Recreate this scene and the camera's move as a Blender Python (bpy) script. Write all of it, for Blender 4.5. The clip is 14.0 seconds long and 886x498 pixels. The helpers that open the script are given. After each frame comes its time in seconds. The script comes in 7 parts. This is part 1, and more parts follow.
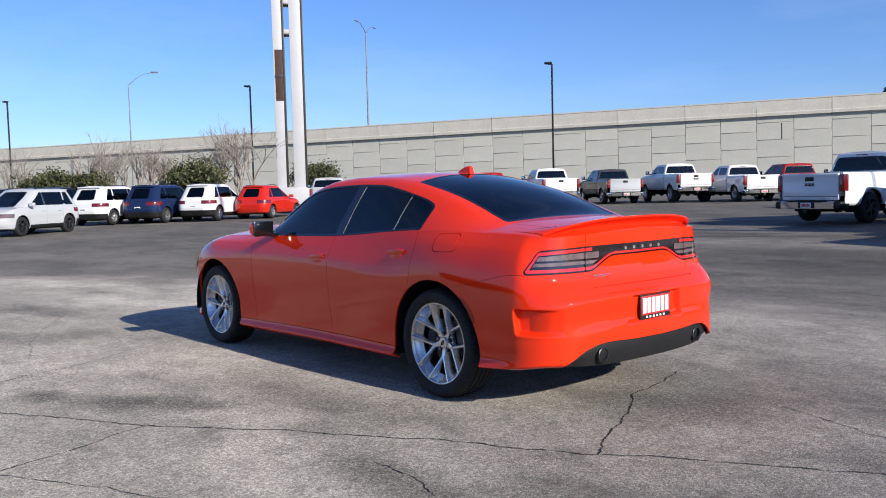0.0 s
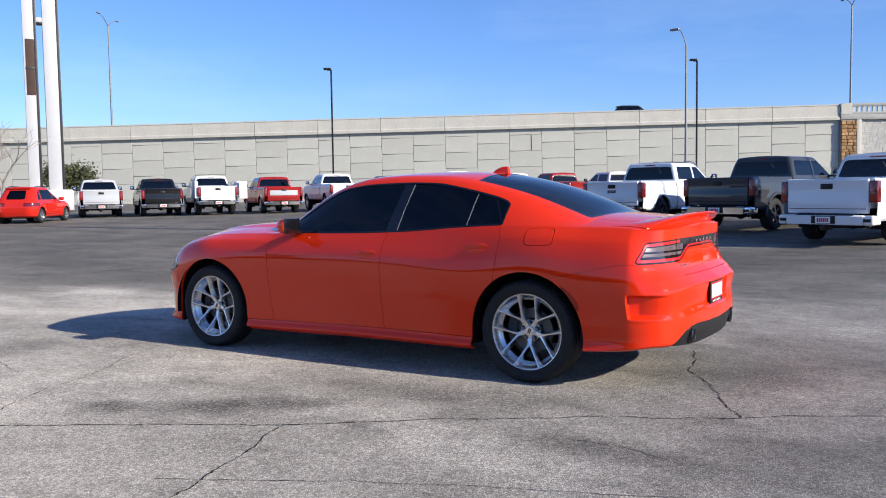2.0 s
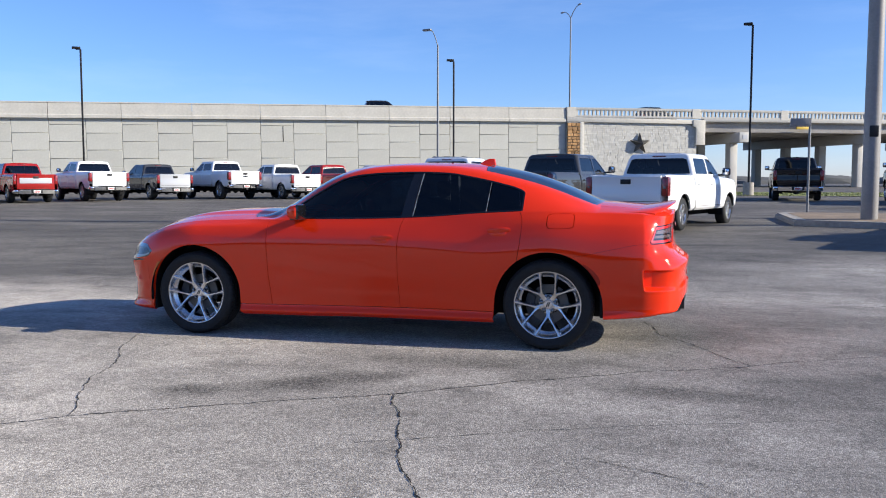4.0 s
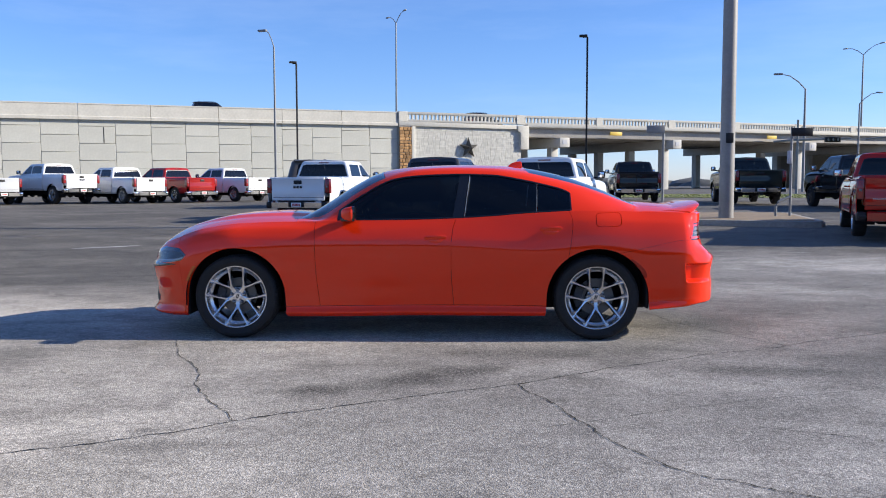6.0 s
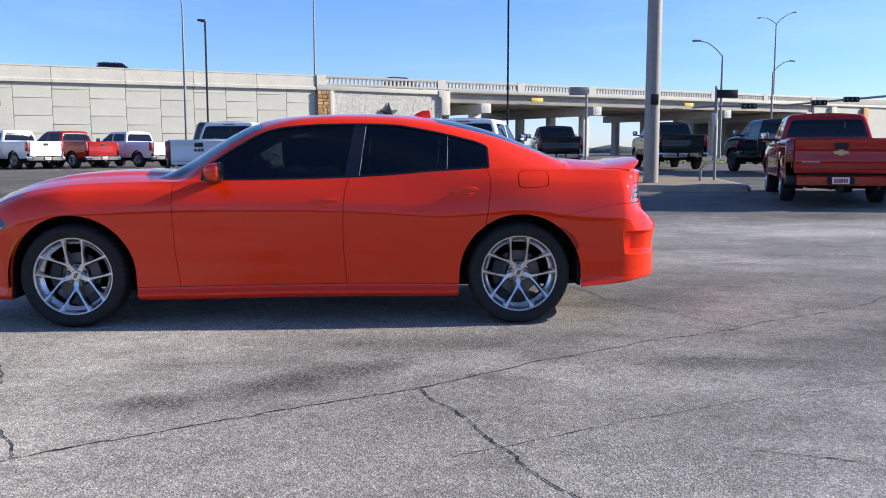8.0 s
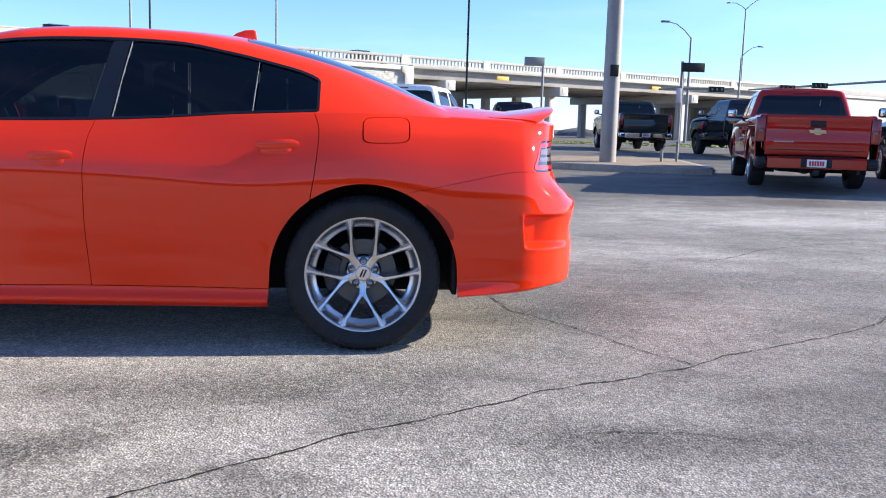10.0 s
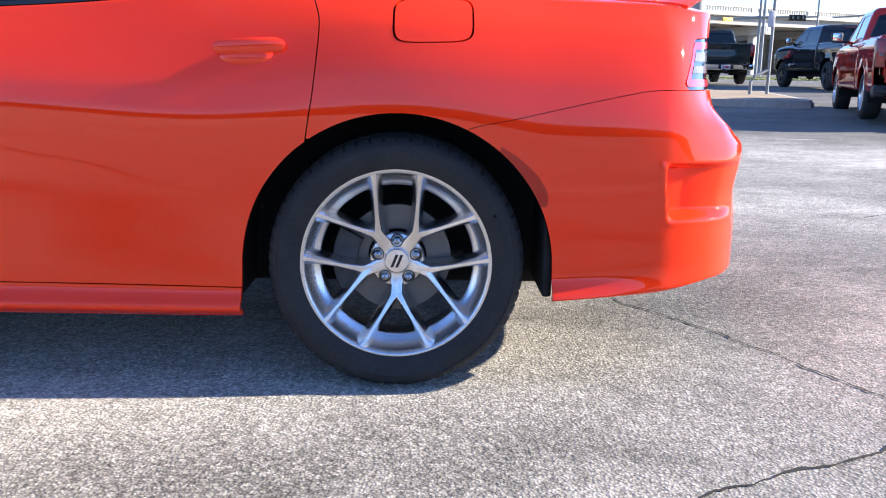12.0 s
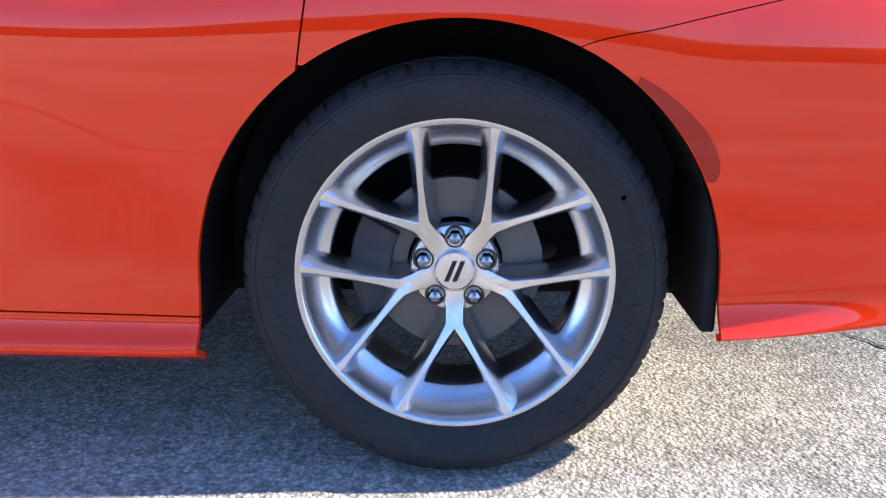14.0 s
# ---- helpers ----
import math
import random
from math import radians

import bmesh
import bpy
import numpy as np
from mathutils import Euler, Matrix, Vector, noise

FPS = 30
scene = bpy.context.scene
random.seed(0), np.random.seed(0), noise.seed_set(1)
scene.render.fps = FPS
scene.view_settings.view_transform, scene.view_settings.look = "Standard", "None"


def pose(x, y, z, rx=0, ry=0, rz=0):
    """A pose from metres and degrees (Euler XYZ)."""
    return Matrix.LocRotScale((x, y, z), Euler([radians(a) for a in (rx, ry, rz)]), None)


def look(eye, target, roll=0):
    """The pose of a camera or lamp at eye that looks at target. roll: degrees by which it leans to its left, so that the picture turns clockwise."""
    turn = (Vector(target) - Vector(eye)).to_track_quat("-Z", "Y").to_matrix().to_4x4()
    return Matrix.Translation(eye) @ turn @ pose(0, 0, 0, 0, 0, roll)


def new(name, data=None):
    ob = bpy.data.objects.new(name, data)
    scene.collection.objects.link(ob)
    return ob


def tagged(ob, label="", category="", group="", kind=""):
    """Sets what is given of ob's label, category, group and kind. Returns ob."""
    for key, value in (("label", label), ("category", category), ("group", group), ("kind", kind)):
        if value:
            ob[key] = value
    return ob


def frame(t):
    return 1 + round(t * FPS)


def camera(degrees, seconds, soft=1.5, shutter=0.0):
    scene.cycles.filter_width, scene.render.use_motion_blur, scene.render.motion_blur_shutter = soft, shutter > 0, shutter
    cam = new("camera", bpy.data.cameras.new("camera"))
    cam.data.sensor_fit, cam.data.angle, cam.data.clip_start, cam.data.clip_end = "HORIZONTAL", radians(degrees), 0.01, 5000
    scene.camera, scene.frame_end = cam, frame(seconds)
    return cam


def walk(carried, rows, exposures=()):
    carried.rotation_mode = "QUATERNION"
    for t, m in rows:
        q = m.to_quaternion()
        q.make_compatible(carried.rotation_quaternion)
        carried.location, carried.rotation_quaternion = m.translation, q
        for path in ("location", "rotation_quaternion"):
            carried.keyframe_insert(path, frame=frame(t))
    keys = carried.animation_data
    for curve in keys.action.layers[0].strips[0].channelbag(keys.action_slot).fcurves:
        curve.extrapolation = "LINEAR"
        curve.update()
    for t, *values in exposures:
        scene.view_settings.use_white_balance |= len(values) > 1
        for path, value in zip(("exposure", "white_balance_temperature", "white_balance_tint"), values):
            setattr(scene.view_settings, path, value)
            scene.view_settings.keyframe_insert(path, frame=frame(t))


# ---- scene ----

# --- camera ------------------------------------------------------------------
cam = camera(54.2, 14.0, soft=1.05)
PATH = [
    (0, (5.75, -4.479, 1.351), (4.243, -3.172, 1.213), -1.4),
    (0.5, (5.355, -4.912, 1.36), (3.938, -3.505, 1.243), -1.5),
    (1, (5.014, -5.368, 1.345), (3.691, -3.871, 1.241), -1.3),
    (1.5, (4.595, -5.752, 1.326), (3.392, -4.158, 1.204), -1.0),
    (2, (4.182, -6.18, 1.334), (3.121, -4.489, 1.199), -0.8),
    (2.5, (3.785, -6.588, 1.34), (2.847, -4.829, 1.186), -0.6),
    (3, (3.328, -6.925, 1.347), (2.515, -5.105, 1.188), -0.2),
    (3.2, (3.161, -7.088, 1.319), (2.431, -5.233, 1.16), -0.1),
    (5.3, (1.056, -8.02, 1.327), (0.811, -6.04, 1.187), -0.1),
    (5.5, (0.873, -8.081, 1.305), (0.686, -6.094, 1.172), -0.1),
    (6, (0.522, -8.13, 1.308), (0.444, -6.137, 1.159), -0.1),
    (6.5, (0.3, -8.016, 1.306), (0.244, -6.023, 1.15), -0.1),
    (7, (0.203, -7.766, 1.291), (0.213, -5.777, 1.081), 0.1),
    (7.5, (0.419, -7.317, 1.245), (0.503, -5.331, 1.016), -0.6),
    (8, (0.693, -6.835, 1.201), (0.793, -4.85, 0.977), 0.0),
    (8.5, (0.948, -6.314, 1.154), (1.13, -4.338, 0.91), 1.0),
    (8.7, (1.081, -6.102, 1.125), (1.279, -4.128, 0.871), 1.5),
    (10.8, (1.605, -4.057, 0.939), (1.744, -2.082, 0.652), 1.4),
    (11, (1.62, -3.887, 0.916), (1.744, -1.915, 0.605), 1.3),
    (11.5, (1.642, -3.538, 0.908), (1.717, -1.576, 0.527), 1.1),
    (12, (1.602, -3.219, 0.892), (1.646, -1.262, 0.481), 1.0),
    (12.5, (1.599, -2.969, 0.848), (1.633, -1.024, 0.38), 1.2),
    (13, (1.6, -2.795, 0.849), (1.616, -0.856, 0.359), 0.9),
    (13.5, (1.573, -2.637, 0.833), (1.575, -0.712, 0.293), 0.6),
    (14, (1.544, -2.255, 0.769), (1.492, -0.322, 0.258), 0.2),
]
EXPOSURES = [(0.0, 0.49, 5850, 9), (2.0, 0.72, 5850, 9), (3.2, 0.76, 5850, 9), (8.5, 0.98, 5900, 9), (11.0, 1.76, 5950, 9), (12.5, 2.0, 5950, 9), (13.5, 2.08, 5950, 9), (14.0, 2.32, 5950, 9)]
walk(cam, [(t, look(eye, target, roll)) for t, eye, target, roll in PATH], EXPOSURES)

# --- world, sun -------------------------------------------------------------
SUN_DIR = Vector((0.916, 0.045, 0.400)).normalized()
world = bpy.data.worlds.new("sky")
scene.world = world
world.use_nodes = True
wn, wl = world.node_tree.nodes, world.node_tree.links
sky = wn.new("ShaderNodeTexSky")
sky.sky_type = "NISHITA"
sky.sun_disc = False
sky.sun_elevation = math.asin(SUN_DIR.z)
sky.sun_rotation = math.atan2(SUN_DIR.x, SUN_DIR.y)
sky.altitude = 200
sky.air_density, sky.dust_density, sky.ozone_density = 1.0, 0.15, 7.0
clear_air = wn.new("ShaderNodeVectorMath")
clear_air.operation = "MULTIPLY"
clear_air.inputs[1].default_value = (1.07, 0.95, 1.03)
wl.new(sky.outputs["Color"], clear_air.inputs[0])
# faint high wisps of cloud
heading, spread, wisps, veil, lighten = (wn.new("ShaderNodeTexCoord"), wn.new("ShaderNodeMapping"), wn.new("ShaderNodeTexNoise"), wn.new("ShaderNodeMapRange"), wn.new("ShaderNodeMix"))
spread.inputs["Scale"].default_value = (1.0, 1.6, 6.0)
spread.inputs["Rotation"].default_value = (0.12, 0.0, 0.4)
wisps.inputs["Scale"].default_value, wisps.inputs["Detail"].default_value, wisps.inputs["Roughness"].default_value = 1.6, 7, 0.62
for key, value in zip(("From Min", "From Max", "To Min", "To Max"), (0.48, 0.76, 0.0, 0.13)):
    veil.inputs[key].default_value = value
lighten.data_type = "RGBA"
lighten.inputs[7].default_value = (7.0, 7.4, 8.0, 1)
wl.new(heading.outputs["Generated"], spread.inputs["Vector"])
wl.new(spread.outputs[0], wisps.inputs["Vector"])
wl.new(wisps.outputs["Fac"], veil.inputs["Value"])
wl.new(veil.outputs[0], lighten.inputs[0])
wl.new(clear_air.outputs[0], lighten.inputs[6])
wl.new(lighten.outputs[2], wn["Background"].inputs["Color"])
wn["Background"].inputs["Strength"].default_value = 0.098
sun_lamp = bpy.data.lights.new("sun", "SUN")
sun_lamp.energy, sun_lamp.angle, sun_lamp.color = 4.9, radians(0.55), (1.0, 0.87, 0.68)
sun_ob = new("sun", sun_lamp)
sun_ob.matrix_world = look(SUN_DIR * 100, (0, 0, 0))


# --- materials --------------------------------------------------------------
def material(name, colour, rough=0.5, metal=0.0, vary=0.0, scale=4.0, bump=0.0, bump_scale=60.0, coat=0.0, spec=0.5):
    """A principled material whose colour varies at two scales by noise, with an optional fine relief."""
    m = bpy.data.materials.new(name)
    m.use_nodes = True
    n, l = m.node_tree.nodes, m.node_tree.links
    b = n["Principled BSDF"]
    b.inputs["Base Color"].default_value = (*colour, 1)
    b.inputs["Roughness"].default_value = rough
    b.inputs["Metallic"].default_value = metal
    b.inputs["Coat Weight"].default_value = coat
    b.inputs["Coat Roughness"].default_value = 0.03
    b.inputs["Specular IOR Level"].default_value = spec
    if vary or bump:
        co = n.new("ShaderNodeTexCoord")
    if vary:
        a, c = n.new("ShaderNodeTexNoise"), n.new("ShaderNodeTexNoise")
        a.inputs["Scale"].default_value, c.inputs["Scale"].default_value = scale, scale * 9
        a.inputs["Detail"].default_value = c.inputs["Detail"].default_value = 5
        mixed = n.new("ShaderNodeMath")
        mixed.operation = "ADD"
        l.new(co.outputs["Object"], a.inputs["Vector"])
        l.new(co.outputs["Object"], c.inputs["Vector"])
        l.new(a.outputs["Fac"], mixed.inputs[0])
        l.new(c.outputs["Fac"], mixed.inputs[1])
        ramp = n.new("ShaderNodeMapRange")
        ramp.inputs["From Min"].default_value, ramp.inputs["From Max"].default_value = 0.6, 1.4
        ramp.inputs["To Min"].default_value, ramp.inputs["To Max"].default_value = 1 - vary, 1 + vary
        l.new(mixed.outputs[0], ramp.inputs["Value"])
        mul = n.new("ShaderNodeVectorMath")
        mul.operation = "SCALE"
        mul.inputs[0].default_value = colour
        l.new(ramp.outputs[0], mul.inputs["Scale"])
        l.new(mul.outputs[0], b.inputs["Base Color"])
    if bump:
        t, bm_ = n.new("ShaderNodeTexNoise"), n.new("ShaderNodeBump")
        t.inputs["Scale"].default_value, t.inputs["Detail"].default_value = bump_scale, 4
        bm_.inputs["Strength"].default_value, bm_.inputs["Distance"].default_value = bump, 0.02
        l.new(co.outputs["Object"], t.inputs["Vector"])
        l.new(t.outputs["Fac"], bm_.inputs["Height"])
        l.new(bm_.outputs[0], b.inputs["Normal"])
    return m


def random_tint(m, amount):
    """Varies a material from object to object and from piece to piece of a joined mesh."""
    n, l = m.node_tree.nodes, m.node_tree.links
    b = n["Principled BSDF"]
    info, geo = n.new("ShaderNodeObjectInfo"), n.new("ShaderNodeNewGeometry")
    add, fr = n.new("ShaderNodeMath"), n.new("ShaderNodeMath")
    fr.operation = "FRACT"
    l.new(info.outputs["Random"], add.inputs[0])
    l.new(geo.outputs["Random Per Island"], add.inputs[1])
    l.new(add.outputs[0], fr.inputs[0])
    ramp = n.new("ShaderNodeMapRange")
    ramp.inputs["To Min"].default_value, ramp.inputs["To Max"].default_value = 1 - amount, 1 + amount
    l.new(fr.outputs[0], ramp.inputs["Value"])
    sc = n.new("ShaderNodeVectorMath")
    sc.operation = "SCALE"
    if b.inputs["Base Color"].is_linked:
        l.new(b.inputs["Base Color"].links[0].from_socket, sc.inputs[0])
    else:
        sc.inputs[0].default_value = b.inputs["Base Color"].default_value[:3]
    l.new(ramp.outputs[0], sc.inputs["Scale"])
    l.new(sc.outputs[0], b.inputs["Base Color"])
    return m


def tinted_glass(name, tint, rough=0.02):
    """A thin dark pane: it lets a little light through and mirrors the sky."""
    m = bpy.data.materials.new(name)
    m.use_nodes = True
    n, l = m.node_tree.nodes, m.node_tree.links
    n.remove(n["Principled BSDF"])
    tr, gl, fr, mx = (n.new("ShaderNodeBsdfTransparent"), n.new("ShaderNodeBsdfGlossy"), n.new("ShaderNodeFresnel"),
                      n.new("ShaderNodeMixShader"))
    tr.inputs["Color"].default_value = (*tint, 1)
    gl.inputs["Roughness"].default_value = rough
    gl.inputs["Color"].default_value = (1, 1, 1, 1)
    fr.inputs["IOR"].default_value = 1.48
    l.new(fr.outputs[0], mx.inputs[0])
    l.new(tr.outputs[0], mx.inputs[1])
    l.new(gl.outputs[0], mx.inputs[2])
    l.new(mx.outputs[0], n["Material Output"].inputs["Surface"])
    return m


def car_paint(name, colour, flake=0.02):
    m = material(name, colour, 0.45, 0.0, coat=1.0, spec=0.0)
    m.node_tree.nodes["Principled BSDF"].inputs["Coat IOR"].default_value = 1.49
    m.node_tree.nodes["Principled BSDF"].inputs["Coat Roughness"].default_value = 0.032
    n, l = m.node_tree.nodes, m.node_tree.links
    t, bp, co = n.new("ShaderNodeTexNoise"), n.new("ShaderNodeBump"), n.new("ShaderNodeTexCoord")
    t.inputs["Scale"].default_value, t.inputs["Detail"].default_value = 5.0, 2
    bp.inputs["Strength"].default_value, bp.inputs["Distance"].default_value = flake, 0.02
    l.new(co.outputs["Object"], t.inputs["Vector"])
    l.new(t.outputs["Fac"], bp.inputs["Height"])
    l.new(bp.outputs[0], n["Principled BSDF"].inputs["Coat Normal"])
    return m


def asphalt(name):
    """Worn asphalt: pale and dark stone chips in a grey binder, stains, paler worn lanes and a fresher, darker coat further off."""
    m = bpy.data.materials.new(name)
    m.use_nodes = True
    n, l = m.node_tree.nodes, m.node_tree.links
    b = n["Principled BSDF"]
    b.inputs["Roughness"].default_value = 0.85
    b.inputs["Specular IOR Level"].default_value = 0.35
    b.inputs["Diffuse Roughness"].default_value = 0.36
    co = n.new("ShaderNodeTexCoord")

    def noise_of(scale, detail=4, rough=0.6, stretch=None):
        t = n.new("ShaderNodeTexNoise")
        t.inputs["Scale"].default_value, t.inputs["Detail"].default_value, t.inputs["Roughness"].default_value = scale, detail, rough
        if stretch:
            mp = n.new("ShaderNodeMapping")
            mp.inputs["Scale"].default_value = stretch[:3]
            mp.inputs["Rotation"].default_value = (0, 0, stretch[3])
            l.new(co.outputs["Object"], mp.inputs["Vector"])
            l.new(mp.outputs[0], t.inputs["Vector"])
        else:
            l.new(co.outputs["Object"], t.inputs["Vector"])
        return t.outputs["Fac"]

    def remap(v, a, c, lo, hi):
        r = n.new("ShaderNodeMapRange")
        r.interpolation_type = "SMOOTHSTEP"
        for k, x in zip(("From Min", "From Max", "To Min", "To Max"), (a, c, lo, hi)):
            r.inputs[k].default_value = x
        l.new(v, r.inputs["Value"])
        return r.outputs[0]

    def op(kind, a, c):
        q = n.new("ShaderNodeMath")
        q.operation = kind
        for i, x in enumerate((a, c)):
            if isinstance(x, (int, float)):
                q.inputs[i].default_value = x
            else:
                l.new(x, q.inputs[i])
        return q.outputs[0]

    chips = n.new("ShaderNodeTexVoronoi")
    chips.inputs["Scale"].default_value = 118
    l.new(co.outputs["Object"], chips.inputs["Vector"])
    grain = n.new("ShaderNodeSeparateColor")
    l.new(chips.outputs["Color"], grain.inputs[0])
    chip = remap(grain.outputs[0], 0.1, 0.95, 0.83, 1.15)
    chip = op("MULTIPLY", chip, remap(chips.outputs["Distance"], 0.22, 0.62, 1.08, 0.72))
    lumps = n.new("ShaderNodeTexVoronoi")
    lumps.inputs["Scale"].default_value = 70
    l.new(co.outputs["Object"], lumps.inputs["Vector"])
    lump = n.new("ShaderNodeSeparateColor")
    l.new(lumps.outputs["Color"], lump.inputs[0])
    chip = op("MULTIPLY", chip, remap(lump.outputs[1], 0.05, 0.95, 0.76, 1.22))
    # dark pits between the chips, and rougher, pitted patches
    pit = remap(noise_of(88, 2, 0.55), 0.38, 0.56, 0.60, 1.05)
    rough_spot = remap(noise_of(1.7, 6, 0.7), 0.40, 0.62, 0.35, 1.0)
    chip = op("MULTIPLY", chip, op("ADD", 1.0, op("MULTIPLY", op("SUBTRACT", pit, 1.0), rough_spot)))
    mid = remap(noise_of(13, 8, 0.78), 0.3, 0.7, 0.87, 1.13)
    blotch = remap(noise_of(2.1, 10, 0.8), 0.33, 0.52, 0.74, 1.06)
    stain = remap(noise_of(0.5, 7, 0.72, (1.0, 2.0, 1.0, 0.5)), 0.34, 0.50, 0.70, 1.0)
    lanes = remap(noise_of(0.30, 9, 0.70, (0.7, 1.3, 1.0, -0.25)), 0.42, 0.62, 0.86, 1.36)
    sep = n.new("ShaderNodeSeparateXYZ")
    l.new(co.outputs["Object"], sep.inputs[0])
    # the darker coat starts along a wandering line beyond the parked car
    wander = op("MULTIPLY", noise_of(0.22, 5, 0.6), 7.0)
    line = op("ADD", op("ADD", op("MULTIPLY", sep.outputs["X"], -0.40), sep.outputs["Y"]), wander)
    fresh = remap(line, 6.3, 9.3, 1.0, 0.38)
    # an oily patch near the kerb side, where cars have stood
    far_x, far_y = op("MULTIPLY", op("SUBTRACT", sep.outputs["X"], 4.4), 0.55), op("MULTIPLY", op("ADD", sep.outputs["Y"], 1.9), 0.62)
    away = op("ADD", op("SQRT", op("ADD", op("MULTIPLY", far_x, far_x), op("MULTIPLY", far_y, far_y)), 0.0), op("MULTIPLY", noise_of(1.3, 6, 0.7), 1.1))
    patch_tone = remap(away, 0.75, 1.55, 0.62, 1.0)
    # paler towards -x, and darker from the near side towards the sedan
    x_tone = remap(op("ADD", sep.outputs["X"], op("MULTIPLY", noise_of(0.35, 5, 0.65), 4.0)), 0.5, 5.5, 1.40, 1.20)
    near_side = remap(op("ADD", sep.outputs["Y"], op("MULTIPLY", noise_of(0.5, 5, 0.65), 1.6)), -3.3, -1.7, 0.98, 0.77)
    side_x = remap(op("ADD", sep.outputs["X"], op("MULTIPLY", noise_of(0.4, 6, 0.65), 3.0)), 0.0, 8.5, -0.12, 0.34)
    far_lot = op("ADD", 1.0, op("MULTIPLY", side_x, remap(sep.outputs["Y"], 1.0, 5.0, 0.0, 1.0)))
    patch_tone = op("MULTIPLY", patch_tone, far_lot)
    # darker strip under and beside the sedan, fading out towards its front
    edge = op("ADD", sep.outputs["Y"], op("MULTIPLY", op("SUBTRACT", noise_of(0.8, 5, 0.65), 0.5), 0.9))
    car_strip = op("MULTIPLY", op("MULTIPLY", remap(edge, -2.1, -1.3, 0.0, 1.0), remap(edge, 0.6, 2.0, 1.0, 0.0)), remap(sep.outputs["X"], -1.2, 0.6, 0.0, 1.0))
    patch_tone = op("MULTIPLY", patch_tone, op("SUBTRACT", 1.0, op("MULTIPLY", car_strip, 0.20)))
    ragged = op("MULTIPLY", op("SUBTRACT", noise_of(2.6, 8, 0.72), 0.5), 2.6)
    coarse = op("MULTIPLY", op("SUBTRACT", noise_of(0.45, 8, 0.68), 0.5), 2.6)

    def patch(x, y, length, width, turn, tone, broken, soft=0.88):
        """A stain or a worn place with a ragged border, darker or paler by tone."""
        mp = n.new("ShaderNodeMapping")
        mp.vector_type = "TEXTURE"
        mp.inputs["Location"].default_value = (x, y, 0)
        mp.inputs["Rotation"].default_value = (0, 0, radians(turn))
        mp.inputs["Scale"].default_value = (length, width, 1000)
        l.new(co.outputs["Object"], mp.inputs["Vector"])
        far = n.new("ShaderNodeVectorMath")
        far.operation = "LENGTH"
        l.new(mp.outputs[0], far.inputs[0])
        return remap(op("ADD", far.outputs["Value"], broken), 1.0 - soft, 1.0 + soft, tone, 1.0)

    marks = None
    for spot in ((0.08, -2.40, 0.42, 0.16, 40, 0.56), (-0.49, -2.72, 0.16, 0.12, 20, 0.55), (0.55, -2.08, 0.22, 0.13, 30, 0.62), (1.25, -1.42, 0.75, 0.22, 5, 0.70), (2.55, -2.06, 0.50, 0.14, -5, 0.74),
                 (2.75, 0.0, 0.5, 0.35, 30, 0.68), (1.58, -1.86, 0.16, 0.12, 0, 0.78), (1.27, -2.42, 0.18, 0.13, 0, 0.80), (-7.6, 0.9, 0.9, 0.3, 10, 0.60), (-5.35, -1.35, 0.8, 0.25, 15, 0.62), (-3.6, -2.3, 0.7, 0.22, 25, 0.68)):
        p = patch(*spot, ragged)
        marks = p if marks is None else op("MULTIPLY", marks, p)
    # stained places are pitted too
    speck = remap(noise_of(46, 3, 0.6), 0.42, 0.60, 0.25, 1.25)
    marks = op("MULTIPLY", marks, op("ADD", 1.0, op("MULTIPLY", op("SUBTRACT", 1.0, marks), op("MULTIPLY", op("SUBTRACT", speck, 1.0), 1.6))))
    for spot in ((-2.6, 12.0, 3.0, 0.9, 10, 1.9), (-5.5, 15.0, 2.8, 0.6, 5, 1.5), (0.3, 6.4, 2.0, 0.7, 25, 1.45), (5.2, 5.0, 1.6, 0.5, 10, 1.1), (-9.0, 1.6, 2.8, 1.1, 16, 1.12), (-5.5, 2.4, 2.5, 0.8, 22, 1.12),
                 (0.0, 8.8, 2.2, 0.5, 15, 0.75), (6.0, 4.0, 1.4, 0.5, 10, 0.78)):
        marks = op("MULTIPLY", marks, patch(*spot, coarse))
    patch_tone = op("MULTIPLY", patch_tone, marks)
    total = op("MULTIPLY", op("MULTIPLY", op("MULTIPLY", x_tone, near_side), patch_tone), op("MULTIPLY", op("MULTIPLY", op("MULTIPLY", chip, mid), op("MULTIPLY", blotch, stain)), op("MULTIPLY", fresh, lanes)))
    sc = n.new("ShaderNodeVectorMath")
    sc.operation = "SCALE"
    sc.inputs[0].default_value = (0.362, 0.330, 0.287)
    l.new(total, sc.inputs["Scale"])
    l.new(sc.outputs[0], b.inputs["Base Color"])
    bp = n.new("ShaderNodeBump")
    bp.inputs["Strength"].default_value, bp.inputs["Distance"].default_value = 0.45, 0.006
    l.new(op("SUBTRACT", noise_of(60, 3), chips.outputs["Distance"]), bp.inputs["Height"])
    l.new(bp.outputs[0], b.inputs["Normal"])
    return m


RED = car_paint("red_paint", (0.76, 0.030, 0.003), 0.010)
M_ASPHALT = asphalt("worn_asphalt")
M_CRACK = material("crack_dark", (0.008, 0.0075, 0.007), 0.95, vary=0.4, scale=8)
M_WORN_PAINT = material("worn_white_paint", (0.55, 0.54, 0.52), 0.8, vary=0.35, scale=9)
M_TAR = material("tar_seam", (0.03, 0.03, 0.03), 0.6, vary=0.3)
M_GLASS = tinted_glass("smoked_glass", (0.035, 0.04, 0.045))
M_GLASS_FRONT = tinted_glass("light_smoked_glass", (0.10, 0.12, 0.13))
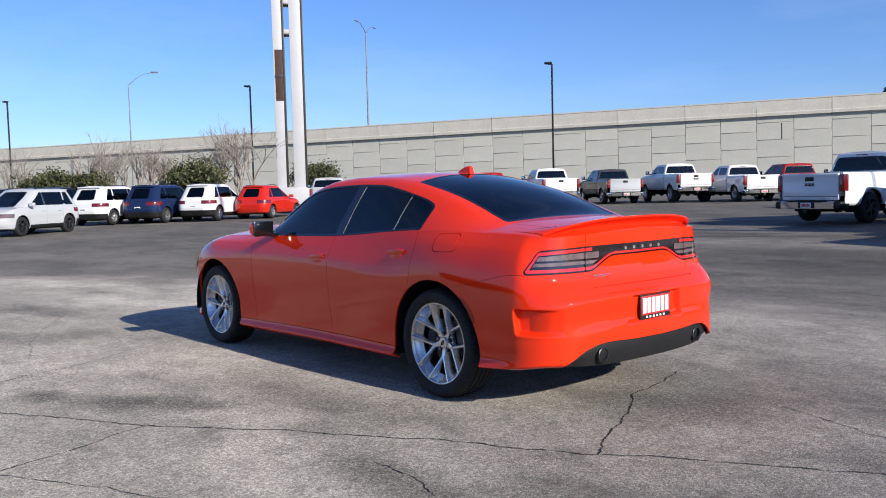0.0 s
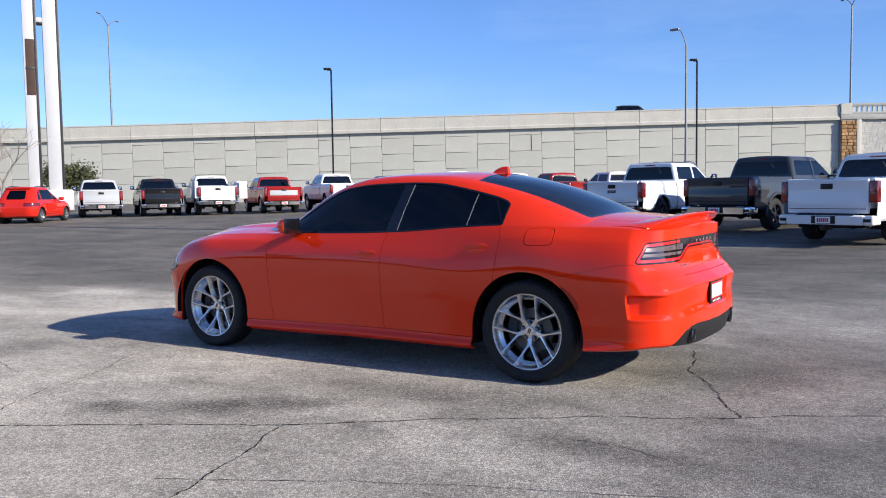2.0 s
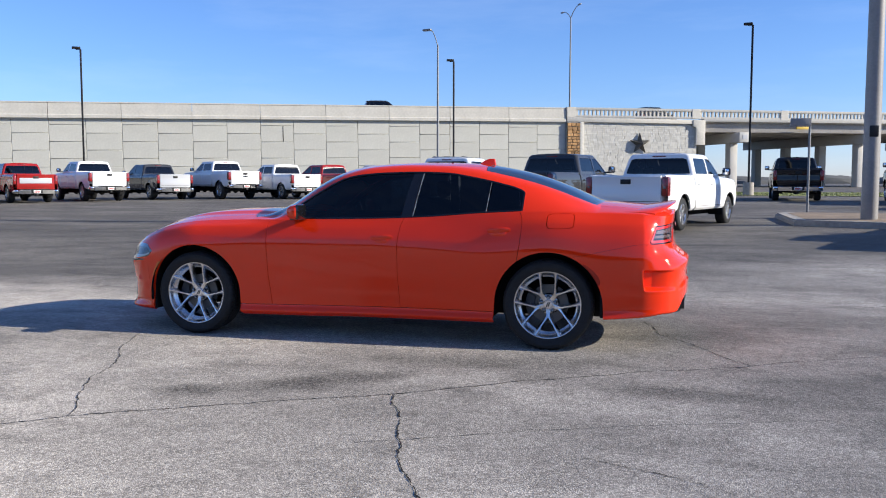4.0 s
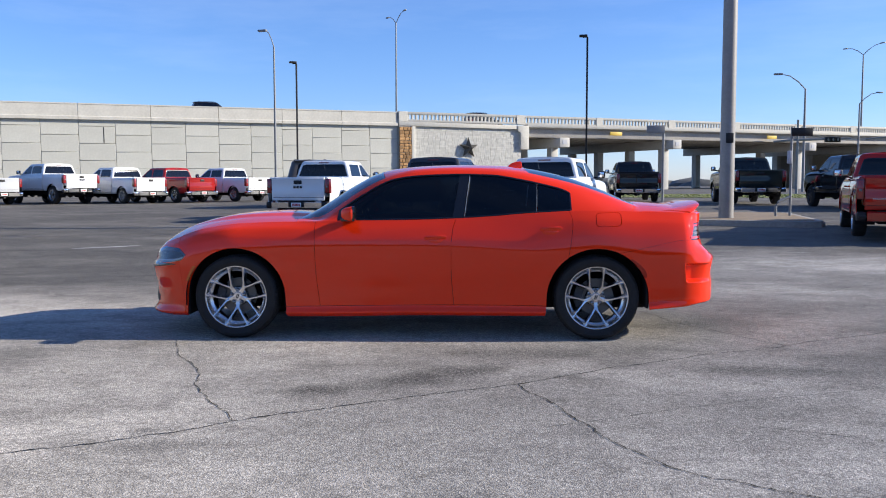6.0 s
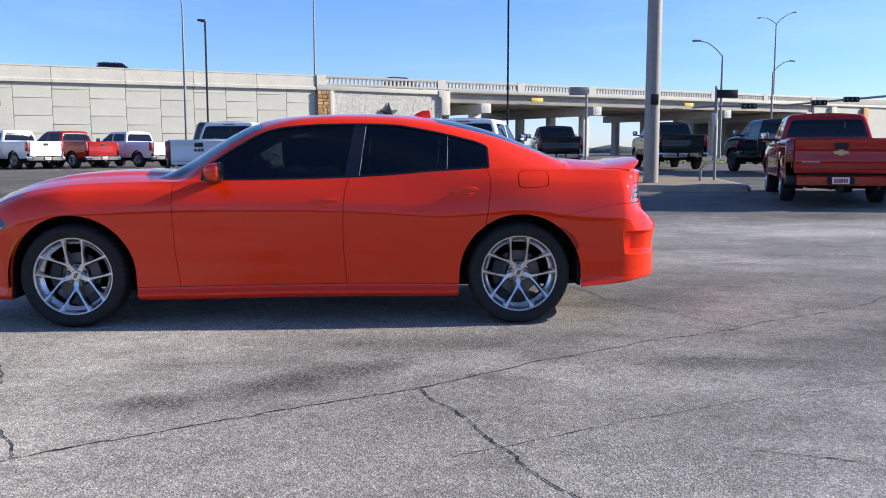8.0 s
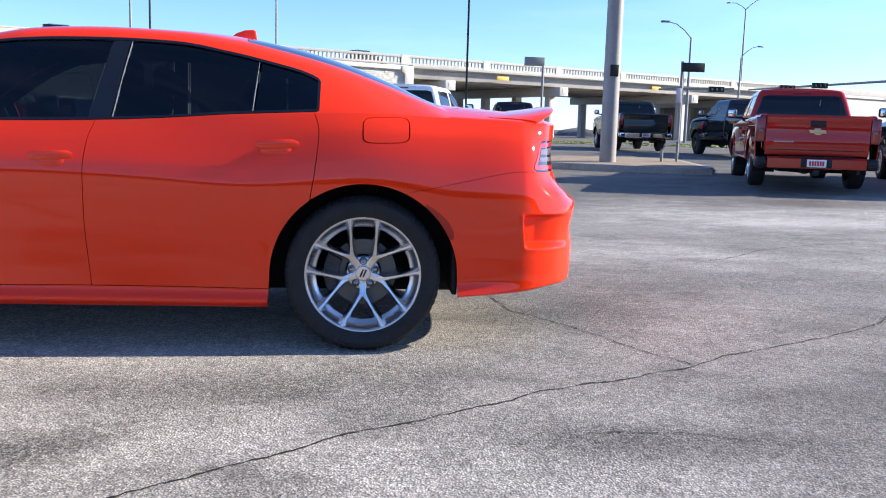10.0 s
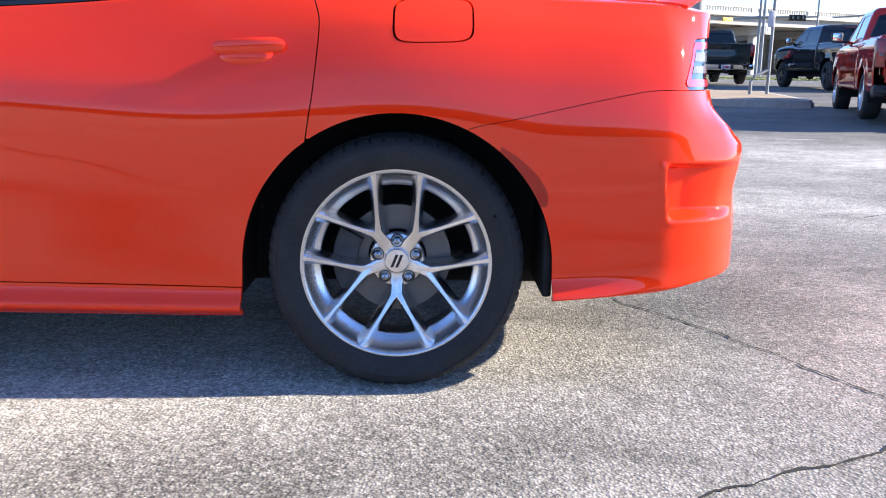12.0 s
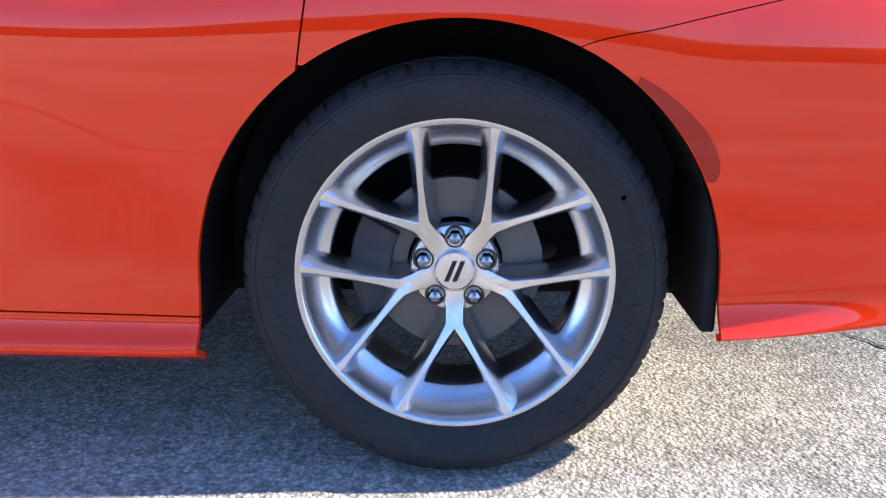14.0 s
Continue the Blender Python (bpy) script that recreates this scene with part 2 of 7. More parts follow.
M_GLASS_CLEAR = tinted_glass("windscreen_glass", (0.30, 0.36, 0.36))
M_BLACK = material("gloss_black_trim", (0.006, 0.006, 0.007), 0.12, coat=0.5)
M_PLASTIC = material("black_plastic", (0.013, 0.013, 0.014), 0.5, spec=0.3, vary=0.2, scale=10, bump=0.1, bump_scale=300)
M_LINER = material("wheel_liner", (0.012, 0.012, 0.013), 0.85, vary=0.3, spec=0.15)
M_RUBBER = material("tyre_rubber", (0.020, 0.0203, 0.021), 0.7, spec=0.25, vary=0.3, scale=12, bump=0.12, bump_scale=240)
M_ALLOY = material("silver_alloy", (0.55, 0.55, 0.555), 0.27, 0.92, vary=0.10, scale=30)
M_ALLOY_FACE = material("machined_alloy", (0.68, 0.68, 0.69), 0.27, 1.0, vary=0.05, scale=40)
# dark alloy on black wheels and exhausts; painted shade in barrels and lug wells
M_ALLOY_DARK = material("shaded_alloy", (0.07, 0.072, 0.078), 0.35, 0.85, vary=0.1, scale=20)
M_BRIGHT = material("bright_trim", (0.45, 0.45, 0.45), 0.35, 0.4)
M_CHROME = material("chrome", (0.80, 0.80, 0.80), 0.08, 1.0)
M_NUT = material("wheel_nut_steel", (0.30, 0.30, 0.30), 0.26, 1.0)
M_STEEL = material("brake_steel", (0.13, 0.127, 0.12), 0.5, 0.6, vary=0.15, scale=20)
M_CAST = material("cast_iron", (0.05, 0.05, 0.052), 0.7, 0.3, vary=0.3)
M_LENS_RED = material("red_lens", (0.60, 0.022, 0.022), 0.15, coat=0.7)
M_LENS_TRUCK = material("dark_red_lens", (0.14, 0.007, 0.009), 0.15, coat=0.8, vary=0.3, scale=9)
M_LENS_DARK = material("smoked_lens", (0.012, 0.008, 0.009), 0.06, coat=1.0)
M_LENS_CLEAR = material("clear_lens", (0.13, 0.095, 0.10), 0.22, 0.0, coat=0.6, vary=0.55, scale=16)
M_LENS_AMBER = material("amber_lens", (0.62, 0.11, 0.008), 0.25, coat=0.3)
M_REFLECT = material("side_reflector", (0.34, 0.011, 0.003), 0.25, coat=0.6, spec=0.1)
M_WHITE_PLATE = material("white_plate", (0.78, 0.78, 0.78), 0.4)
M_LENS_HEAD = material("head_lamp_lens", (0.05, 0.052, 0.055), 0.2, 0.2, coat=0.4, spec=0.3, vary=0.6, scale=14)
M_SIGN_PALE = material("pale_light_guide", (0.22, 0.23, 0.25), 0.2, coat=0.6)
M_PLATE_RED = material("plate_red", (0.45, 0.03, 0.03), 0.5)
M_CLOTH = material("black_upholstery", (0.02, 0.02, 0.021), 0.8, vary=0.2)
M_CONCRETE = material("pale_concrete", (0.50, 0.48, 0.44), 0.88, vary=0.12, scale=0.8, bump=0.15, bump_scale=6)
M_PANEL = random_tint(material("wall_panel_concrete", (0.485, 0.475, 0.42), 0.9, vary=0.10, scale=0.7, bump=0.15, bump_scale=9), 0.05)
M_COPING = material("coping_concrete", (0.52, 0.495, 0.435), 0.88, vary=0.14, scale=0.5, bump=0.15, bump_scale=6)
M_JOINT = material("joint_shadow", (0.38, 0.37, 0.34), 0.95, vary=0.2)
M_STONE_W = random_tint(material("white_stone", (0.50, 0.485, 0.44), 0.9, vary=0.12, scale=2, bump=0.5, bump_scale=7), 0.12)
M_STONE_B = random_tint(material("brown_stone", (0.33, 0.19, 0.08), 0.9, vary=0.4, scale=1.6, bump=0.5, bump_scale=6), 0.45)
M_GIRDER = material("girder_concrete", (0.40, 0.37, 0.33), 0.9, vary=0.15, scale=0.5)
M_STAR = material("bronze_star", (0.10, 0.095, 0.085), 0.5, 0.6, vary=0.2, scale=2)
M_POLE_DARK = material("bronze_pole", (0.018, 0.017, 0.017), 0.5, 0.4, vary=0.2)
M_POLE_GREY = material("galvanised_pole", (0.21, 0.215, 0.22), 0.55, 0.3, vary=0.15, scale=3)
M_POLE_PAINT = material("grey_painted_pole", (0.24, 0.23, 0.22), 0.55, 0.1, vary=0.15, scale=2)
M_SIGN_WHITE = material("white_sign_skin", (0.44, 0.44, 0.46), 0.5, vary=0.06, scale=1)
M_SIGN_NAVY = material("navy_sign_face", (0.02, 0.03, 0.08), 0.4, vary=0.1)
M_SIGN_EDGE = material("dark_sign_edge", (0.02, 0.02, 0.022), 0.5)
M_SIGN_RUST = material("rusty_sign_panel", (0.05, 0.024, 0.018), 0.75, vary=0.5, scale=1.2)
M_YELLOW = material("yellow_marker", (0.62, 0.42, 0.05), 0.6, vary=0.1)
M_BARK = material("pale_bark", (0.27, 0.235, 0.205), 0.9, vary=0.3, scale=3)
M_LEAF = random_tint(material("evergreen_leaf", (0.062, 0.068, 0.024), 0.6, vary=0.3, scale=3), 0.5)
M_GRASS = random_tint(material("grass_blades", (0.21, 0.225, 0.075), 0.8, vary=0.4, scale=2), 0.4)
M_FAR = material("far_haze_trees", (0.10, 0.10, 0.095), 0.95, vary=0.4, scale=0.05)
M_SOIL = material("bare_soil", (0.24, 0.18, 0.12), 0.95, vary=0.35, scale=2.5, bump=0.3, bump_scale=12)
M_KERB = material("kerb_concrete", (0.34, 0.31, 0.27), 0.9, vary=0.25, scale=1.5, bump=0.2, bump_scale=20)


# --- mesh helpers -----------------------------------------------------------
def curve(*pairs):
    """A smooth curve through pairs of numbers, without overshoot."""
    xs, ys = np.array([p[0] for p in pairs], float), np.array([p[1] for p in pairs], float)
    hs = np.diff(xs)
    ds = np.diff(ys) / hs
    m = np.zeros(len(xs))
    m[0], m[-1] = ds[0], ds[-1]
    for i in range(1, len(xs) - 1):
        if ds[i - 1] * ds[i] > 0:
            w1, w2 = 2 * hs[i] + hs[i - 1], hs[i] + 2 * hs[i - 1]
            m[i] = (w1 + w2) / (w1 / ds[i - 1] + w2 / ds[i])

    def at(q):
        q = np.clip(np.asarray(q, float), xs[0], xs[-1])
        i = np.clip(np.searchsorted(xs, q, side="right") - 1, 0, len(xs) - 2)
        t = (q - xs[i]) / hs[i]
        return ((1 + 2 * t) * (1 - t) ** 2 * ys[i] + t * (1 - t) ** 2 * hs[i] * m[i]
                + t * t * (3 - 2 * t) * ys[i + 1] + t * t * (t - 1) * hs[i] * m[i + 1])
    return at


def part(name, bm, mat, parent=None, label="", smooth=38):
    """Links a bmesh as one mesh object under a thing or a part."""
    me = bpy.data.meshes.new(name)
    bm.to_mesh(me)
    bm.free()
    me.materials.append(mat)
    me.polygons.foreach_set("use_smooth", [True] * len(me.polygons))
    me.set_sharp_from_angle(angle=radians(smooth))
    ob = new(name, me)
    if parent:
        ob.parent = parent
    if label:
        tagged(ob, label)
    return ob


def box(bm, x0, x1, y0, y1, z0, z1, bevel=0.0, m=None, segments=2):
    got = bmesh.ops.create_cube(bm, size=1)["verts"]
    for v in got:
        v.co = Vector(((x0 + x1) / 2 + v.co.x * (x1 - x0), (y0 + y1) / 2 + v.co.y * (y1 - y0), (z0 + z1) / 2 + v.co.z * (z1 - z0)))
    if m is not None:
        bmesh.ops.transform(bm, matrix=m, verts=got)
    if bevel:
        edges = list({e for v in got for e in v.link_edges})
        bmesh.ops.bevel(bm, geom=edges, offset=bevel, segments=segments, affect="EDGES", profile=0.5, clamp_overlap=True)
    return bm


def slab(bm, poly, y0, y1, bevel=0.0, segments=2):
    """An outline in x and z, made solid from y0 to y1."""
    a = [bm.verts.new((x, y0, z)) for x, z in poly]
    c = [bm.verts.new((x, y1, z)) for x, z in poly]
    n = len(poly)
    bm.faces.new(a), bm.faces.new(c[::-1])
    for i in range(n):
        bm.faces.new((a[i], c[i], c[(i + 1) % n], a[(i + 1) % n]))
    new_faces = {f for v in a + c for f in v.link_faces}
    bmesh.ops.recalc_face_normals(bm, faces=list(new_faces))
    if bevel:
        rim = [e for v in a for e in v.link_edges if e.other_vert(v) in a] + [e for v in c for e in v.link_edges if e.other_vert(v) in c]
        bmesh.ops.bevel(bm, geom=list(set(rim)), offset=bevel, segments=segments, affect="EDGES", profile=0.5, clamp_overlap=True)
    return bm


def lathe(bm, profile, n=48, m=None):
    """Turns a profile of (radius, y) round the y axis."""
    rings = []
    for r, y in profile:
        rings.append([bm.verts.new((r * math.cos(2 * math.pi * i / n), y, r * math.sin(2 * math.pi * i / n))) for i in range(n)])
    for p, q in zip(rings, rings[1:]):
        for i in range(n):
            j = (i + 1) % n
            bm.faces.new((p[i], p[j], q[j], q[i]))
    vs = [v for r in rings for v in r]
    if m is not None:
        bmesh.ops.transform(bm, matrix=m, verts=vs)
    return bm


def tube(bm, pts, radii, n=10, caps=True):
    """A round bar along points, with a radius at each."""
    pts = [Vector(p) for p in pts]
    if isinstance(radii, (int, float)):
        radii = [radii] * len(pts)
    rings = []
    for i, p in enumerate(pts):
        d = (pts[min(i + 1, len(pts) - 1)] - pts[max(i - 1, 0)]).normalized()
        u = d.cross(Vector((0, 0, 1)) if abs(d.z) < 0.9 else Vector((1, 0, 0))).normalized()
        w = d.cross(u)
        rings.append([bm.verts.new(p + radii[i] * (math.cos(2 * math.pi * k / n) * u + math.sin(2 * math.pi * k / n) * w)) for k in range(n)])
    for p, q in zip(rings, rings[1:]):
        for i in range(n):
            j = (i + 1) % n
            bm.faces.new((p[i], p[j], q[j], q[i]))
    if caps:
        bm.faces.new(rings[0][::-1]), bm.faces.new(rings[-1])
    return bm


def thing(name, label, category, at=None, group="", kind=""):
    """An empty at the base of a thing, for its parts."""
    ob = new(name)
    if at is not None:
        ob.matrix_basis = at
    return tagged(ob, label, category, group, kind)


def rise(x, y):
    """The lot falls gently towards the parked car: height of the ground."""
    d = math.hypot(x * (0.33 if x < 0 else 1.0), max(y, 0.0))
    return (0.60 - 0.013 * min(max(-x, 0.0), 14.0)) * (1 - math.exp(-((max(0.0, d - 5.0) / 19.0) ** 1.5)))


# --- ground -----------------------------------------------------------------
def spaced(lo, hi, near0, near1, step):
    vals = list(np.arange(near0, near1 + 1e-6, step))
    s, x = step, near1
    while x < hi:
        s *= 1.18
        x += s
        vals.append(x)
    s, x = step, near0
    while x > lo:
        s *= 1.18
        x -= s
        vals.insert(0, x)
    return vals


def build_ground():
    xs, ys = spaced(-900, 900, -14, 14, 0.6), spaced(-900, 1500, -10, 22, 0.6)
    bm = bmesh.new()
    grid = [[bm.verts.new((x, y, rise(x, y))) for x in xs] for y in ys]
    for r0, r1 in zip(grid, grid[1:]):
        for i in range(len(xs) - 1):
            bm.faces.new((r0[i], r0[i + 1], r1[i + 1], r1[i]))
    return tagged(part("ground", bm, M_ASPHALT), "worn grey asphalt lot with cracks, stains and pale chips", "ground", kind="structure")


ground = build_ground()


def crack(pts, width, mat=M_CRACK, jitter=0.012, seed=1, name="crack"):
    """A thin wandering strip of dark filler along points on the ground, with crumbled widenings."""
    rng = random.Random(seed)
    step = 0.013 if width < 0.05 else 0.12
    dense, run = [], 0.0
    for (x0, y0), (x1, y1) in zip(pts, pts[1:]):
        length = math.hypot(x1 - x0, y1 - y0)
        k = max(2, int(length / step))
        for i in range(k):
            t = i / k
            run += length / k
            o = (noise.noise(Vector((run * 6, seed * 3.1, 0))) * 2.0 + noise.noise(Vector((run * 23, seed * 5.7, 4))) * 0.9 + noise.noise(Vector((run * 70, seed * 2.7, 8))) * 0.35) * jitter
            dense.append((x0 + (x1 - x0) * t - (y1 - y0) / length * o, y0 + (y1 - y0) * t + (x1 - x0) / length * o))
    dense.append(pts[-1])
    bm = bmesh.new()
    rows = []
    for i, (x, y) in enumerate(dense):
        a, c = dense[max(i - 1, 0)], dense[min(i + 1, len(dense) - 1)]
        dx, dy = c[0] - a[0], c[1] - a[1]
        q = math.hypot(dx, dy) or 1
        w = width * (0.42 + 0.75 * noise.noise(Vector((i * .10, seed, 9))) + 0.5 * noise.noise(Vector((i * .37, seed, 3))) + rng.uniform(0, .30)) / 2
        w = max(w, width * .12) * (0.3 if i in (0, len(dense) - 1) else 1)
        z = rise(x, y) + 0.0035
        rows.append((bm.verts.new((x - dy / q * w, y + dx / q * w, z)), bm.verts.new((x + dy / q * w, y - dx / q * w, z))))
    for p, q in zip(rows, rows[1:]):
        bm.faces.new((p[1], q[1], q[0], p[0]))
    bmesh.ops.recalc_face_normals(bm, faces=bm.faces)
    return part(name, bm, mat, ground)


crack([(-3.9, -5.3), (-2.7, -4.6), (-1.88, -4.12), (-1.44, -3.91), (-0.96, -3.6), (-0.83, -3.46), (-0.54, -3.29), (-0.14, -3.03), (0.3, -2.79), (0.78, -2.53)], 0.0135, seed=2)
crack([(0.78, -2.53), (1.07, -2.32), (1.4, -2.05), (1.87, -1.77), (2.26, -1.5), (2.47, -1.39), (2.7, -1.31), (3.02, -1.11), (3.36, -0.87), (3.95, -0.55), (4.11, -0.45), (4.42, -0.23), (4.76, 0.13)], 0.0135, seed=3)
crack([(0.78, -2.53), (0.86, -2.74), (0.97, -2.93), (1.0, -3.1), (1.06, -3.3), (1.12, -3.5), (1.21, -3.76), (1.3, -3.95), (1.43, -4.2), (1.58, -4.32), (1.75, -4.43), (2.5, -4.9)], 0.012, seed=4)
crack([(-2.01, -1.02), (-1.75, -1.64), (-1.46, -2.12), (-1.3, -2.62), (-1.09, -3.04), (-0.93, -3.28), (-0.83, -3.46)], 0.0095, seed=5)
crack([(0.9, -3.53), (1.36, -3.29), (1.74, -3.1), (2.13, -2.93), (2.39, -2.83), (3.3, -2.5)], 0.007, seed=6)
crack([(2.1, -3.52), (2.24, -3.56), (2.36, -3.62), (2.6, -3.72)], 0.010, seed=7)
crack([(2.19, 0.79), (2.31, 0.47), (2.37, 0.03), (2.53, -0.18), (2.65, -0.4), (2.76, -0.62), (2.89, -0.9), (3.02, -1.11)], 0.0125, seed=8)
crack([(4.4, 2.15), (4.8, 2.46), (5.16, 2.84), (5.65, 3.12), (6.4, 3.4)], 0.018, seed=9)
crack([(3.1, 0.42), (3.57, 0.26), (4.04, 0.09), (4.5, 0.0)], 0.009, seed=10)
crack([(2.3, -1.98), (2.6, -1.98), (2.89, -2.08)], 0.009, seed=12)
crack([(-4.8, -1.2), (-3.9, -1.7), (-3.0, -2.1), (-2.0, -2.4)], 0.006, seed=13)
crack([(-27, 4.3), (-16.8, 9.4), (-13, 11.5), (-8.1, 12.0), (-4.5, 13.2), (3.4, 14.8), (8.6, 12.5)], 0.09, M_TAR, 0.03, 14, "tar_seam")
# leftovers of white line paint
for seed, (pts, width) in enumerate((([(6.0, 7.72), (6.25, 7.68), (6.55, 7.60)], 0.11), ([(5.62, 6.42), (5.85, 6.38)], 0.07), ([(5.98, 6.28), (6.2, 6.24)], 0.06), ([(-7.5, 8.7), (-7.0, 9.0), (-6.4, 9.4)], 0.16))):
    crack(pts, width, M_WORN_PAINT, 0.02, 30 + seed, "paint_mark")


# --- the red sedan ----------------------------------------------------------
class Sheet:
    """A sheet of faces whose points carry x, y, z and two surface coordinates, so that panels can be cut from it."""

    def __init__(self, pts, faces):
        self.pts, self.faces = pts, faces

    def cut(self, rule):
        """The side of the sheet where rule(points) is positive, cut cleanly along the border."""
        vals = np.asarray(rule(self.pts), float)
        vals = np.where(np.abs(vals) < 1e-6, 1e-6, vals)
        pts, faces, made, kept = [], [], {}, {}

        def keep(i):
            if i not in kept:
                kept[i] = len(pts)
                pts.append(self.pts[i])
            return kept[i]

        def cross(i, j):
            key = (min(i, j), max(i, j))
            if key not in made:
                a, c = self.pts[key[0]], self.pts[key[1]]
                lo, hi, va = 0.0, 1.0, vals[key[0]]
                vb = vals[key[1]]
                t = va / (va - vb)
                for _ in range(4):
                    vm = float(np.asarray(rule((a + (c - a) * t)[None, :]))[0])
                    if (vm > 0) == (va > 0):
                        lo, va = t, (vm if vm else va)
                    else:
                        hi, vb = t, vm
                    t = lo + (hi - lo) * (va / (va - vb) if va != vb else 0.5)
                made[key] = len(pts)
                pts.append(a + (c - a) * t)
            return made[key]

        for f in self.faces:
            s = [vals[i] > 0 for i in f]
            if all(s):
                faces.append([keep(i) for i in f])
            elif any(s):
                out = []
                for k, i in enumerate(f):
                    j = f[(k + 1) % len(f)]
                    if vals[i] > 0:
                        out.append(keep(i))
                    if (vals[i] > 0) != (vals[j] > 0):
                        out.append(cross(i, j))
                if len(out) > 2:
                    faces.append(out)
        return Sheet(np.array(pts) if pts else np.zeros((0, 5)), faces)

    def join(self, other):
        k = len(self.pts)
        return Sheet(np.vstack([self.pts, other.pts]), self.faces + [[i + k for i in f] for f in other.faces])

    def bm(self, offset=0.0, rim=0.012, mirror=False, merge=0.0004):
        """As a bmesh, moved along its normals by offset, with its border turned inwards by rim."""
        out = bmesh.new()
        for side in ((1, -1) if mirror else (-1,)):
            vs = [out.verts.new((p[0], p[1] * side, p[2])) for p in self.pts]
            for f in self.faces:
                ids = []
                for i in f:
                    if not ids or i != ids[-1]:
                        ids.append(i)
                if len(set(ids)) == len(ids) and len(ids) > 2:
                    q = [vs[i] for i in (ids[::-1] if side > 0 else ids)]
                    try:
                        out.faces.new(q)
                    except ValueError:
                        pass
        bmesh.ops.remove_doubles(out, verts=out.verts, dist=merge)
        bmesh.ops.dissolve_degenerate(out, dist=0.0002, edges=out.edges)
        out.normal_update()
        if offset:
            for v, d in [(v, v.normal.copy()) for v in out.verts]:
                v.co += d * offset
        if rim:
            border = [e for e in out.edges if len(e.link_faces) == 1 and not (abs(e.verts[0].co.y) < 1e-4 and abs(e.verts[1].co.y) < 1e-4)]
            norms = {v: v.normal.copy() for e in border for v in e.verts}
            inner = {v: out.verts.new(v.co - d * rim) for v, d in norms.items()}
            for e in border:
                a, c = e.verts
                lf = e.link_loops[0]
                if lf.vert is a:
                    out.faces.new((c, a, inner[a], inner[c]))
                else:
                    out.faces.new((a, c, inner[c], inner[a]))
                e.smooth = False
        return out


def grid_sheet(rows):
    """A sheet from rows of points."""
    n, m = len(rows), len(rows[0])
    pts = np.array([p for r in rows for p in r], float)
    faces = [[i * m + j, (i + 1) * m + j, (i + 1) * m + j + 1, i * m + j + 1] for i in range(n - 1) for j in range(m - 1)]
    return Sheet(pts, faces)


# plan outline of the widest line, from the middle of the nose round the side to the middle of the tail
OUT_X = curve((0, -2.455), (1, -2.435), (2, -2.375), (3, -2.26), (4, -2.08), (5, -1.85), (6, -1.526), (7, -1.1), (8, -0.6), (9, 0.0),
              (10, 0.6), (11, 1.0), (12, 1.526), (13, 1.95), (14, 2.245), (15, 2.438), (16, 2.541), (17, 2.586), (18, 2.599), (19, 2.607))
OUT_Y = curve((0, 0.0), (1, 0.25), (2, 0.5), (3, 0.70), (4, 0.835), (5, 0.90), (6, 0.925), (7, 0.922), (8, 0.918), (9, 0.918),
              (10, 0.922), (11, 0.928), (12, 0.934), (13, 0.930), (14, 0.920), (15, 0.841), (16, 0.664), (17, 0.438), (18, 0.21), (19, 0.0))
SECTIONS = []


def section(u, *zi):
    """Heights and insets from the widest line, from the lower edge up to the shoulder, at outline place u."""
    SECTIONS.append((u, zi))


section(0, .165, .07, .20, .0, .27, .04, .40, .04, .51, .015, .585, .0, .640, .05, .71, .085, .775, .12)
section(3, .175, .06, .21, .0, .28, .03, .40, .03, .51, .012, .60, .0, .655, .02, .735, .045, .815, .11)
section(5, .19, .06, .22, .02, .30, .02, .42, .015, .58, .005, .70, .0, .80, .015, .88, .06, .93, .145)
section(6, .19, .06, .22, .02, .30, .02, .45, .012, .62, .003, .76, .0, .85, .015, .93, .06, .975, .155)
section(7, .188, .06, .225, .006, .28, .022, .42, .022, .60, .012, .765, .002, .83, .006, .93, .045, .992, .135)
section(8, .19, .06, .230, .004, .285, .026, .42, .024, .60, .013, .775, .003, .83, .006, .92, .032, .998, .075)
section(9, .20, .06, .238, .004, .293, .028, .42, .025, .60, .013, .78, .002, .835, .006, .93, .034, 1.006, .072)
section(11, .20, .06, .236, .004, .288, .026, .42, .022, .58, .010, .74, .0, .82, .010, .95, .046, 1.062, .085)
section(12, .225, .06, .26, .01, .31, .012, .45, .015, .62, .004, .76, .0, .87, .009, .99, .042, 1.085, .105)
section(13, .258, .03, .272, .0, .335, .022, .45, .010, .58, .0, .71, .001, .84, .013, .98, .054, 1.075, .135)
section(14, .285, .03, .300, .008, .362, .014, .47, .006, .60, .0, .716, .002, .835, .017, .972, .060, 1.068, .133)
section(15, .309, .035, .330, .006, .410, .009, .53, .010, .64, .0, .725, .022, .81, .078, .93, .100, 1.055, .125)
section(17, .300, .035, .34, .012, .49, .008, .57, .022, .685, .002, .728, .045, .80, .110, .93, .128, 1.065, .118)
section(19, .300, .035, .34, .012, .50, .004, .575, .010, .69, .003, .730, .05, .80, .115, .93, .132, 1.075, .122)
LOFT = [curve(*[(u, zi[k]) for u, zi in SECTIONS]) for k in range(18)]
HUB_Z, FRONT_X, REAR_X = 0.357, -1.526, 1.526


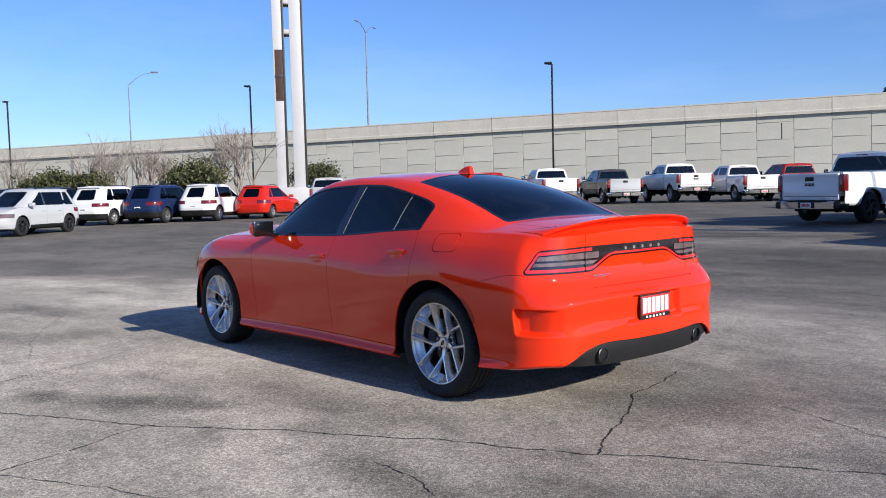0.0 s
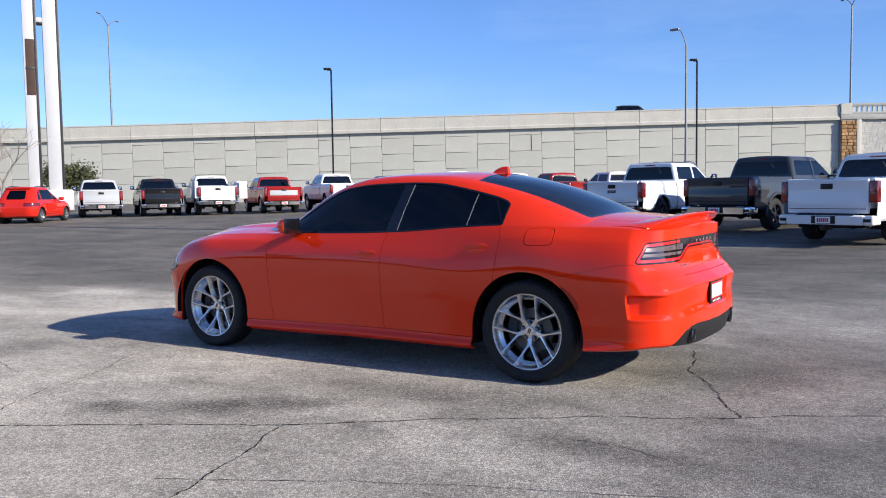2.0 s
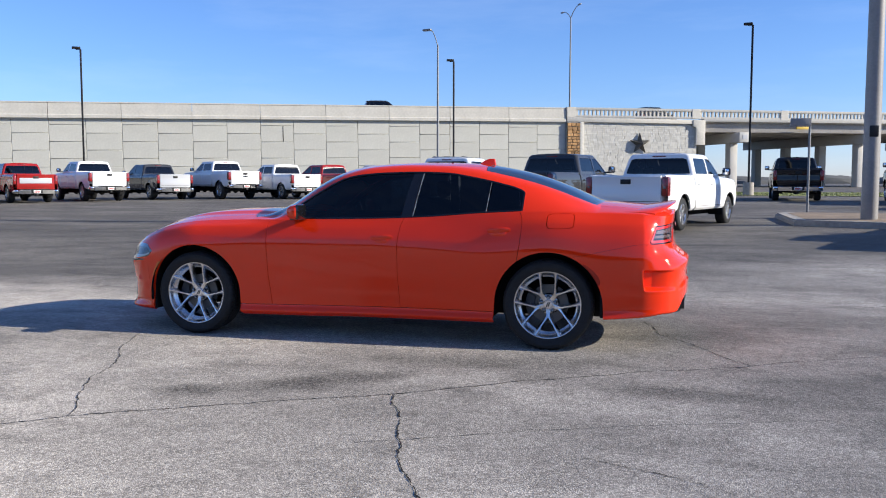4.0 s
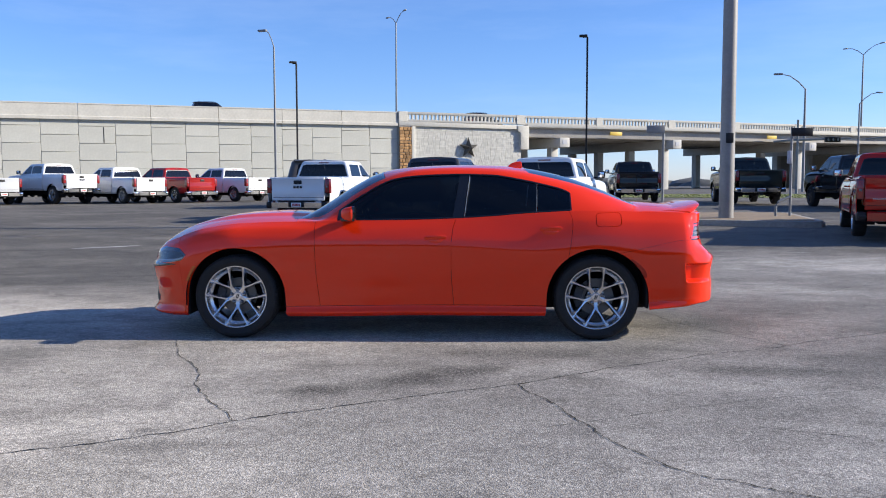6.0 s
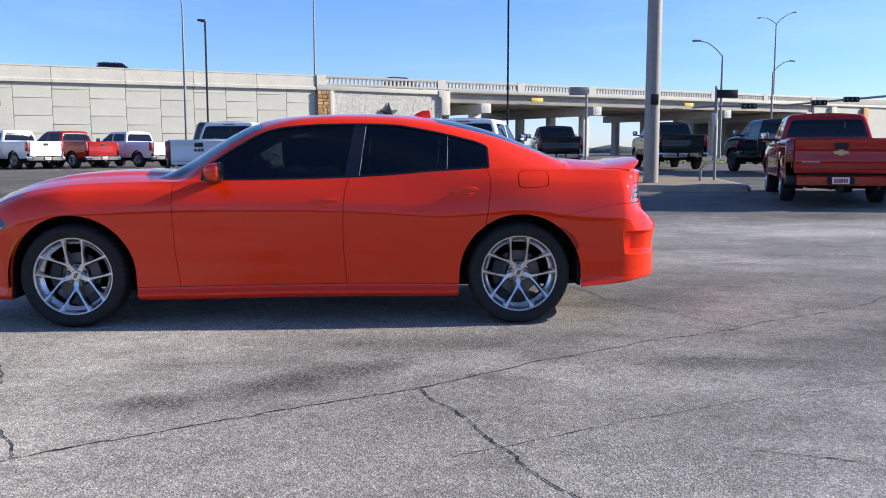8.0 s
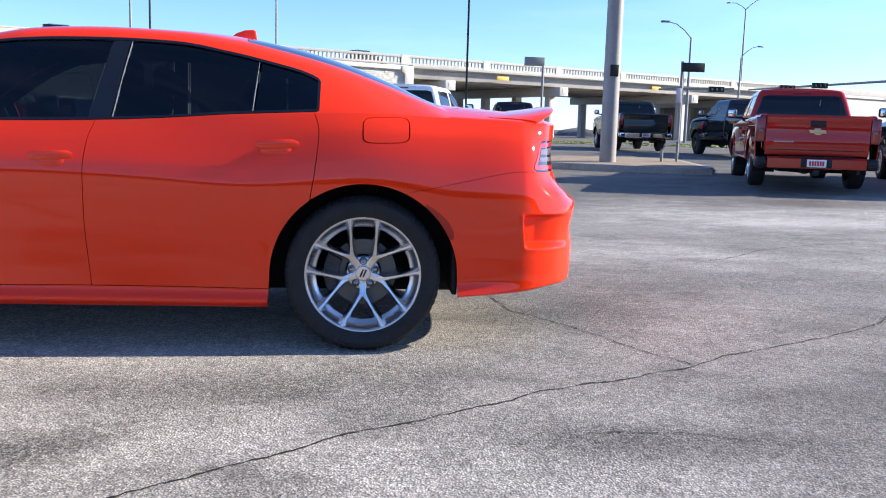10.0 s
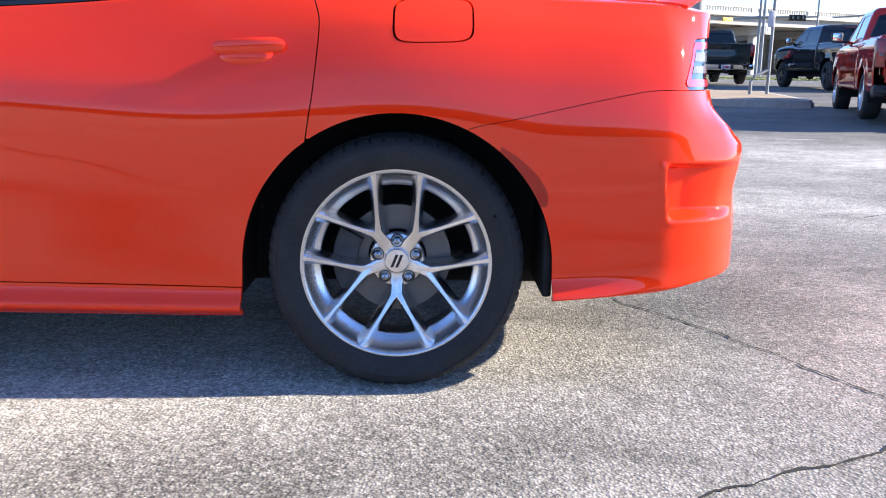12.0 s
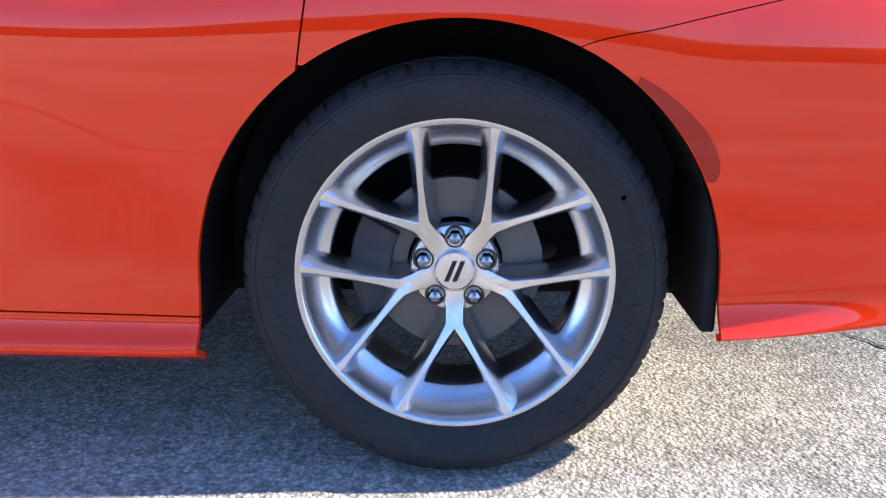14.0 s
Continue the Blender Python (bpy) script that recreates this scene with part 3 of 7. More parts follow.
def wrap_point(u, v):
    """The body side at outline place u and height coordinate v (0 lower edge to 8 shoulder)."""
    k = curve(*[(i, float(LOFT[2 * i](u))) for i in range(9)]), curve(*[(i, float(LOFT[2 * i + 1](u))) for i in range(9)])
    e = 0.02
    tx, ty = float(OUT_X(u + e) - OUT_X(u - e)), float(OUT_Y(u + e) - OUT_Y(u - e))
    q = math.hypot(tx, ty) or 1.0
    nx, ny = -ty / q, tx / q
    x, y = float(OUT_X(u)), float(OUT_Y(u))
    zs, ins = k[0](v), k[1](v)
    return np.stack([x - nx * ins, np.maximum(y - ny * ins, 0.0), zs], axis=-1)


def body_side():
    us = np.concatenate([np.linspace(0, 5, 44)[:-1], np.linspace(5, 7, 24)[:-1], np.linspace(7, 11, 52)[:-1], np.linspace(11, 13, 30)[:-1], np.linspace(13, 15.4, 110)[:-1], np.linspace(15.4, 19, 84)])
    vs = np.concatenate([np.linspace(0, 2.4, 18)[:-1], np.linspace(2.4, 4.6, 72)[:-1], np.linspace(4.6, 8, 90)])
    xs, ys = OUT_X(us), OUT_Y(us)
    seg = np.concatenate([[0], np.cumsum(np.hypot(np.diff(xs), np.diff(ys)))])
    arc = seg[-1] - seg
    rows = []
    for u, a in zip(us, arc):
        # the normal is flat across the middle of nose and tail
        p = wrap_point(min(max(u, 0.021), 18.979), vs)
        if u == us[0] or u == us[-1]:
            p[:, 1] = 0.0
        rows.append(np.column_stack([p, np.full(len(vs), a), vs]))
    return rows


SIDE_ROWS = body_side()
SIDE = grid_sheet(SIDE_ROWS)
TOP = np.array([r[-1] for r in SIDE_ROWS])
top_z_at = curve(*sorted({round(float(p[0]), 3): float(p[2]) for p in TOP[8:-12]}.items()))
top_y_at = curve(*sorted({round(float(p[0]), 3): float(p[1]) for p in TOP[8:-12]}.items()))
hood_mid = curve((-2.42, .745), (-2.28, .838), (-2.13, .925), (-1.9, .99), (-1.64, 1.032), (-1.38, 1.05), (-1.18, 1.054), (-1.0, 1.045), (-.8, 1.03))
deck_mid = curve((1.5, 1.19), (1.85, 1.158), (2.07, 1.142), (2.3, 1.122), (2.47, 1.085))


def top_sheet(lo, hi, mid, power, shape=None):
    """Hood or deck: from the shoulder of the body side in to the middle line."""
    rows = []
    for p in TOP:
        if lo <= p[0] <= hi:
            row = []
            for q in np.linspace(0, 1, 25):
                y = p[1] * (1 - q)
                z = p[2] + (float(mid(p[0])) - p[2]) * (1 - (1 - q) ** power)
                if shape:
                    z += shape(p[0], y)
                row.append((p[0], y, z, p[3], 8 + q))
            rows.append(row)
    return grid_sheet(rows)


def hood_shape(x, y):
    """The raised middle of the hood."""
    s = max(0.0, min(1.0, (x + 2.2) / 0.5))
    edge = 1 / (1 + math.exp((abs(y) - (0.40 + 0.05 * s)) / 0.018))
    return 0.016 * s * edge


HOOD = top_sheet(-2.46, -0.80, hood_mid, 2.3, hood_shape)
DECK = top_sheet(1.55, 2.6, deck_mid, 2.6)

rail_y = curve((-1.15, .745), (-.82, .715), (-.69, .70), (-.5, .672), (-.3, .645), (0, .612), (.3, .597), (.65, .592), (1.0, .597), (1.4, .605), (1.7, .615), (2.05, .64))
rail_z = curve((-1.15, .95), (-.82, 1.012), (-.69, 1.09), (-.5, 1.225), (-.3, 1.335), (-.15, 1.392), (0, 1.425), (.3, 1.443), (.65, 1.434), (.9, 1.405), (1.15, 1.352), (1.4, 1.287), (1.6, 1.220), (1.8, 1.146), (1.9, 1.112), (2.05, 1.07))
crest_z = curve((-1.15, 1.0), (-.97, 1.075), (-.81, 1.178), (-.6, 1.31), (-.39, 1.412), (-.25, 1.446), (-.06, 1.469), (.15, 1.481), (.4, 1.486), (.65, 1.482), (.9, 1.467), (1.16, 1.424), (1.41, 1.357), (1.66, 1.262), (1.85, 1.176), (1.93, 1.148), (2.05, 1.10))


def cabin_sheet():
    rows = []
    for x in np.linspace(-1.15, 2.04, 118):
        by, bz = float(top_y_at(x)), float(top_z_at(x))
        ry, rz, cz = float(rail_y(x)), float(rail_z(x)), float(crest_z(x))
        rz = max(rz, bz + 0.01)
        cz = max(cz, rz + 0.02)
        def roof(s):
            return (ry * s, rz + (cz - rz) * (1 - s ** 2.4))
        ctrl = [(by, bz), (by + (ry - by) * .36 + .012, bz + (rz - bz) * .36), (by + (ry - by) * .76 + .012, bz + (rz - bz) * .76), (ry, rz + .004),
                roof(.82), roof(.55), roof(.25), (0.0, cz)]
        ctrl = [(2 * ctrl[0][0] - ctrl[1][0], 2 * ctrl[0][1] - ctrl[1][1])] + ctrl + [(-ctrl[-2][0], ctrl[-2][1])]
        ctrl = np.array(ctrl)
        row = []
        for q in np.linspace(0, len(ctrl) - 3 - 1e-9, 50):
            i, t = int(q), q - int(q)
            w = np.array([(1 - t) ** 3, 3 * t ** 3 - 6 * t ** 2 + 4, -3 * t ** 3 + 3 * t ** 2 + 3 * t + 1, t ** 3]) / 6
            y, z = w @ ctrl[i:i + 4]
            row.append((x, max(y, 0.0), z, 0.0, q))
        row[-1] = (x, 0.0, row[-1][2], 0.0, row[-1][4])
        rows.append(row)
    return grid_sheet(rows)


CABIN = cabin_sheet()

# shut lines and openings, as curves of x by height or height by x
seam_front = curve((.2, -.795), (.28, -.802), (.56, -.835), (.885, -.846), (1.1, -.85))
seam_mid = curve((.2, .335), (.30, .328), (.61, .307), (.80, .308), (.94, .322), (1.03, .352))
seam_rear = curve((.6, 1.27), (.725, 1.29), (.84, 1.308), (1.0, 1.321), (1.05, 1.31), (1.1, 1.285))
sill_line = curve((-1.2, .275), (-.76, .283), (-.29, .289), (.32, .296), (.65, .295), (1.2, .290))
bumper_line = curve((1.60, .45), (1.68, .70), (1.705, .728), (1.836, .760), (2.016, .802), (2.13, .827), (2.19, .838), (2.236, .842), (2.4, .842))
dlo_top = curve((-.70, 1.06), (-.56, 1.158), (-.413, 1.25), (-.315, 1.307), (-.218, 1.349), (-.072, 1.377), (.17, 1.394), (.41, 1.398), (.65, 1.391), (.888, 1.354), (1.126, 1.302), (1.25, 1.268), (1.31, 1.238), (1.34, 1.20))
GAP = 0.0017


def arch(p, cx, r=0.424):
    dx, dz = p[:, 0] - cx - 0.004, p[:, 2] - (HUB_Z - 0.008)
    up = np.hypot(dx, dz) - r
    down = np.abs(dx) - r * (1 + 0.02 * np.clip(-dz / 0.15, 0, 1))
    return np.where(dz > 0, up, down)


def lamp_ring(p):
    """Positive inside the long tail lamp, in metres from its border."""
    a, z = p[:, 3], p[:, 2]
    t = np.clip((a - 0.25) / 0.26, 0, 1)
    low = 0.926 - 0.082 * t * t * (3 - 2 * t)
    high = 0.992 - 0.012 * np.clip((a - 0.5) / 0.4, 0, 1)
    end = 1.030 - 0.72 * np.clip(z - 0.86, 0, 0.2)
    d1, d2, d3 = z - low, high - z, end - a
    d = np.minimum(np.minimum(d1, d2), d3)
    # rounded outer corners
    r = 0.028
    for e1, e2 in ((d1, d3), (d2, d3)):
        corner = (e1 < r) & (e2 < r)
        d = np.where(corner, np.minimum(d, r - np.hypot(r - np.minimum(e1, r), r - np.minimum(e2, r))), d)
    return d


def loop_band(p):
    """Positive on the light loop: all round the outer lamp, along the lower edge only in the middle."""
    low = 0.926 - 0.082 * np.clip((p[:, 3] - 0.25) / 0.26, 0, 1) ** 2 * (3 - 2 * np.clip((p[:, 3] - 0.25) / 0.26, 0, 1))
    d = np.where(p[:, 3] > 0.46, lamp_ring(p), p[:, 2] - low)
    return np.minimum(d - 0.0085, np.where(p[:, 3] > 0.46, 0.027, 0.021) - d)


def glazing(p):
    """Positive inside the side windows."""
    x, y, z = p[:, 0], p[:, 1], p[:, 2]
    side = y - rail_y(x) * 0.5
    low = z - (top_z_at(x) + 0.006)
    tip = 1.318 - x - 0.12 * np.clip(1.16 - z, 0, 1) * 0
    return np.minimum(np.minimum(np.minimum(dlo_top(x) - z, low), tip), np.minimum(side, x + 0.66))


def flap_edge(p):
    """Positive inside the fuel filler flap, in metres from its rounded border."""
    q = (np.abs(p[:, 0] - 1.62) / 0.104) ** 5 + (np.abs(p[:, 2] - 1.012 - 0.03 * (p[:, 0] - 1.62)) / 0.057) ** 5
    return (1 - q ** 0.2) * 0.06


def screen(p):
    x, y = p[:, 0], p[:, 1]
    return np.minimum(rail_y(x) - 0.05 - y, (-0.275 + 0.06 * (1 - (y / 0.6) ** 2) * -1) - x + 0.0)


def backlight(p):
    x, y = p[:, 0], p[:, 1]
    top = x - (0.985 - 0.06 * (1 - (y / 0.6) ** 2))
    low = (1.865 + 0.05 * (1 - (y / 0.6) ** 2)) - x
    return np.minimum(np.minimum(top, low), (rail_y(x) - 0.055) - y)


def build_sedan():
    car = thing("sedan", "glossy orange-red four-door sedan with dark tinted windows", "car")

    side = SIDE.cut(lambda p: arch(p, FRONT_X)).cut(lambda p: arch(p, REAR_X))
    below_nose = lambda p: np.where(p[:, 0] < -1.2, p[:, 2], p[:, 2] - sill_line(p[:, 0]) - GAP)
    # panels of the flank
    skirt = side.cut(lambda p: sill_line(p[:, 0]) - GAP - p[:, 2]).cut(lambda p: np.minimum(p[:, 0] + 1.15, 1.15 - p[:, 0]))
    flank = side.cut(below_nose)
    fender = flank.cut(lambda p: seam_front(p[:, 2]) - GAP - p[:, 0]).cut(lambda p: p[:, 0] + 2.0 + 0.10 * (p[:, 2] - .5))
    nose = side.cut(lambda p: -2.0 - 0.10 * (p[:, 2] - .5) - 0.002 - p[:, 0])
    door_f = flank.cut(lambda p: p[:, 0] - seam_front(p[:, 2]) - GAP).cut(lambda p: seam_mid(p[:, 2]) - GAP - p[:, 0])
    door_r = flank.cut(lambda p: p[:, 0] - seam_mid(p[:, 2]) - GAP).cut(lambda p: seam_rear(p[:, 2]) - GAP - p[:, 0])
    rest = side.cut(lambda p: p[:, 0] - np.where(p[:, 2] < 0.7, 1.45, seam_rear(p[:, 2])) - GAP)
    rest = rest.cut(lambda p: np.where(p[:, 0] < 1.5, p[:, 2] - sill_line(p[:, 0]) - GAP, 1.0))
    bump_seam = lambda p: np.where(p[:, 3] > 1.00, p[:, 2] - bumper_line(p[:, 0]), p[:, 2] - np.where(p[:, 3] > 0.52, 0.842, 0.752))
    quarter = rest.cut(lambda p: bump_seam(p) - GAP * 0.55 - np.where(p[:, 3] < 0.6, 0.0015, 0))
    bumper = rest.cut(lambda p: -bump_seam(p) - GAP * 0.55)
    lamp_zone = quarter.cut(lambda p: lamp_ring(p))
    quarter = quarter.cut(lambda p: -lamp_ring(p) - 0.002)
    boot_face = quarter.cut(lambda p: 0.53 - p[:, 3])
    quarter = quarter.cut(lambda p: p[:, 3] - 0.53 - GAP * 2)

    # scooped vent in the bumper's corner
    def vent_depth(p):
        a, z = p[:, 3], p[:, 2]
        front = 1.085 - 0.12 * np.clip(0.60 - z, 0, 0.2) - a
        step = lambda e, w: np.clip(e / w, 0, 1) ** 2 * (3 - 2 * np.clip(e / w, 0, 1))
        soft = np.clip((a - 0.765) / 0.22, 0, 1) ** 1.1
        lip = 0.003 * np.exp(-((front + 0.006) / 0.012) ** 2) * step(z - 0.475, 0.03) * step(0.662 - z, 0.03)
        ledge = 0.0015 * np.exp(-((z - 0.484) / 0.010) ** 2) * step(a - 0.74, 0.05) * step(front + 0.01, 0.02)
        return 0.054 * step(front, 0.032) * step(z - 0.490, 0.030) * step(0.652 - z, 0.022) * soft - lip - ledge

    def shaped(sheet):
        d = vent_depth(sheet.pts)
        # the number plate's recess
        a, z = sheet.pts[:, 3], sheet.pts[:, 2]
        half = 0.24 + 0.30 * np.clip(0.69 - z, 0, 0.2) * 0.8
        e = np.minimum(np.minimum(half - a, z - 0.515), 0.688 - z)
        d = d + 0.03 * np.clip(e / 0.02, 0, 1)
        out = sheet.pts.copy()
        th = np.clip((a - 0.45) / 0.55, 0, 1)
        out[:, 0] -= d * (1 - 0.45 * th)
        out[:, 1] = np.where(a > 0.45, out[:, 1] - d * th * 0.9, out[:, 1])
        return Sheet(out, sheet.faces)
    # its lower edge hangs low at the corners and steps up over the valance
    hem = curve((0, .420), (.25, .425), (.43, .430), (.53, .424), (.62, .398), (.705, .352), (.78, .310), (.83, .27), (1.4, .20))
    bumper = shaped(bumper.cut(lambda p: p[:, 2] - hem(np.clip(p[:, 3], 0, 1.4))))

    for half, mirrored in (("left", -1), ("right", 1)):
        def put(name, sheet, mat, parent=car, label="", offset=0.0, rim=0.012, smooth=42):
            bm = sheet.bm(offset, rim)
            if mirrored > 0:
                bmesh.ops.scale(bm, vec=(1, -1, 1), verts=bm.verts)
                bmesh.ops.reverse_faces(bm, faces=bm.faces)
            return part(name, bm, mat, parent, label, smooth)
        put("fender", fender, RED)
        put("side_skirt", skirt, RED, label="red side skirt below the doors")
        fd = put("front_door", door_f, RED)
        rd = put("rear_door", door_r, RED)
        roof_q = CABIN.cut(lambda p: p[:, 0] - 1.30)
        roof_q = roof_q.cut(lambda p: -glazing(p) - 0.001).cut(lambda p: -backlight(p) - 0.004).cut(lambda p: 1.99 - p[:, 0]).cut(lambda p: p[:, 1] - 0.22)
        holed = lambda sh: sh.cut(lambda p: -flap_edge(p) - 0.0016) if mirrored < 0 else sh
        put("quarter_panel", holed(quarter).join(holed(roof_q)).join(DECK.cut(lambda p: p[:, 1] - 0.565).cut(lambda p: 2.42 - p[:, 0])), RED, label="red rear quarter panel with fuel filler flap")
        # side glass, pillar covers and seals
        glass = CABIN.cut(glazing)
        b0 = lambda p: 0.311 + (p[:, 2] - 1.014) * 0.17
        b1 = lambda p: 0.420 + (p[:, 2] - 1.028) * 0.125
        q0 = lambda p: 1.020 + (p[:, 2] - 1.07) * 0.06
        put("front_window", glass.cut(lambda p: b0(p) - p[:, 0]).cut(lambda p: p[:, 0] + 0.60), M_GLASS_FRONT, fd, "dark tinted glass", -0.006, 0.0)
        put("sail_trim", glass.cut(lambda p: -0.604 - p[:, 0]), M_BLACK, fd, "black mirror sail", -0.003, 0.006)
        put("pillar_cover", glass.cut(lambda p: p[:, 0] - b0(p) - .003).cut(lambda p: b1(p) - 0.012 - p[:, 0]), M_BLACK, car, "gloss black centre pillar cover", -0.002, 0.008)
        put("bright_strip", glass.cut(lambda p: p[:, 0] - b1(p) + 0.005).cut(lambda p: b1(p) - p[:, 0]), M_BRIGHT, rd, "bright window edge strip", -0.003, 0.002)
        put("rear_window", glass.cut(lambda p: p[:, 0] - b1(p) - 0.004).cut(lambda p: q0(p) - p[:, 0]), M_GLASS, rd, "dark tinted glass", -0.006, 0.0)
        put("window_divider", glass.cut(lambda p: p[:, 0] - q0(p) - 0.002).cut(lambda p: q0(p) + 0.006 - p[:, 0]), M_BRIGHT, rd, "bright divider bar", -0.003, 0.002)
        put("quarter_window", glass.cut(lambda p: p[:, 0] - q0(p) - 0.014), M_GLASS, rd, "dark tinted quarter glass", -0.006, 0.0)
        seal = glass.cut(lambda p: 0.012 - glazing(p))
        put("window_seal", seal, M_BLACK, car, "black window surround", 0.001, 0.010)
        # the tail lamp wraps the corner
        lamp = put("tail_lamp", lamp_zone.cut(lambda p: p[:, 3] - 0.002), M_LENS_DARK, car, "smoked tail lamp with a red light loop", -0.006, 0.01)
        put("light_loop", lamp_zone.cut(loop_band).cut(lambda p: p[:, 3] - 0.002), M_LENS_RED, lamp, "red light loop", -0.003, 0.004)
        clear = lamp_zone.cut(lambda p: lamp_ring(p) - 0.035).cut(lambda p: p[:, 3] - 0.40)
        put("reverse_lens", clear.cut(lambda p: p[:, 2] - 0.920), M_LENS_CLEAR, lamp, "clear upper lens", -0.004, 0.004)
        put("lower_lens", clear.cut(lambda p: 0.908 - p[:, 2]).cut(lambda p: p[:, 2] - 0.888), M_LENS_CLEAR, lamp, "clear lower lens", -0.004, 0.004)

        put("lid_gap", lamp_zone.cut(lambda p: 0.0028 - np.abs(p[:, 3] - 0.53)), M_LINER, lamp, "", -0.001, 0.002)

        s = mirrored
        # door handles in shallow cups
        for door, hx, hz in ((fd, 0.175, 0.856), (rd, 1.142, 0.928)):
            yb = 0.913 if hx < 1 else 0.905
            bm = bmesh.new()
            tube(bm, [(hx - 0.088, s * (yb - 0.004), hz + 0.004), (hx - 0.075, s * (yb + 0.007), hz + 0.006), (hx, s * (yb + 0.010), hz + 0.010), (hx + 0.07, s * (yb + 0.008), hz + 0.014),
                      (hx + 0.088, s * (yb - 0.002), hz + 0.012)], [0.012, 0.019, 0.021, 0.019, 0.012], 12)
            for v in bm.verts:
                v.co.y = s * (yb + (abs(v.co.y) - yb) * 0.20)
            part("door_handle", bm, RED, door)
            bm = bmesh.new()
            bmesh.ops.create_uvsphere(bm, u_segments=24, v_segments=12, radius=1)
            for v in bm.verts:
                v.co = Vector((hx + v.co.x * 0.082, s * (yb - 0.012 + v.co.y * 0.016), hz - 0.022 + v.co.z * 0.032))
            part("handle_cup", bm, RED, door)
        # mirror: a rounded box housing with its glass facing back
        bm = bmesh.new()
        lo, hi = min(s * 0.885, s * 1.085), max(s * 0.885, s * 1.085)
        box(bm, -0.60, -0.488, lo, hi, 1.006, 1.128, 0.034, None, 4)
        for v in bm.verts:
            k = (-0.488 - v.co.x) / 0.112
            v.co.z = 1.066 + (v.co.z - 1.066) * (1 - 0.42 * k * k)
            v.co.y = s * (0.96 + (abs(v.co.y) - 0.96) * (1 - 0.22 * k * k))
            v.co.x += 0.05 * (abs(v.co.y) - 0.98)
        mirror = part("door_mirror", bm, RED, fd, "red door mirror with dark glass", 60)
        part("mirror_foot", box(bmesh.new(), -0.62, -0.50, min(s * 0.84, s * 0.93), max(s * 0.84, s * 0.93), 0.998, 1.03, 0.008), M_BLACK, mirror)
        bm = bmesh.new()
        box(bm, -0.508, -0.482, min(s * 0.890, s * 1.077), max(s * 0.890, s * 1.0875), 1.006, 1.1285, 0.012)
        for v in bm.verts:
            v.co.x += 0.05 * (abs(v.co.y) - 0.98)
        part("mirror_rim", bm, M_BLACK, mirror)
        bm = bmesh.new()
        box(bm, -0.4822, -0.4805, min(s * 0.902, s * 1.068), max(s * 0.902, s * 1.068), 1.022, 1.112, 0.0005)
        for v in bm.verts:
            v.co.x += 0.05 * (abs(v.co.y) - 0.98)
        # gloss black stands in for the dark reflection in the mirror
        part("mirror_glass", bm, M_BLACK, mirror, "dark mirror glass")
        # side reflectors behind the rear wheel and before the front wheel
        wide = lambda z: 0.033 * np.sqrt(np.clip(np.minimum((0.700 - z) / 0.09, 1 - np.clip((0.590 - z) / 0.065, 0, 1) ** 2), 1e-4, 1))
        put("side_reflector", side.cut(lambda p: np.minimum(arch(p, REAR_X) - 0.001, wide(p[:, 2]) - arch(p, REAR_X))).cut(lambda p: p[:, 0] - 1.80).cut(lambda p: np.minimum(p[:, 2] - 0.525, 0.70 - p[:, 2])), M_REFLECT, car, "dark red side reflector", 0.0015, 0.003)
        put("side_marker", side.cut(lambda p: 0.014 - np.abs(arch(p, FRONT_X) - 0.02)).cut(lambda p: -1.8 - p[:, 0]).cut(lambda p: np.minimum(p[:, 2] - 0.49, 0.62 - p[:, 2])), M_LENS_AMBER, car, "amber side marker", 0.002, 0.003)
        # head lamp, a wedge that runs out to a point, above a black grille slot
        front = side.cut(lambda p: -1.94 - p[:, 0])
        lamp_low = curve((-2.40, .622), (-2.26, .636), (-2.0, .664), (-1.955, .713))
        lamp_top = curve((-2.40, .715), (-2.26, .750), (-2.18, .772), (-2.036, .768), (-1.955, .713))
        lit = lambda p: np.minimum(np.minimum(p[:, 2] - lamp_low(p[:, 0]), lamp_top(p[:, 0]) - p[:, 2]), p[:, 1] - 0.42)
        lamp2 = put("head_lamp", front.cut(lit), M_LENS_DARK, car, "clear head lamp with dark surround", 0.0025, 0.006)
        put("lamp_lens", front.cut(lambda p: np.minimum(lit(p) - 0.012, lamp_top(p[:, 0]) - 0.030 - p[:, 2])), M_LENS_HEAD, lamp2, "clear lens", 0.004, 0.003)
        put("light_strip", front.cut(lambda p: np.minimum(lit(p) - 0.010, 0.024 - (p[:, 2] - lamp_low(p[:, 0])))), M_SIGN_PALE, lamp2, "white light strip", 0.005, 0.003)
        slot_low = curve((-2.46, .572), (-2.3, .596), (-2.05, .628))
        slot_top = curve((-2.46, .66), (-2.34, .634), (-2.22, .638), (-2.05, .634))
        put("grille_slot", front.cut(lambda p: np.minimum(np.minimum(p[:, 2] - slot_low(p[:, 0]), np.where(p[:, 1] < 0.42, 0.75, slot_top(p[:, 0])) - p[:, 2]), -2.05 - p[:, 0])), M_BLACK, car, "black grille slot", 0.002, 0.004)
        put("lower_intake", front.cut(lambda p: np.minimum(np.minimum(p[:, 2] - 0.29, 0.43 - 0.25 * np.clip(p[:, 1] - 0.3, 0, 1) - p[:, 2]), 0.64 - p[:, 1])), M_PLASTIC, car, "black lower intake", 0.002, 0.004)
        # fuel flap outline on the driver's side only
        if s < 0:
            flap = quarter.join(roof_q).cut(lambda p: flap_edge(p) - 0.0015)
            put("fuel_flap", flap, RED, car, "red fuel filler flap", 0.001, 0.006)
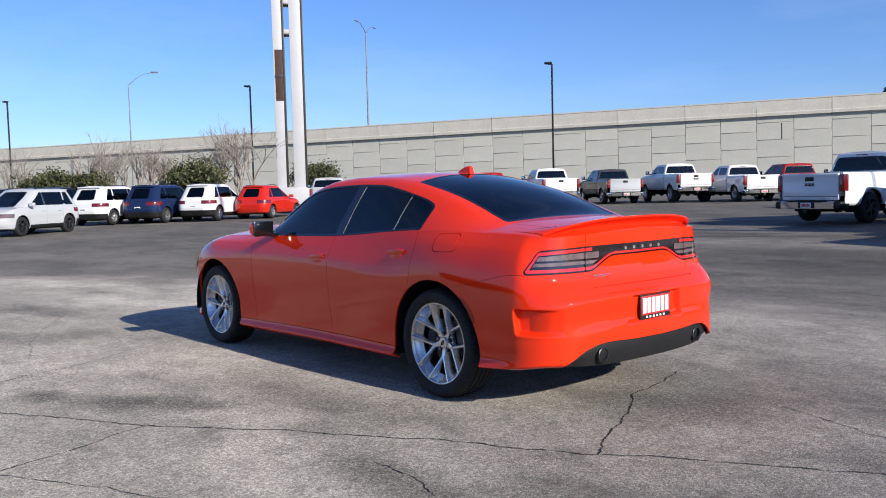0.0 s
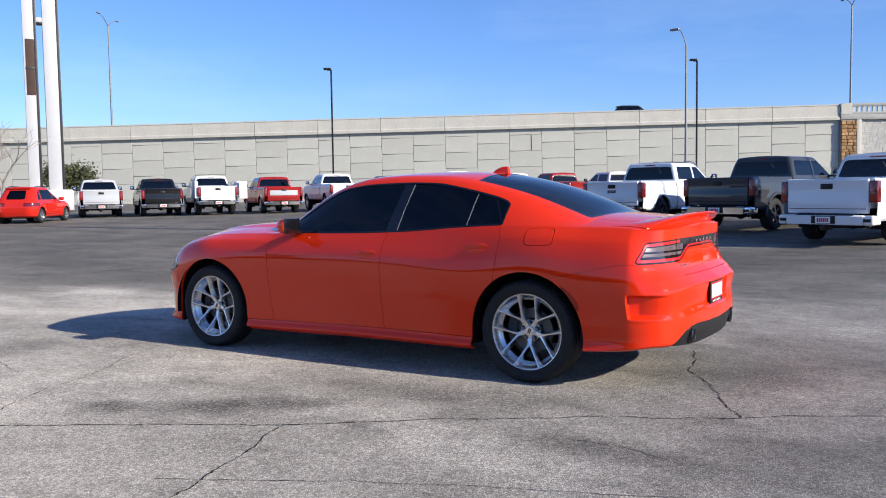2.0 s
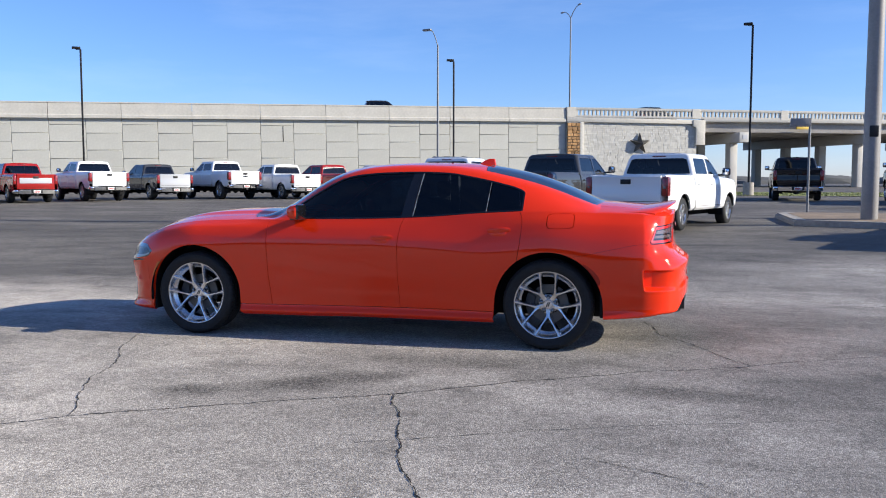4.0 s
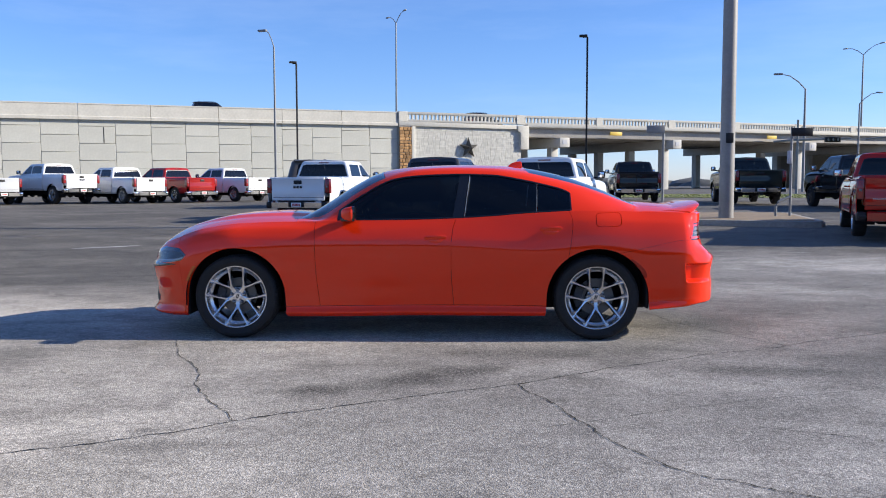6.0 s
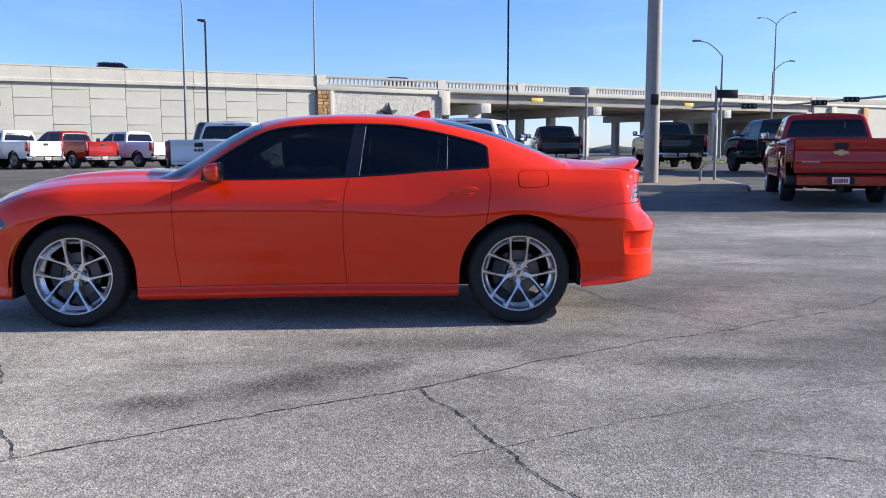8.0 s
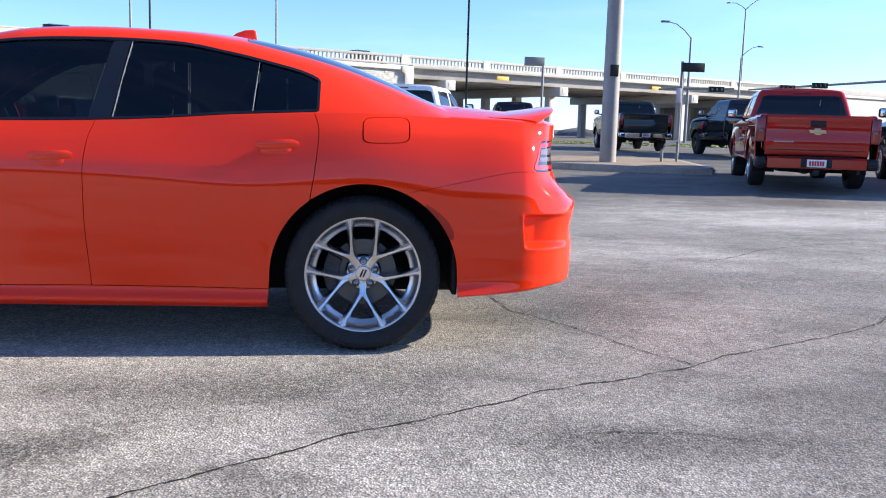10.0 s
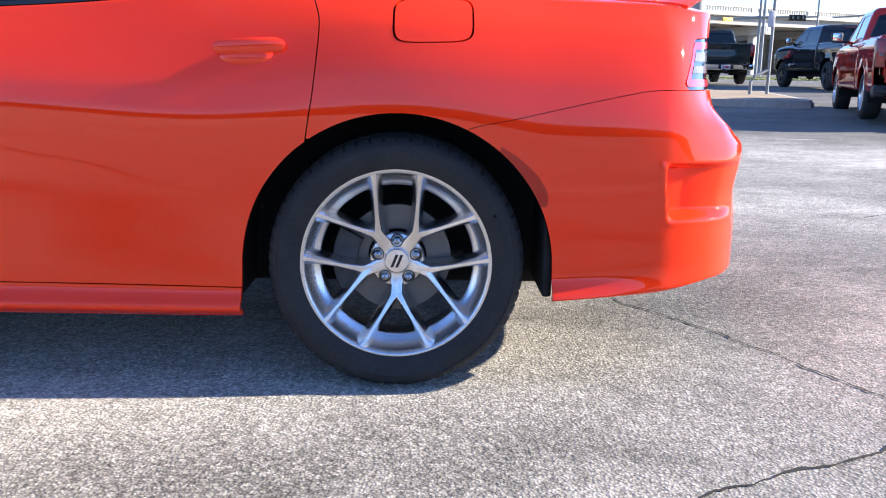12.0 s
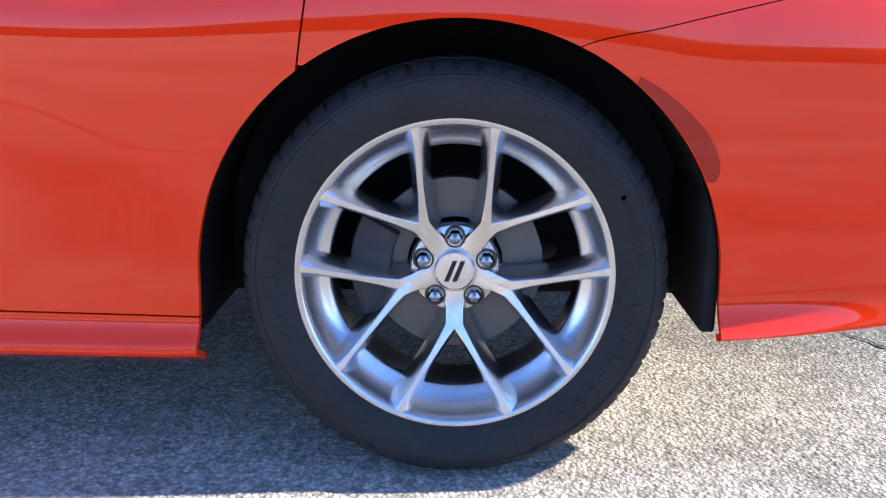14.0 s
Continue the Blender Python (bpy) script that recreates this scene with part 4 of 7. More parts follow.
        # wheel-house liners
        for cx in (FRONT_X, REAR_X):
            bm = bmesh.new()
            n = 40
            rows = []
            for yy, rr in ((0.905, 0.424), (0.86, 0.430), (0.62, 0.435), (0.60, 0.30), (0.60, 0.0)):
                rows.append([bm.verts.new((cx + rr * math.cos(math.pi * i / n), s * yy, HUB_Z + (rr * math.sin(math.pi * i / n) if 0 < i < n else -0.075))) for i in range(n + 1)])
            for p, q in zip(rows, rows[1:]):
                for i in range(n):
                    bm.faces.new((p[i], p[i + 1], q[i + 1], q[i]))
            part("wheel_liner", bm, M_LINER, car)
            bm = bmesh.new()
            box(bm, cx + (0.405 if cx > 0 else -0.43), cx + (0.43 if cx > 0 else -0.405), min(s * .64, s * (.9 if cx > 0 else .85)), max(s * .64, s * (.9 if cx > 0 else .85)), 0.272 if cx > 0 else 0.20, 0.5, 0.006)
            part("splash_guard", bm, M_LINER, car)
    # whole-width panels
    def both(name, sheet, mat, parent=car, label="", offset=0.0, rim=0.012, smooth=42):
        return part(name, sheet.bm(offset, rim, mirror=True), mat, parent, label, smooth)
    both("front_bumper", nose, RED, label="red front bumper with splitter lip")
    rb = both("rear_bumper", bumper, RED, label="red rear bumper with corner scoops", smooth=30)
    cowl = lambda p: (-1.00 + 0.20 * (p[:, 1] / 0.7) ** 2) - p[:, 0]
    both("hood", HOOD.cut(cowl).cut(lambda p: 0.80 - p[:, 1] + 0 * p[:, 0]), RED, label="red hood with a raised middle")
    both("cowl", HOOD.cut(lambda p: -cowl(p)).cut(lambda p: 0.66 - p[:, 1]), M_PLASTIC, label="black cowl at the windscreen", offset=-0.012, rim=0.0)
    both("fender_top", HOOD.cut(lambda p: -cowl(p)).cut(lambda p: p[:, 1] - 0.66), RED)
    roof = CABIN.cut(lambda p: 1.306 - p[:, 0]).cut(lambda p: -glazing(p) - 0.001).cut(lambda p: -screen(p) - 0.004).cut(lambda p: -backlight(p) - 0.004).cut(lambda p: p[:, 0] + 1.02)
    both("roof", roof, RED, label="red roof and pillars")
    both("windscreen", CABIN.cut(screen), M_GLASS_CLEAR, label="clear windscreen", offset=-0.004, rim=0.0)
    both("rear_screen", CABIN.cut(backlight), M_GLASS, label="dark tinted rear window", offset=-0.004, rim=0.0)
    both("rear_screen_seal", CABIN.cut(backlight).cut(lambda p: 0.022 - backlight(p)), M_BLACK, label="black rear window border", offset=-0.001, rim=0.004)
    both("windscreen_seal", CABIN.cut(screen).cut(lambda p: 0.018 - screen(p)), M_BLACK, offset=-0.001, rim=0.004)
    boot = both("trunk_lid", boot_face.join(DECK.cut(lambda p: 0.56 - p[:, 1]).cut(lambda p: p[:, 0] - 1.80)).join(DECK.cut(lambda p: p[:, 1] - 0.56).cut(lambda p: p[:, 0] - 2.42)), RED, label="red trunk lid with lip spoiler")
    centre = lamp_zone.cut(lambda p: 0.26 - p[:, 3])
    both("centre_trim", centre, M_LENS_DARK, boot, "smoked centre lamp strip", -0.005, 0.008)
    for k in range(5):
        bm = bmesh.new()
        lathe(bm, [(0.0095, 0), (0.0095, 0.004), (0.005, 0.004), (0.005, 0)], 14, pose(2.486, (k - 2) * 0.085, 0.966, 0, 0, -90))
        part("badge_mark", bm, M_BRIGHT, boot)
    bm = bmesh.new()
    for k in range(7):
        box(bm, 2.473, 2.478, -0.46 + k * 0.024, -0.444 + k * 0.024, 0.806, 0.820, 0.001)
    part("badge_bar", bm, M_CHROME, boot)
    # lip spoiler that runs out along the deck's corners
    def deck_z(x, y):
        yt, zt = float(top_y_at(min(x, 2.30))), float(top_z_at(min(x, 2.30)))
        k = min(1.0, abs(y) / max(yt, 0.05))
        return zt + (float(deck_mid(x)) - zt) * (1 - k ** 2.6)
    bm = bmesh.new()
    rows = []
    for y in np.linspace(-0.735, 0.735, 71):
        k = abs(y) / 0.735
        back = 2.492 - 0.075 * k ** 2 - 0.09 * k ** 7
        front = back - 0.24 + 0.04 * k ** 2 - 0.03 * k ** 8
        zf, zb = deck_z(front, y), deck_z(min(back - 0.03, 2.44), y)
        lift = 0.064 * (1 - k ** 5) * (1 - 0.2 * k ** 2)
        tip = zb + lift + 0.004
        rows.append([bm.verts.new(p) for p in ((front, y, zf + .0015), (front + (back - front) * .5, y, zf + (tip - zf) * .40 + .004), (back - .035, y, zf + (tip - zf) * .86 + .004), (back - .003, y, tip), (back + .002, y, tip - .004),
                                             (back - .003, y, tip - .012), (back - .020 - .034 * lift / .058, y, zb + lift * .52), (back - .030 - .042 * lift / .058, y, zb + lift * .18), (back - .034 - .046 * lift / .058, y, zb - .012), (front + .01, y, zf - .012))])
    n = len(rows[0])
    for p, q in zip(rows, rows[1:]):
        for i in range(n):
            bm.faces.new((p[i], p[(i + 1) % n], q[(i + 1) % n], q[i]))
    bm.faces.new(rows[0]), bm.faces.new(rows[-1][::-1])
    bmesh.ops.recalc_face_normals(bm, faces=bm.faces)
    part("lip_spoiler", bm, RED, boot, "", 35)
    # black valance with two round exhausts
    bm = bmesh.new()
    rows = []
    for y in np.linspace(-0.74, 0.74, 41):
        k = abs(y) / 0.74
        x = 2.592 - 0.066 * k ** 2 - 0.070 * k ** 6
        top = 0.445 - 0.020 * k ** 2 - 0.105 * max(0.0, (k - 0.70) / 0.30) ** 1.5
        low = 0.288 + 0.022 * k ** 4
        rows.append([bm.verts.new(p) for p in ((x - 0.012, y, top + .02), (x - .004, y, top), (x - 0.008, y, (top + low) / 2), (x - 0.03, y, low), (x - 0.14, y, low + .03))])
    for p, q in zip(rows, rows[1:]):
        for i in range(4):
            bm.faces.new((p[i], p[i + 1], q[i + 1], q[i]))
    bmesh.ops.recalc_face_normals(bm, faces=bm.faces)
    part("valance", bm, M_PLASTIC, rb, "black rear valance")
    for y in (-0.485, 0.485):
        bm = bmesh.new()
        lathe(bm, [(0.040, -0.14), (0.046, -0.02), (0.047, 0.0), (0.043, 0.002), (0.039, -0.004), (0.037, -0.12), (0.0, -0.12)], 32, pose(2.562, y, 0.356, 0, 0, -90))
        part("exhaust_tip", bm, M_ALLOY_DARK, car, "round dark steel exhaust tip", 30)
        bm = bmesh.new()
        lathe(bm, [(0.036, -0.03), (0.036, -0.115)], 24, pose(2.562, y, 0.356, 0, 0, -90))
        part("exhaust_bore", bm, M_LINER, car)
    # dealer plate: red border, white field with plain bars
    plate = part("licence_plate", box(bmesh.new(), 2.575, 2.583, -0.155, 0.155, 0.524, 0.676, 0.002), M_PLASTIC, car, "white dealer plate in a dark frame")
    part("plate_field", box(bmesh.new(), 2.583, 2.586, -0.147, 0.147, 0.552, 0.668, 0.001), M_PLATE_RED, plate)
    for k in range(6):
        part("plate_bar", box(bmesh.new(), 2.586, 2.588, -0.134 + k * 0.0455, -0.099 + k * 0.0455, 0.563, 0.657, 0.002), M_WHITE_PLATE, plate)
        part("frame_bar", box(bmesh.new(), 2.583, 2.585, -0.10 + k * 0.035, -0.082 + k * 0.035, 0.532, 0.545, 0.001), M_WHITE_PLATE, plate)
    # shark-fin aerial
    bm = bmesh.new()
    slab(bm, [(0.80, 1.470), (0.835, 1.498), (0.88, 1.516), (0.925, 1.520), (0.935, 1.515), (0.945, 1.455), (0.80, 1.462)], -0.020, 0.020, 0.014, 3)
    for v in bm.verts:
        v.co.y *= 1.25 - 10 * max(0.0, v.co.z - 1.47)
    part("aerial_fin", bm, RED, car, "red shark-fin aerial")
    # underbody
    bm = bmesh.new()
    box(bm, -2.2, 2.0, -0.58, 0.58, 0.23, 0.32, 0.03)
    box(bm, -1.08, 1.08, -0.86, 0.86, 0.22, 0.42, 0.03)
    part("underbody", bm, M_LINER, car)
    bm = bmesh.new()
    box(bm, -2.12, -0.90, -0.5, 0.5, 0.30, 0.70, 0.03)
    part("engine_bay", bm, M_LINER, car)
    part("trunk_well", box(bmesh.new(), 1.35, 2.38, -0.58, 0.58, 0.33, 0.85, 0.03), M_LINER, car)
    # cabin furniture behind the dark glass
    def seat(x, y, w):
        bm = bmesh.new()
        box(bm, x - 0.30, x + 0.20, y - w / 2, y + w / 2, 0.42, 0.60, 0.05)
        slab(bm, [(x + 0.14, 0.55), (x + 0.26, 0.55), (x + 0.44, 1.14), (x + 0.34, 1.16)], y - w / 2 + 0.02, y + w / 2 - 0.02, 0.04)
        return bm
    for y in (-0.37, 0.37):
        st = part("front_seat", seat(-0.05, y, 0.50), M_CLOTH, car)
        part("headrest", box(bmesh.new(), 0.33, 0.42, y - 0.13, y + 0.13, 1.17, 1.33, 0.04), M_CLOTH, st)
    bench = part("rear_bench", seat(0.95, 0.0, 1.25), M_CLOTH, car)
    for y in (-0.36, 0.36):
        part("headrest", box(bmesh.new(), 1.32, 1.40, y - 0.13, y + 0.13, 1.12, 1.24, 0.03), M_CLOTH, bench)
    part("dashboard", slab(bmesh.new(), [(-1.0, 0.6), (-0.55, 0.6), (-0.50, 0.86), (-0.62, 0.98), (-1.0, 0.98)], -0.68, 0.68, 0.04), M_CLOTH, car)
    bm = bmesh.new()
    pts = [Vector((-0.40, -0.37, 0.90)) + Matrix.Rotation(radians(-25), 3, "Y") @ Vector((0, 0.18 * math.cos(t), 0.18 * math.sin(t))) for t in np.linspace(0, 2 * math.pi, 33)]
    tube(bm, pts, 0.014, 8, False)
    part("steering_wheel", bm, M_CLOTH, car)

    # wheels
    def wheel(cx, s):
        w = part("wheel", tyre_bm(), M_RUBBER, car, "wide road tyre on a twin-spoke alloy rim", 22)
        w.matrix_basis = Matrix.Translation((cx, s * 0.781, 0.3555)) @ (Matrix.Identity(4) if s < 0 else pose(0, 0, 0, 0, 0, 180)) @ Matrix.Diagonal((0.99, 1, 0.99, 1))
        tagged(part("sidewall_bar", sidewall_bars(), M_RUBBER, w), kind="stuff")
        rim = part("rim", rim_bm(), M_ALLOY, w, "bright silver twin-spoke alloy rim", 40)
        # barrel behind the spokes, its shade put into the darker alloy colour
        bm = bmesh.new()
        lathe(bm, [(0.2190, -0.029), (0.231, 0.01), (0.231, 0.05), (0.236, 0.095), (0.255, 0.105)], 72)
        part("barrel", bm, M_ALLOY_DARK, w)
        for k in range(5):
            part("spoke", spoke_bm(radians(270 + 72 * k)), M_ALLOY_FACE, w, "", 22)
        bm = bmesh.new()
        lathe(bm, [(0.078, -0.010), (0.080, -0.030), (0.076, -0.036), (0.040, -0.046), (0.0, -0.046)], 48)
        part("hub", bm, M_ALLOY, w, "", 40)
        bm = bmesh.new()
        lathe(bm, [(0.036, -0.040), (0.036, -0.053), (0.032, -0.057), (0.0, -0.058)], 40)
        cap = part("centre_cap", bm, M_ALLOY_FACE, w, "silver centre cap with two dark slanted bars", 30)
        bm = bmesh.new()
        for o in (-0.007, 0.007):
            slab(bm, [(o - 0.011, -0.018), (o - 0.003, -0.018), (o + 0.011, 0.018), (o + 0.003, 0.018)], -0.0595, -0.057)
        part("cap_bar", bm, M_PLASTIC, cap)
        for k in range(5):
            t = radians(90 + 72 * k)
            c = (0.0575 * math.cos(t), 0.0575 * math.sin(t))
            # lug wells darkened by colour to stand for the shade inside them
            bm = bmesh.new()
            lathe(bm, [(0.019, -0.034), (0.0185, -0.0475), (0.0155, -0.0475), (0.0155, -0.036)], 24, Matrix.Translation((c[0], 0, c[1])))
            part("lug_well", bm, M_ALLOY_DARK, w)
            bm = bmesh.new()
            lathe(bm, [(0.0125, -0.030), (0.0125, -0.050), (0.0105, -0.058), (0.004, -0.062), (0.0, -0.0625)], 6, Matrix.Translation((c[0], 0, c[1])))
            lathe(bm, [(0.0145, -0.030), (0.0145, -0.042), (0.0125, -0.0425)], 20, Matrix.Translation((c[0], 0, c[1])))
            part("lug_nut", bm, M_NUT, w, "dull steel wheel nut", 25)
        bm = bmesh.new()
        lathe(bm, [(0.085, 0.015), (0.085, -0.004), (0.105, -0.006), (0.155, -0.006), (0.155, 0.018), (0.09, 0.018)], 64)
        part("brake_disc", bm, M_STEEL, w, "grey steel brake disc", 30)
        bm = bmesh.new()
        arc = [radians(150 + a * 7) for a in range(10)]
        slab(bm, [(0.185 * math.cos(t), 0.185 * math.sin(t)) for t in arc] + [(0.112 * math.cos(t), 0.112 * math.sin(t)) for t in arc[::-1]], -0.03, 0.05, 0.008)
        part("brake_caliper", bm, M_CAST, w)
        bm = bmesh.new()
        lathe(bm, [(0.05, 0.03), (0.05, 0.16), (0.0, 0.16)], 20)
        tube(bm, [(0.02, 0.10, 0.0), (0.12, 0.16, -0.03), (0.26, 0.24, -0.02)], 0.022, 10)
        part("knuckle", bm, M_CAST, w)
        bm = bmesh.new()
        tube(bm, [(0, 0.005, 0.247), (0, -0.018, 0.238), (0, -0.03, 0.226)], [0.006, 0.005, 0.004], 10)
        part("valve_stem", bm, M_PLASTIC, w)

    for cx in (FRONT_X, REAR_X):
        for s in (-1, 1):
            wheel(cx, s)
    return car


def tyre_bm():
    """A road tyre with a rounded shoulder, grooved tread and cut shoulder blocks; its foot is pressed flat."""
    bm = bmesh.new()
    R = 0.3605
    prof = [(0.258, -0.098), (0.268, -0.107), (0.275, -0.110), (0.285, -0.1165), (0.300, -0.1215), (0.318, -0.1225), (0.330, -0.1195), (0.3315, -0.1215), (0.335, -0.1205), (0.344, -0.113), (0.352, -0.103), (0.3562, -0.094),
            (R - 0.002, -0.083), (R - 0.0015, -0.066), (R - 0.009, -0.064), (R - 0.009, -0.056), (R, -0.054), (R, -0.026), (R - 0.009, -0.024), (R - 0.009, -0.014), (R, -0.012), (R, 0.012), (R - 0.009, 0.014),
            (R - 0.009, 0.024), (R, 0.026), (R, 0.054), (R - 0.009, 0.056), (R - 0.009, 0.064), (R - 0.0015, 0.066), (0.3562, 0.094), (0.344, 0.113), (0.318, 0.122), (0.29, 0.119), (0.258, 0.10)]
    n = 360
    rings = []
    for k, (r, y) in enumerate(prof):
        ring = []
        for i in range(n):
            t = 2 * math.pi * i / n
            rr = r
            if i % 6 == 0 and (9 <= k <= 13 or 28 <= k <= 30):
                rr -= 0.005 if k > 9 else 0.0015
            x, z = rr * math.cos(t), rr * math.sin(t)
            z = max(z, -HUB_Z + 0.002)
            ring.append(bm.verts.new((x, y * (1.0 + (0.05 if z < -0.30 and r < 0.35 else 0)), z)))
        rings.append(ring)
    for p, q in zip(rings, rings[1:]):
        for i in range(n):
            j = (i + 1) % n
            bm.faces.new((p[i], p[j], q[j], q[i]))
    bmesh.ops.recalc_face_normals(bm, faces=bm.faces)
    return bm


def sidewall_bars():
    """Raised plain bars where the tyre carries lettering."""
    bm = bmesh.new()
    for start, count, step, size in ((200, 5, -6.5, 0.020), (-8, 8, -6.2, 0.019), (62, 14, -2.6, 0.010), (28, 10, -2.4, 0.008)):
        for k in range(count):
            t = radians(start + k * step)
            m = Matrix.Rotation(-t, 4, "Y") @ Matrix.Translation((0.306, -0.1222, 0))
            box(bm, -size / 2, size / 2, -0.0012, 0.0012, -0.007 if size > .015 else -0.004, 0.007 if size > .015 else 0.004, 0.0005, m, 1)
    return bm


def rim_bm():
    bm = bmesh.new()
    lathe(bm, [(0.262, -0.094), (0.270, -0.098), (0.2735, -0.102), (0.273, -0.1055), (0.270, -0.1065), (0.2605, -0.1060), (0.2570, -0.103), (0.253, -0.090), (0.246, -0.070), (0.236, -0.057), (0.228, -0.050), (0.220, -0.046), (0.2170, -0.040), (0.2175, -0.028)], 120)
    bmesh.ops.recalc_face_normals(bm, faces=bm.faces)
    bmesh.ops.reverse_faces(bm, faces=bm.faces)
    return bm


def spoke_bm(stem):
    """One stem that parts into two legs, with a narrow bright face and broad sloping flanks."""
    bm = bmesh.new()
    for side in (-1, 1):
        leg = stem + side * radians(21.5)
        def at(r, t):
            return Vector((r * math.cos(t), 0, r * math.sin(t)))
        e0, e2 = at(0.100, stem + side * radians(4)), at(0.256, leg)
        path = [at(0.040, stem), at(0.075, stem + side * radians(2)), e0, e0.lerp(e2, .2), e0.lerp(e2, .4), e0.lerp(e2, .6), e0.lerp(e2, .8), e0.lerp(e2, .93), at(0.262, leg)]
        face = [0.020, 0.0120, 0.0088, 0.0062, 0.0052, 0.0050, 0.0052, 0.0062, 0.0090]
        base = [0.030, 0.025, 0.023, 0.0195, 0.0180, 0.0182, 0.0215, 0.030, 0.040]
        front = [-0.046, -0.050, -0.060, -0.069, -0.079, -0.088, -0.096, -0.102, -0.1055]
        rear = [-0.008, -0.010, -0.016, -0.022, -0.028, -0.034, -0.040, -0.045, -0.048]
        rows = []
        for i, p in enumerate(path):
            d = (path[min(i + 1, len(path) - 1)] - path[max(i - 1, 0)]).normalized()
            w = Vector((-d.z, 0, d.x))
            mid_y = front[i] + 0.010
            rows.append([bm.verts.new(p + w * o + Vector((0, y, 0))) for o, y in (
                (-base[i], rear[i]), (-(face[i] * .5 + base[i] * .5), mid_y + .006), (-face[i], front[i] + .001), (-face[i] * .8, front[i]), (face[i] * .8, front[i]), (face[i], front[i] + .001),
                (face[i] * .5 + base[i] * .5, mid_y + .006), (base[i], rear[i]))])
        for p, q in zip(rows, rows[1:]):
            for i in range(8):
                bm.faces.new((p[i], p[(i + 1) % 8], q[(i + 1) % 8], q[i]))
        bm.faces.new(rows[0]), bm.faces.new(rows[-1][::-1])
    bmesh.ops.recalc_face_normals(bm, faces=bm.faces)
    return bm


build_sedan()


# --- highway wall and bridge ------------------------------------------------
WALL_TURN = 28.86
WALL_AT = Matrix.Translation((-7.22, 86.5, -0.587)) @ pose(0, 0, 0, 0, 0, WALL_TURN) @ Matrix.Scale(0.94, 4)
# the highway climbs gently towards and over the bridge
WALL_SLOPE, BRIDGE_SLOPE = WALL_AT @ pose(0, 0, 0, 0, -0.573, 0), WALL_AT @ pose(0, 0, 0, 0, -0.34, 0)
# in the wall's own frame x runs along it, -y is the face, z is up


def shared(name, me, parent, m):
    ob = new(name, me)
    ob.parent = parent
    ob.matrix_basis = m
    return ob


def mesh_of(bm, mat, name, smooth=38):
    me = bpy.data.meshes.new(name)
    bm.to_mesh(me)
    bm.free()
    me.materials.append(mat)
    me.polygons.foreach_set("use_smooth", [True] * len(me.polygons))
    me.set_sharp_from_angle(angle=radians(smooth))
    return me


def build_highway_wall():
    bm = bmesh.new()
    box(bm, -260, 15.6, 0.10, 2.0, -1, 9.0)
    wall = part("wall_highway", bm, M_JOINT)
    wall.matrix_basis = WALL_SLOPE
    tagged(wall, "pale concrete panel retaining wall under a raised highway", "wall", kind="structure")
    pw, ph = 3.395, 1.68
    full = mesh_of(box(bmesh.new(), -pw / 2 + .02, pw / 2 - .02, 0, 0.2, -ph / 2 + .02, ph / 2 - .02, 0.02, None, 1), M_PANEL, "panel")
    short = mesh_of(box(bmesh.new(), -pw / 2 + .02, pw / 2 - .02, 0, 0.2, -.305, .305, 0.02, None, 1), M_PANEL, "panel")
    tall = mesh_of(box(bmesh.new(), -pw / 2 + .02, pw / 2 - .02, 0, 0.2, -.725, .725, 0.02, None, 1), M_PANEL, "panel")
    first = -2.70
    for c in range(62):
        x = first - c * pw
        odd = c % 2
        z = 8.76
        if odd:
            shared("panel", short, wall, Matrix.Translation((x, 0, z - 0.325)))
            z -= 0.65
        else:
            shared("panel", tall, wall, Matrix.Translation((x, 0, z - 0.745)))
            z -= 1.49
        while z > 0.2:
            shared("panel", full, wall, Matrix.Translation((x, 0, z - ph / 2)))
            z -= ph
    # a crack-like drain slot on one panel
    part("drain_slot", box(bmesh.new(), -32.68, -32.60, -0.012, 0.05, 6.45, 8.05), M_PLASTIC, wall)
    coping = thing("coping", "pale concrete highway barrier on the wall", "barrier", WALL_SLOPE, kind="structure")
    L = 6.79
    seg = bmesh.new()
    prof = [(-0.34, 8.74), (-0.34, 9.02), (-0.22, 9.10), (-0.20, 10.20), (-0.24, 10.22), (-0.24, 10.34), (0.18, 10.34), (0.5, 8.74)]
    for z0 in (0,):
        a = [seg.verts.new((0.02, y, z)) for y, z in prof]
        b = [seg.verts.new((L - 0.02, y, z)) for y, z in prof]
        for i in range(len(prof)):
            j = (i + 1) % len(prof)
            seg.faces.new((a[i], a[j], b[j], b[i]))
        seg.faces.new(a), seg.faces.new(b[::-1])
        bmesh.ops.recalc_face_normals(seg, faces=seg.faces)
    me = mesh_of(seg, M_COPING, "barrier_segment")
    for c in range(37):
        x = -1.0 - (c + 1) * L
        shared("barrier_segment", me, coping, Matrix.Translation((x, 0, 0)))


build_highway_wall()


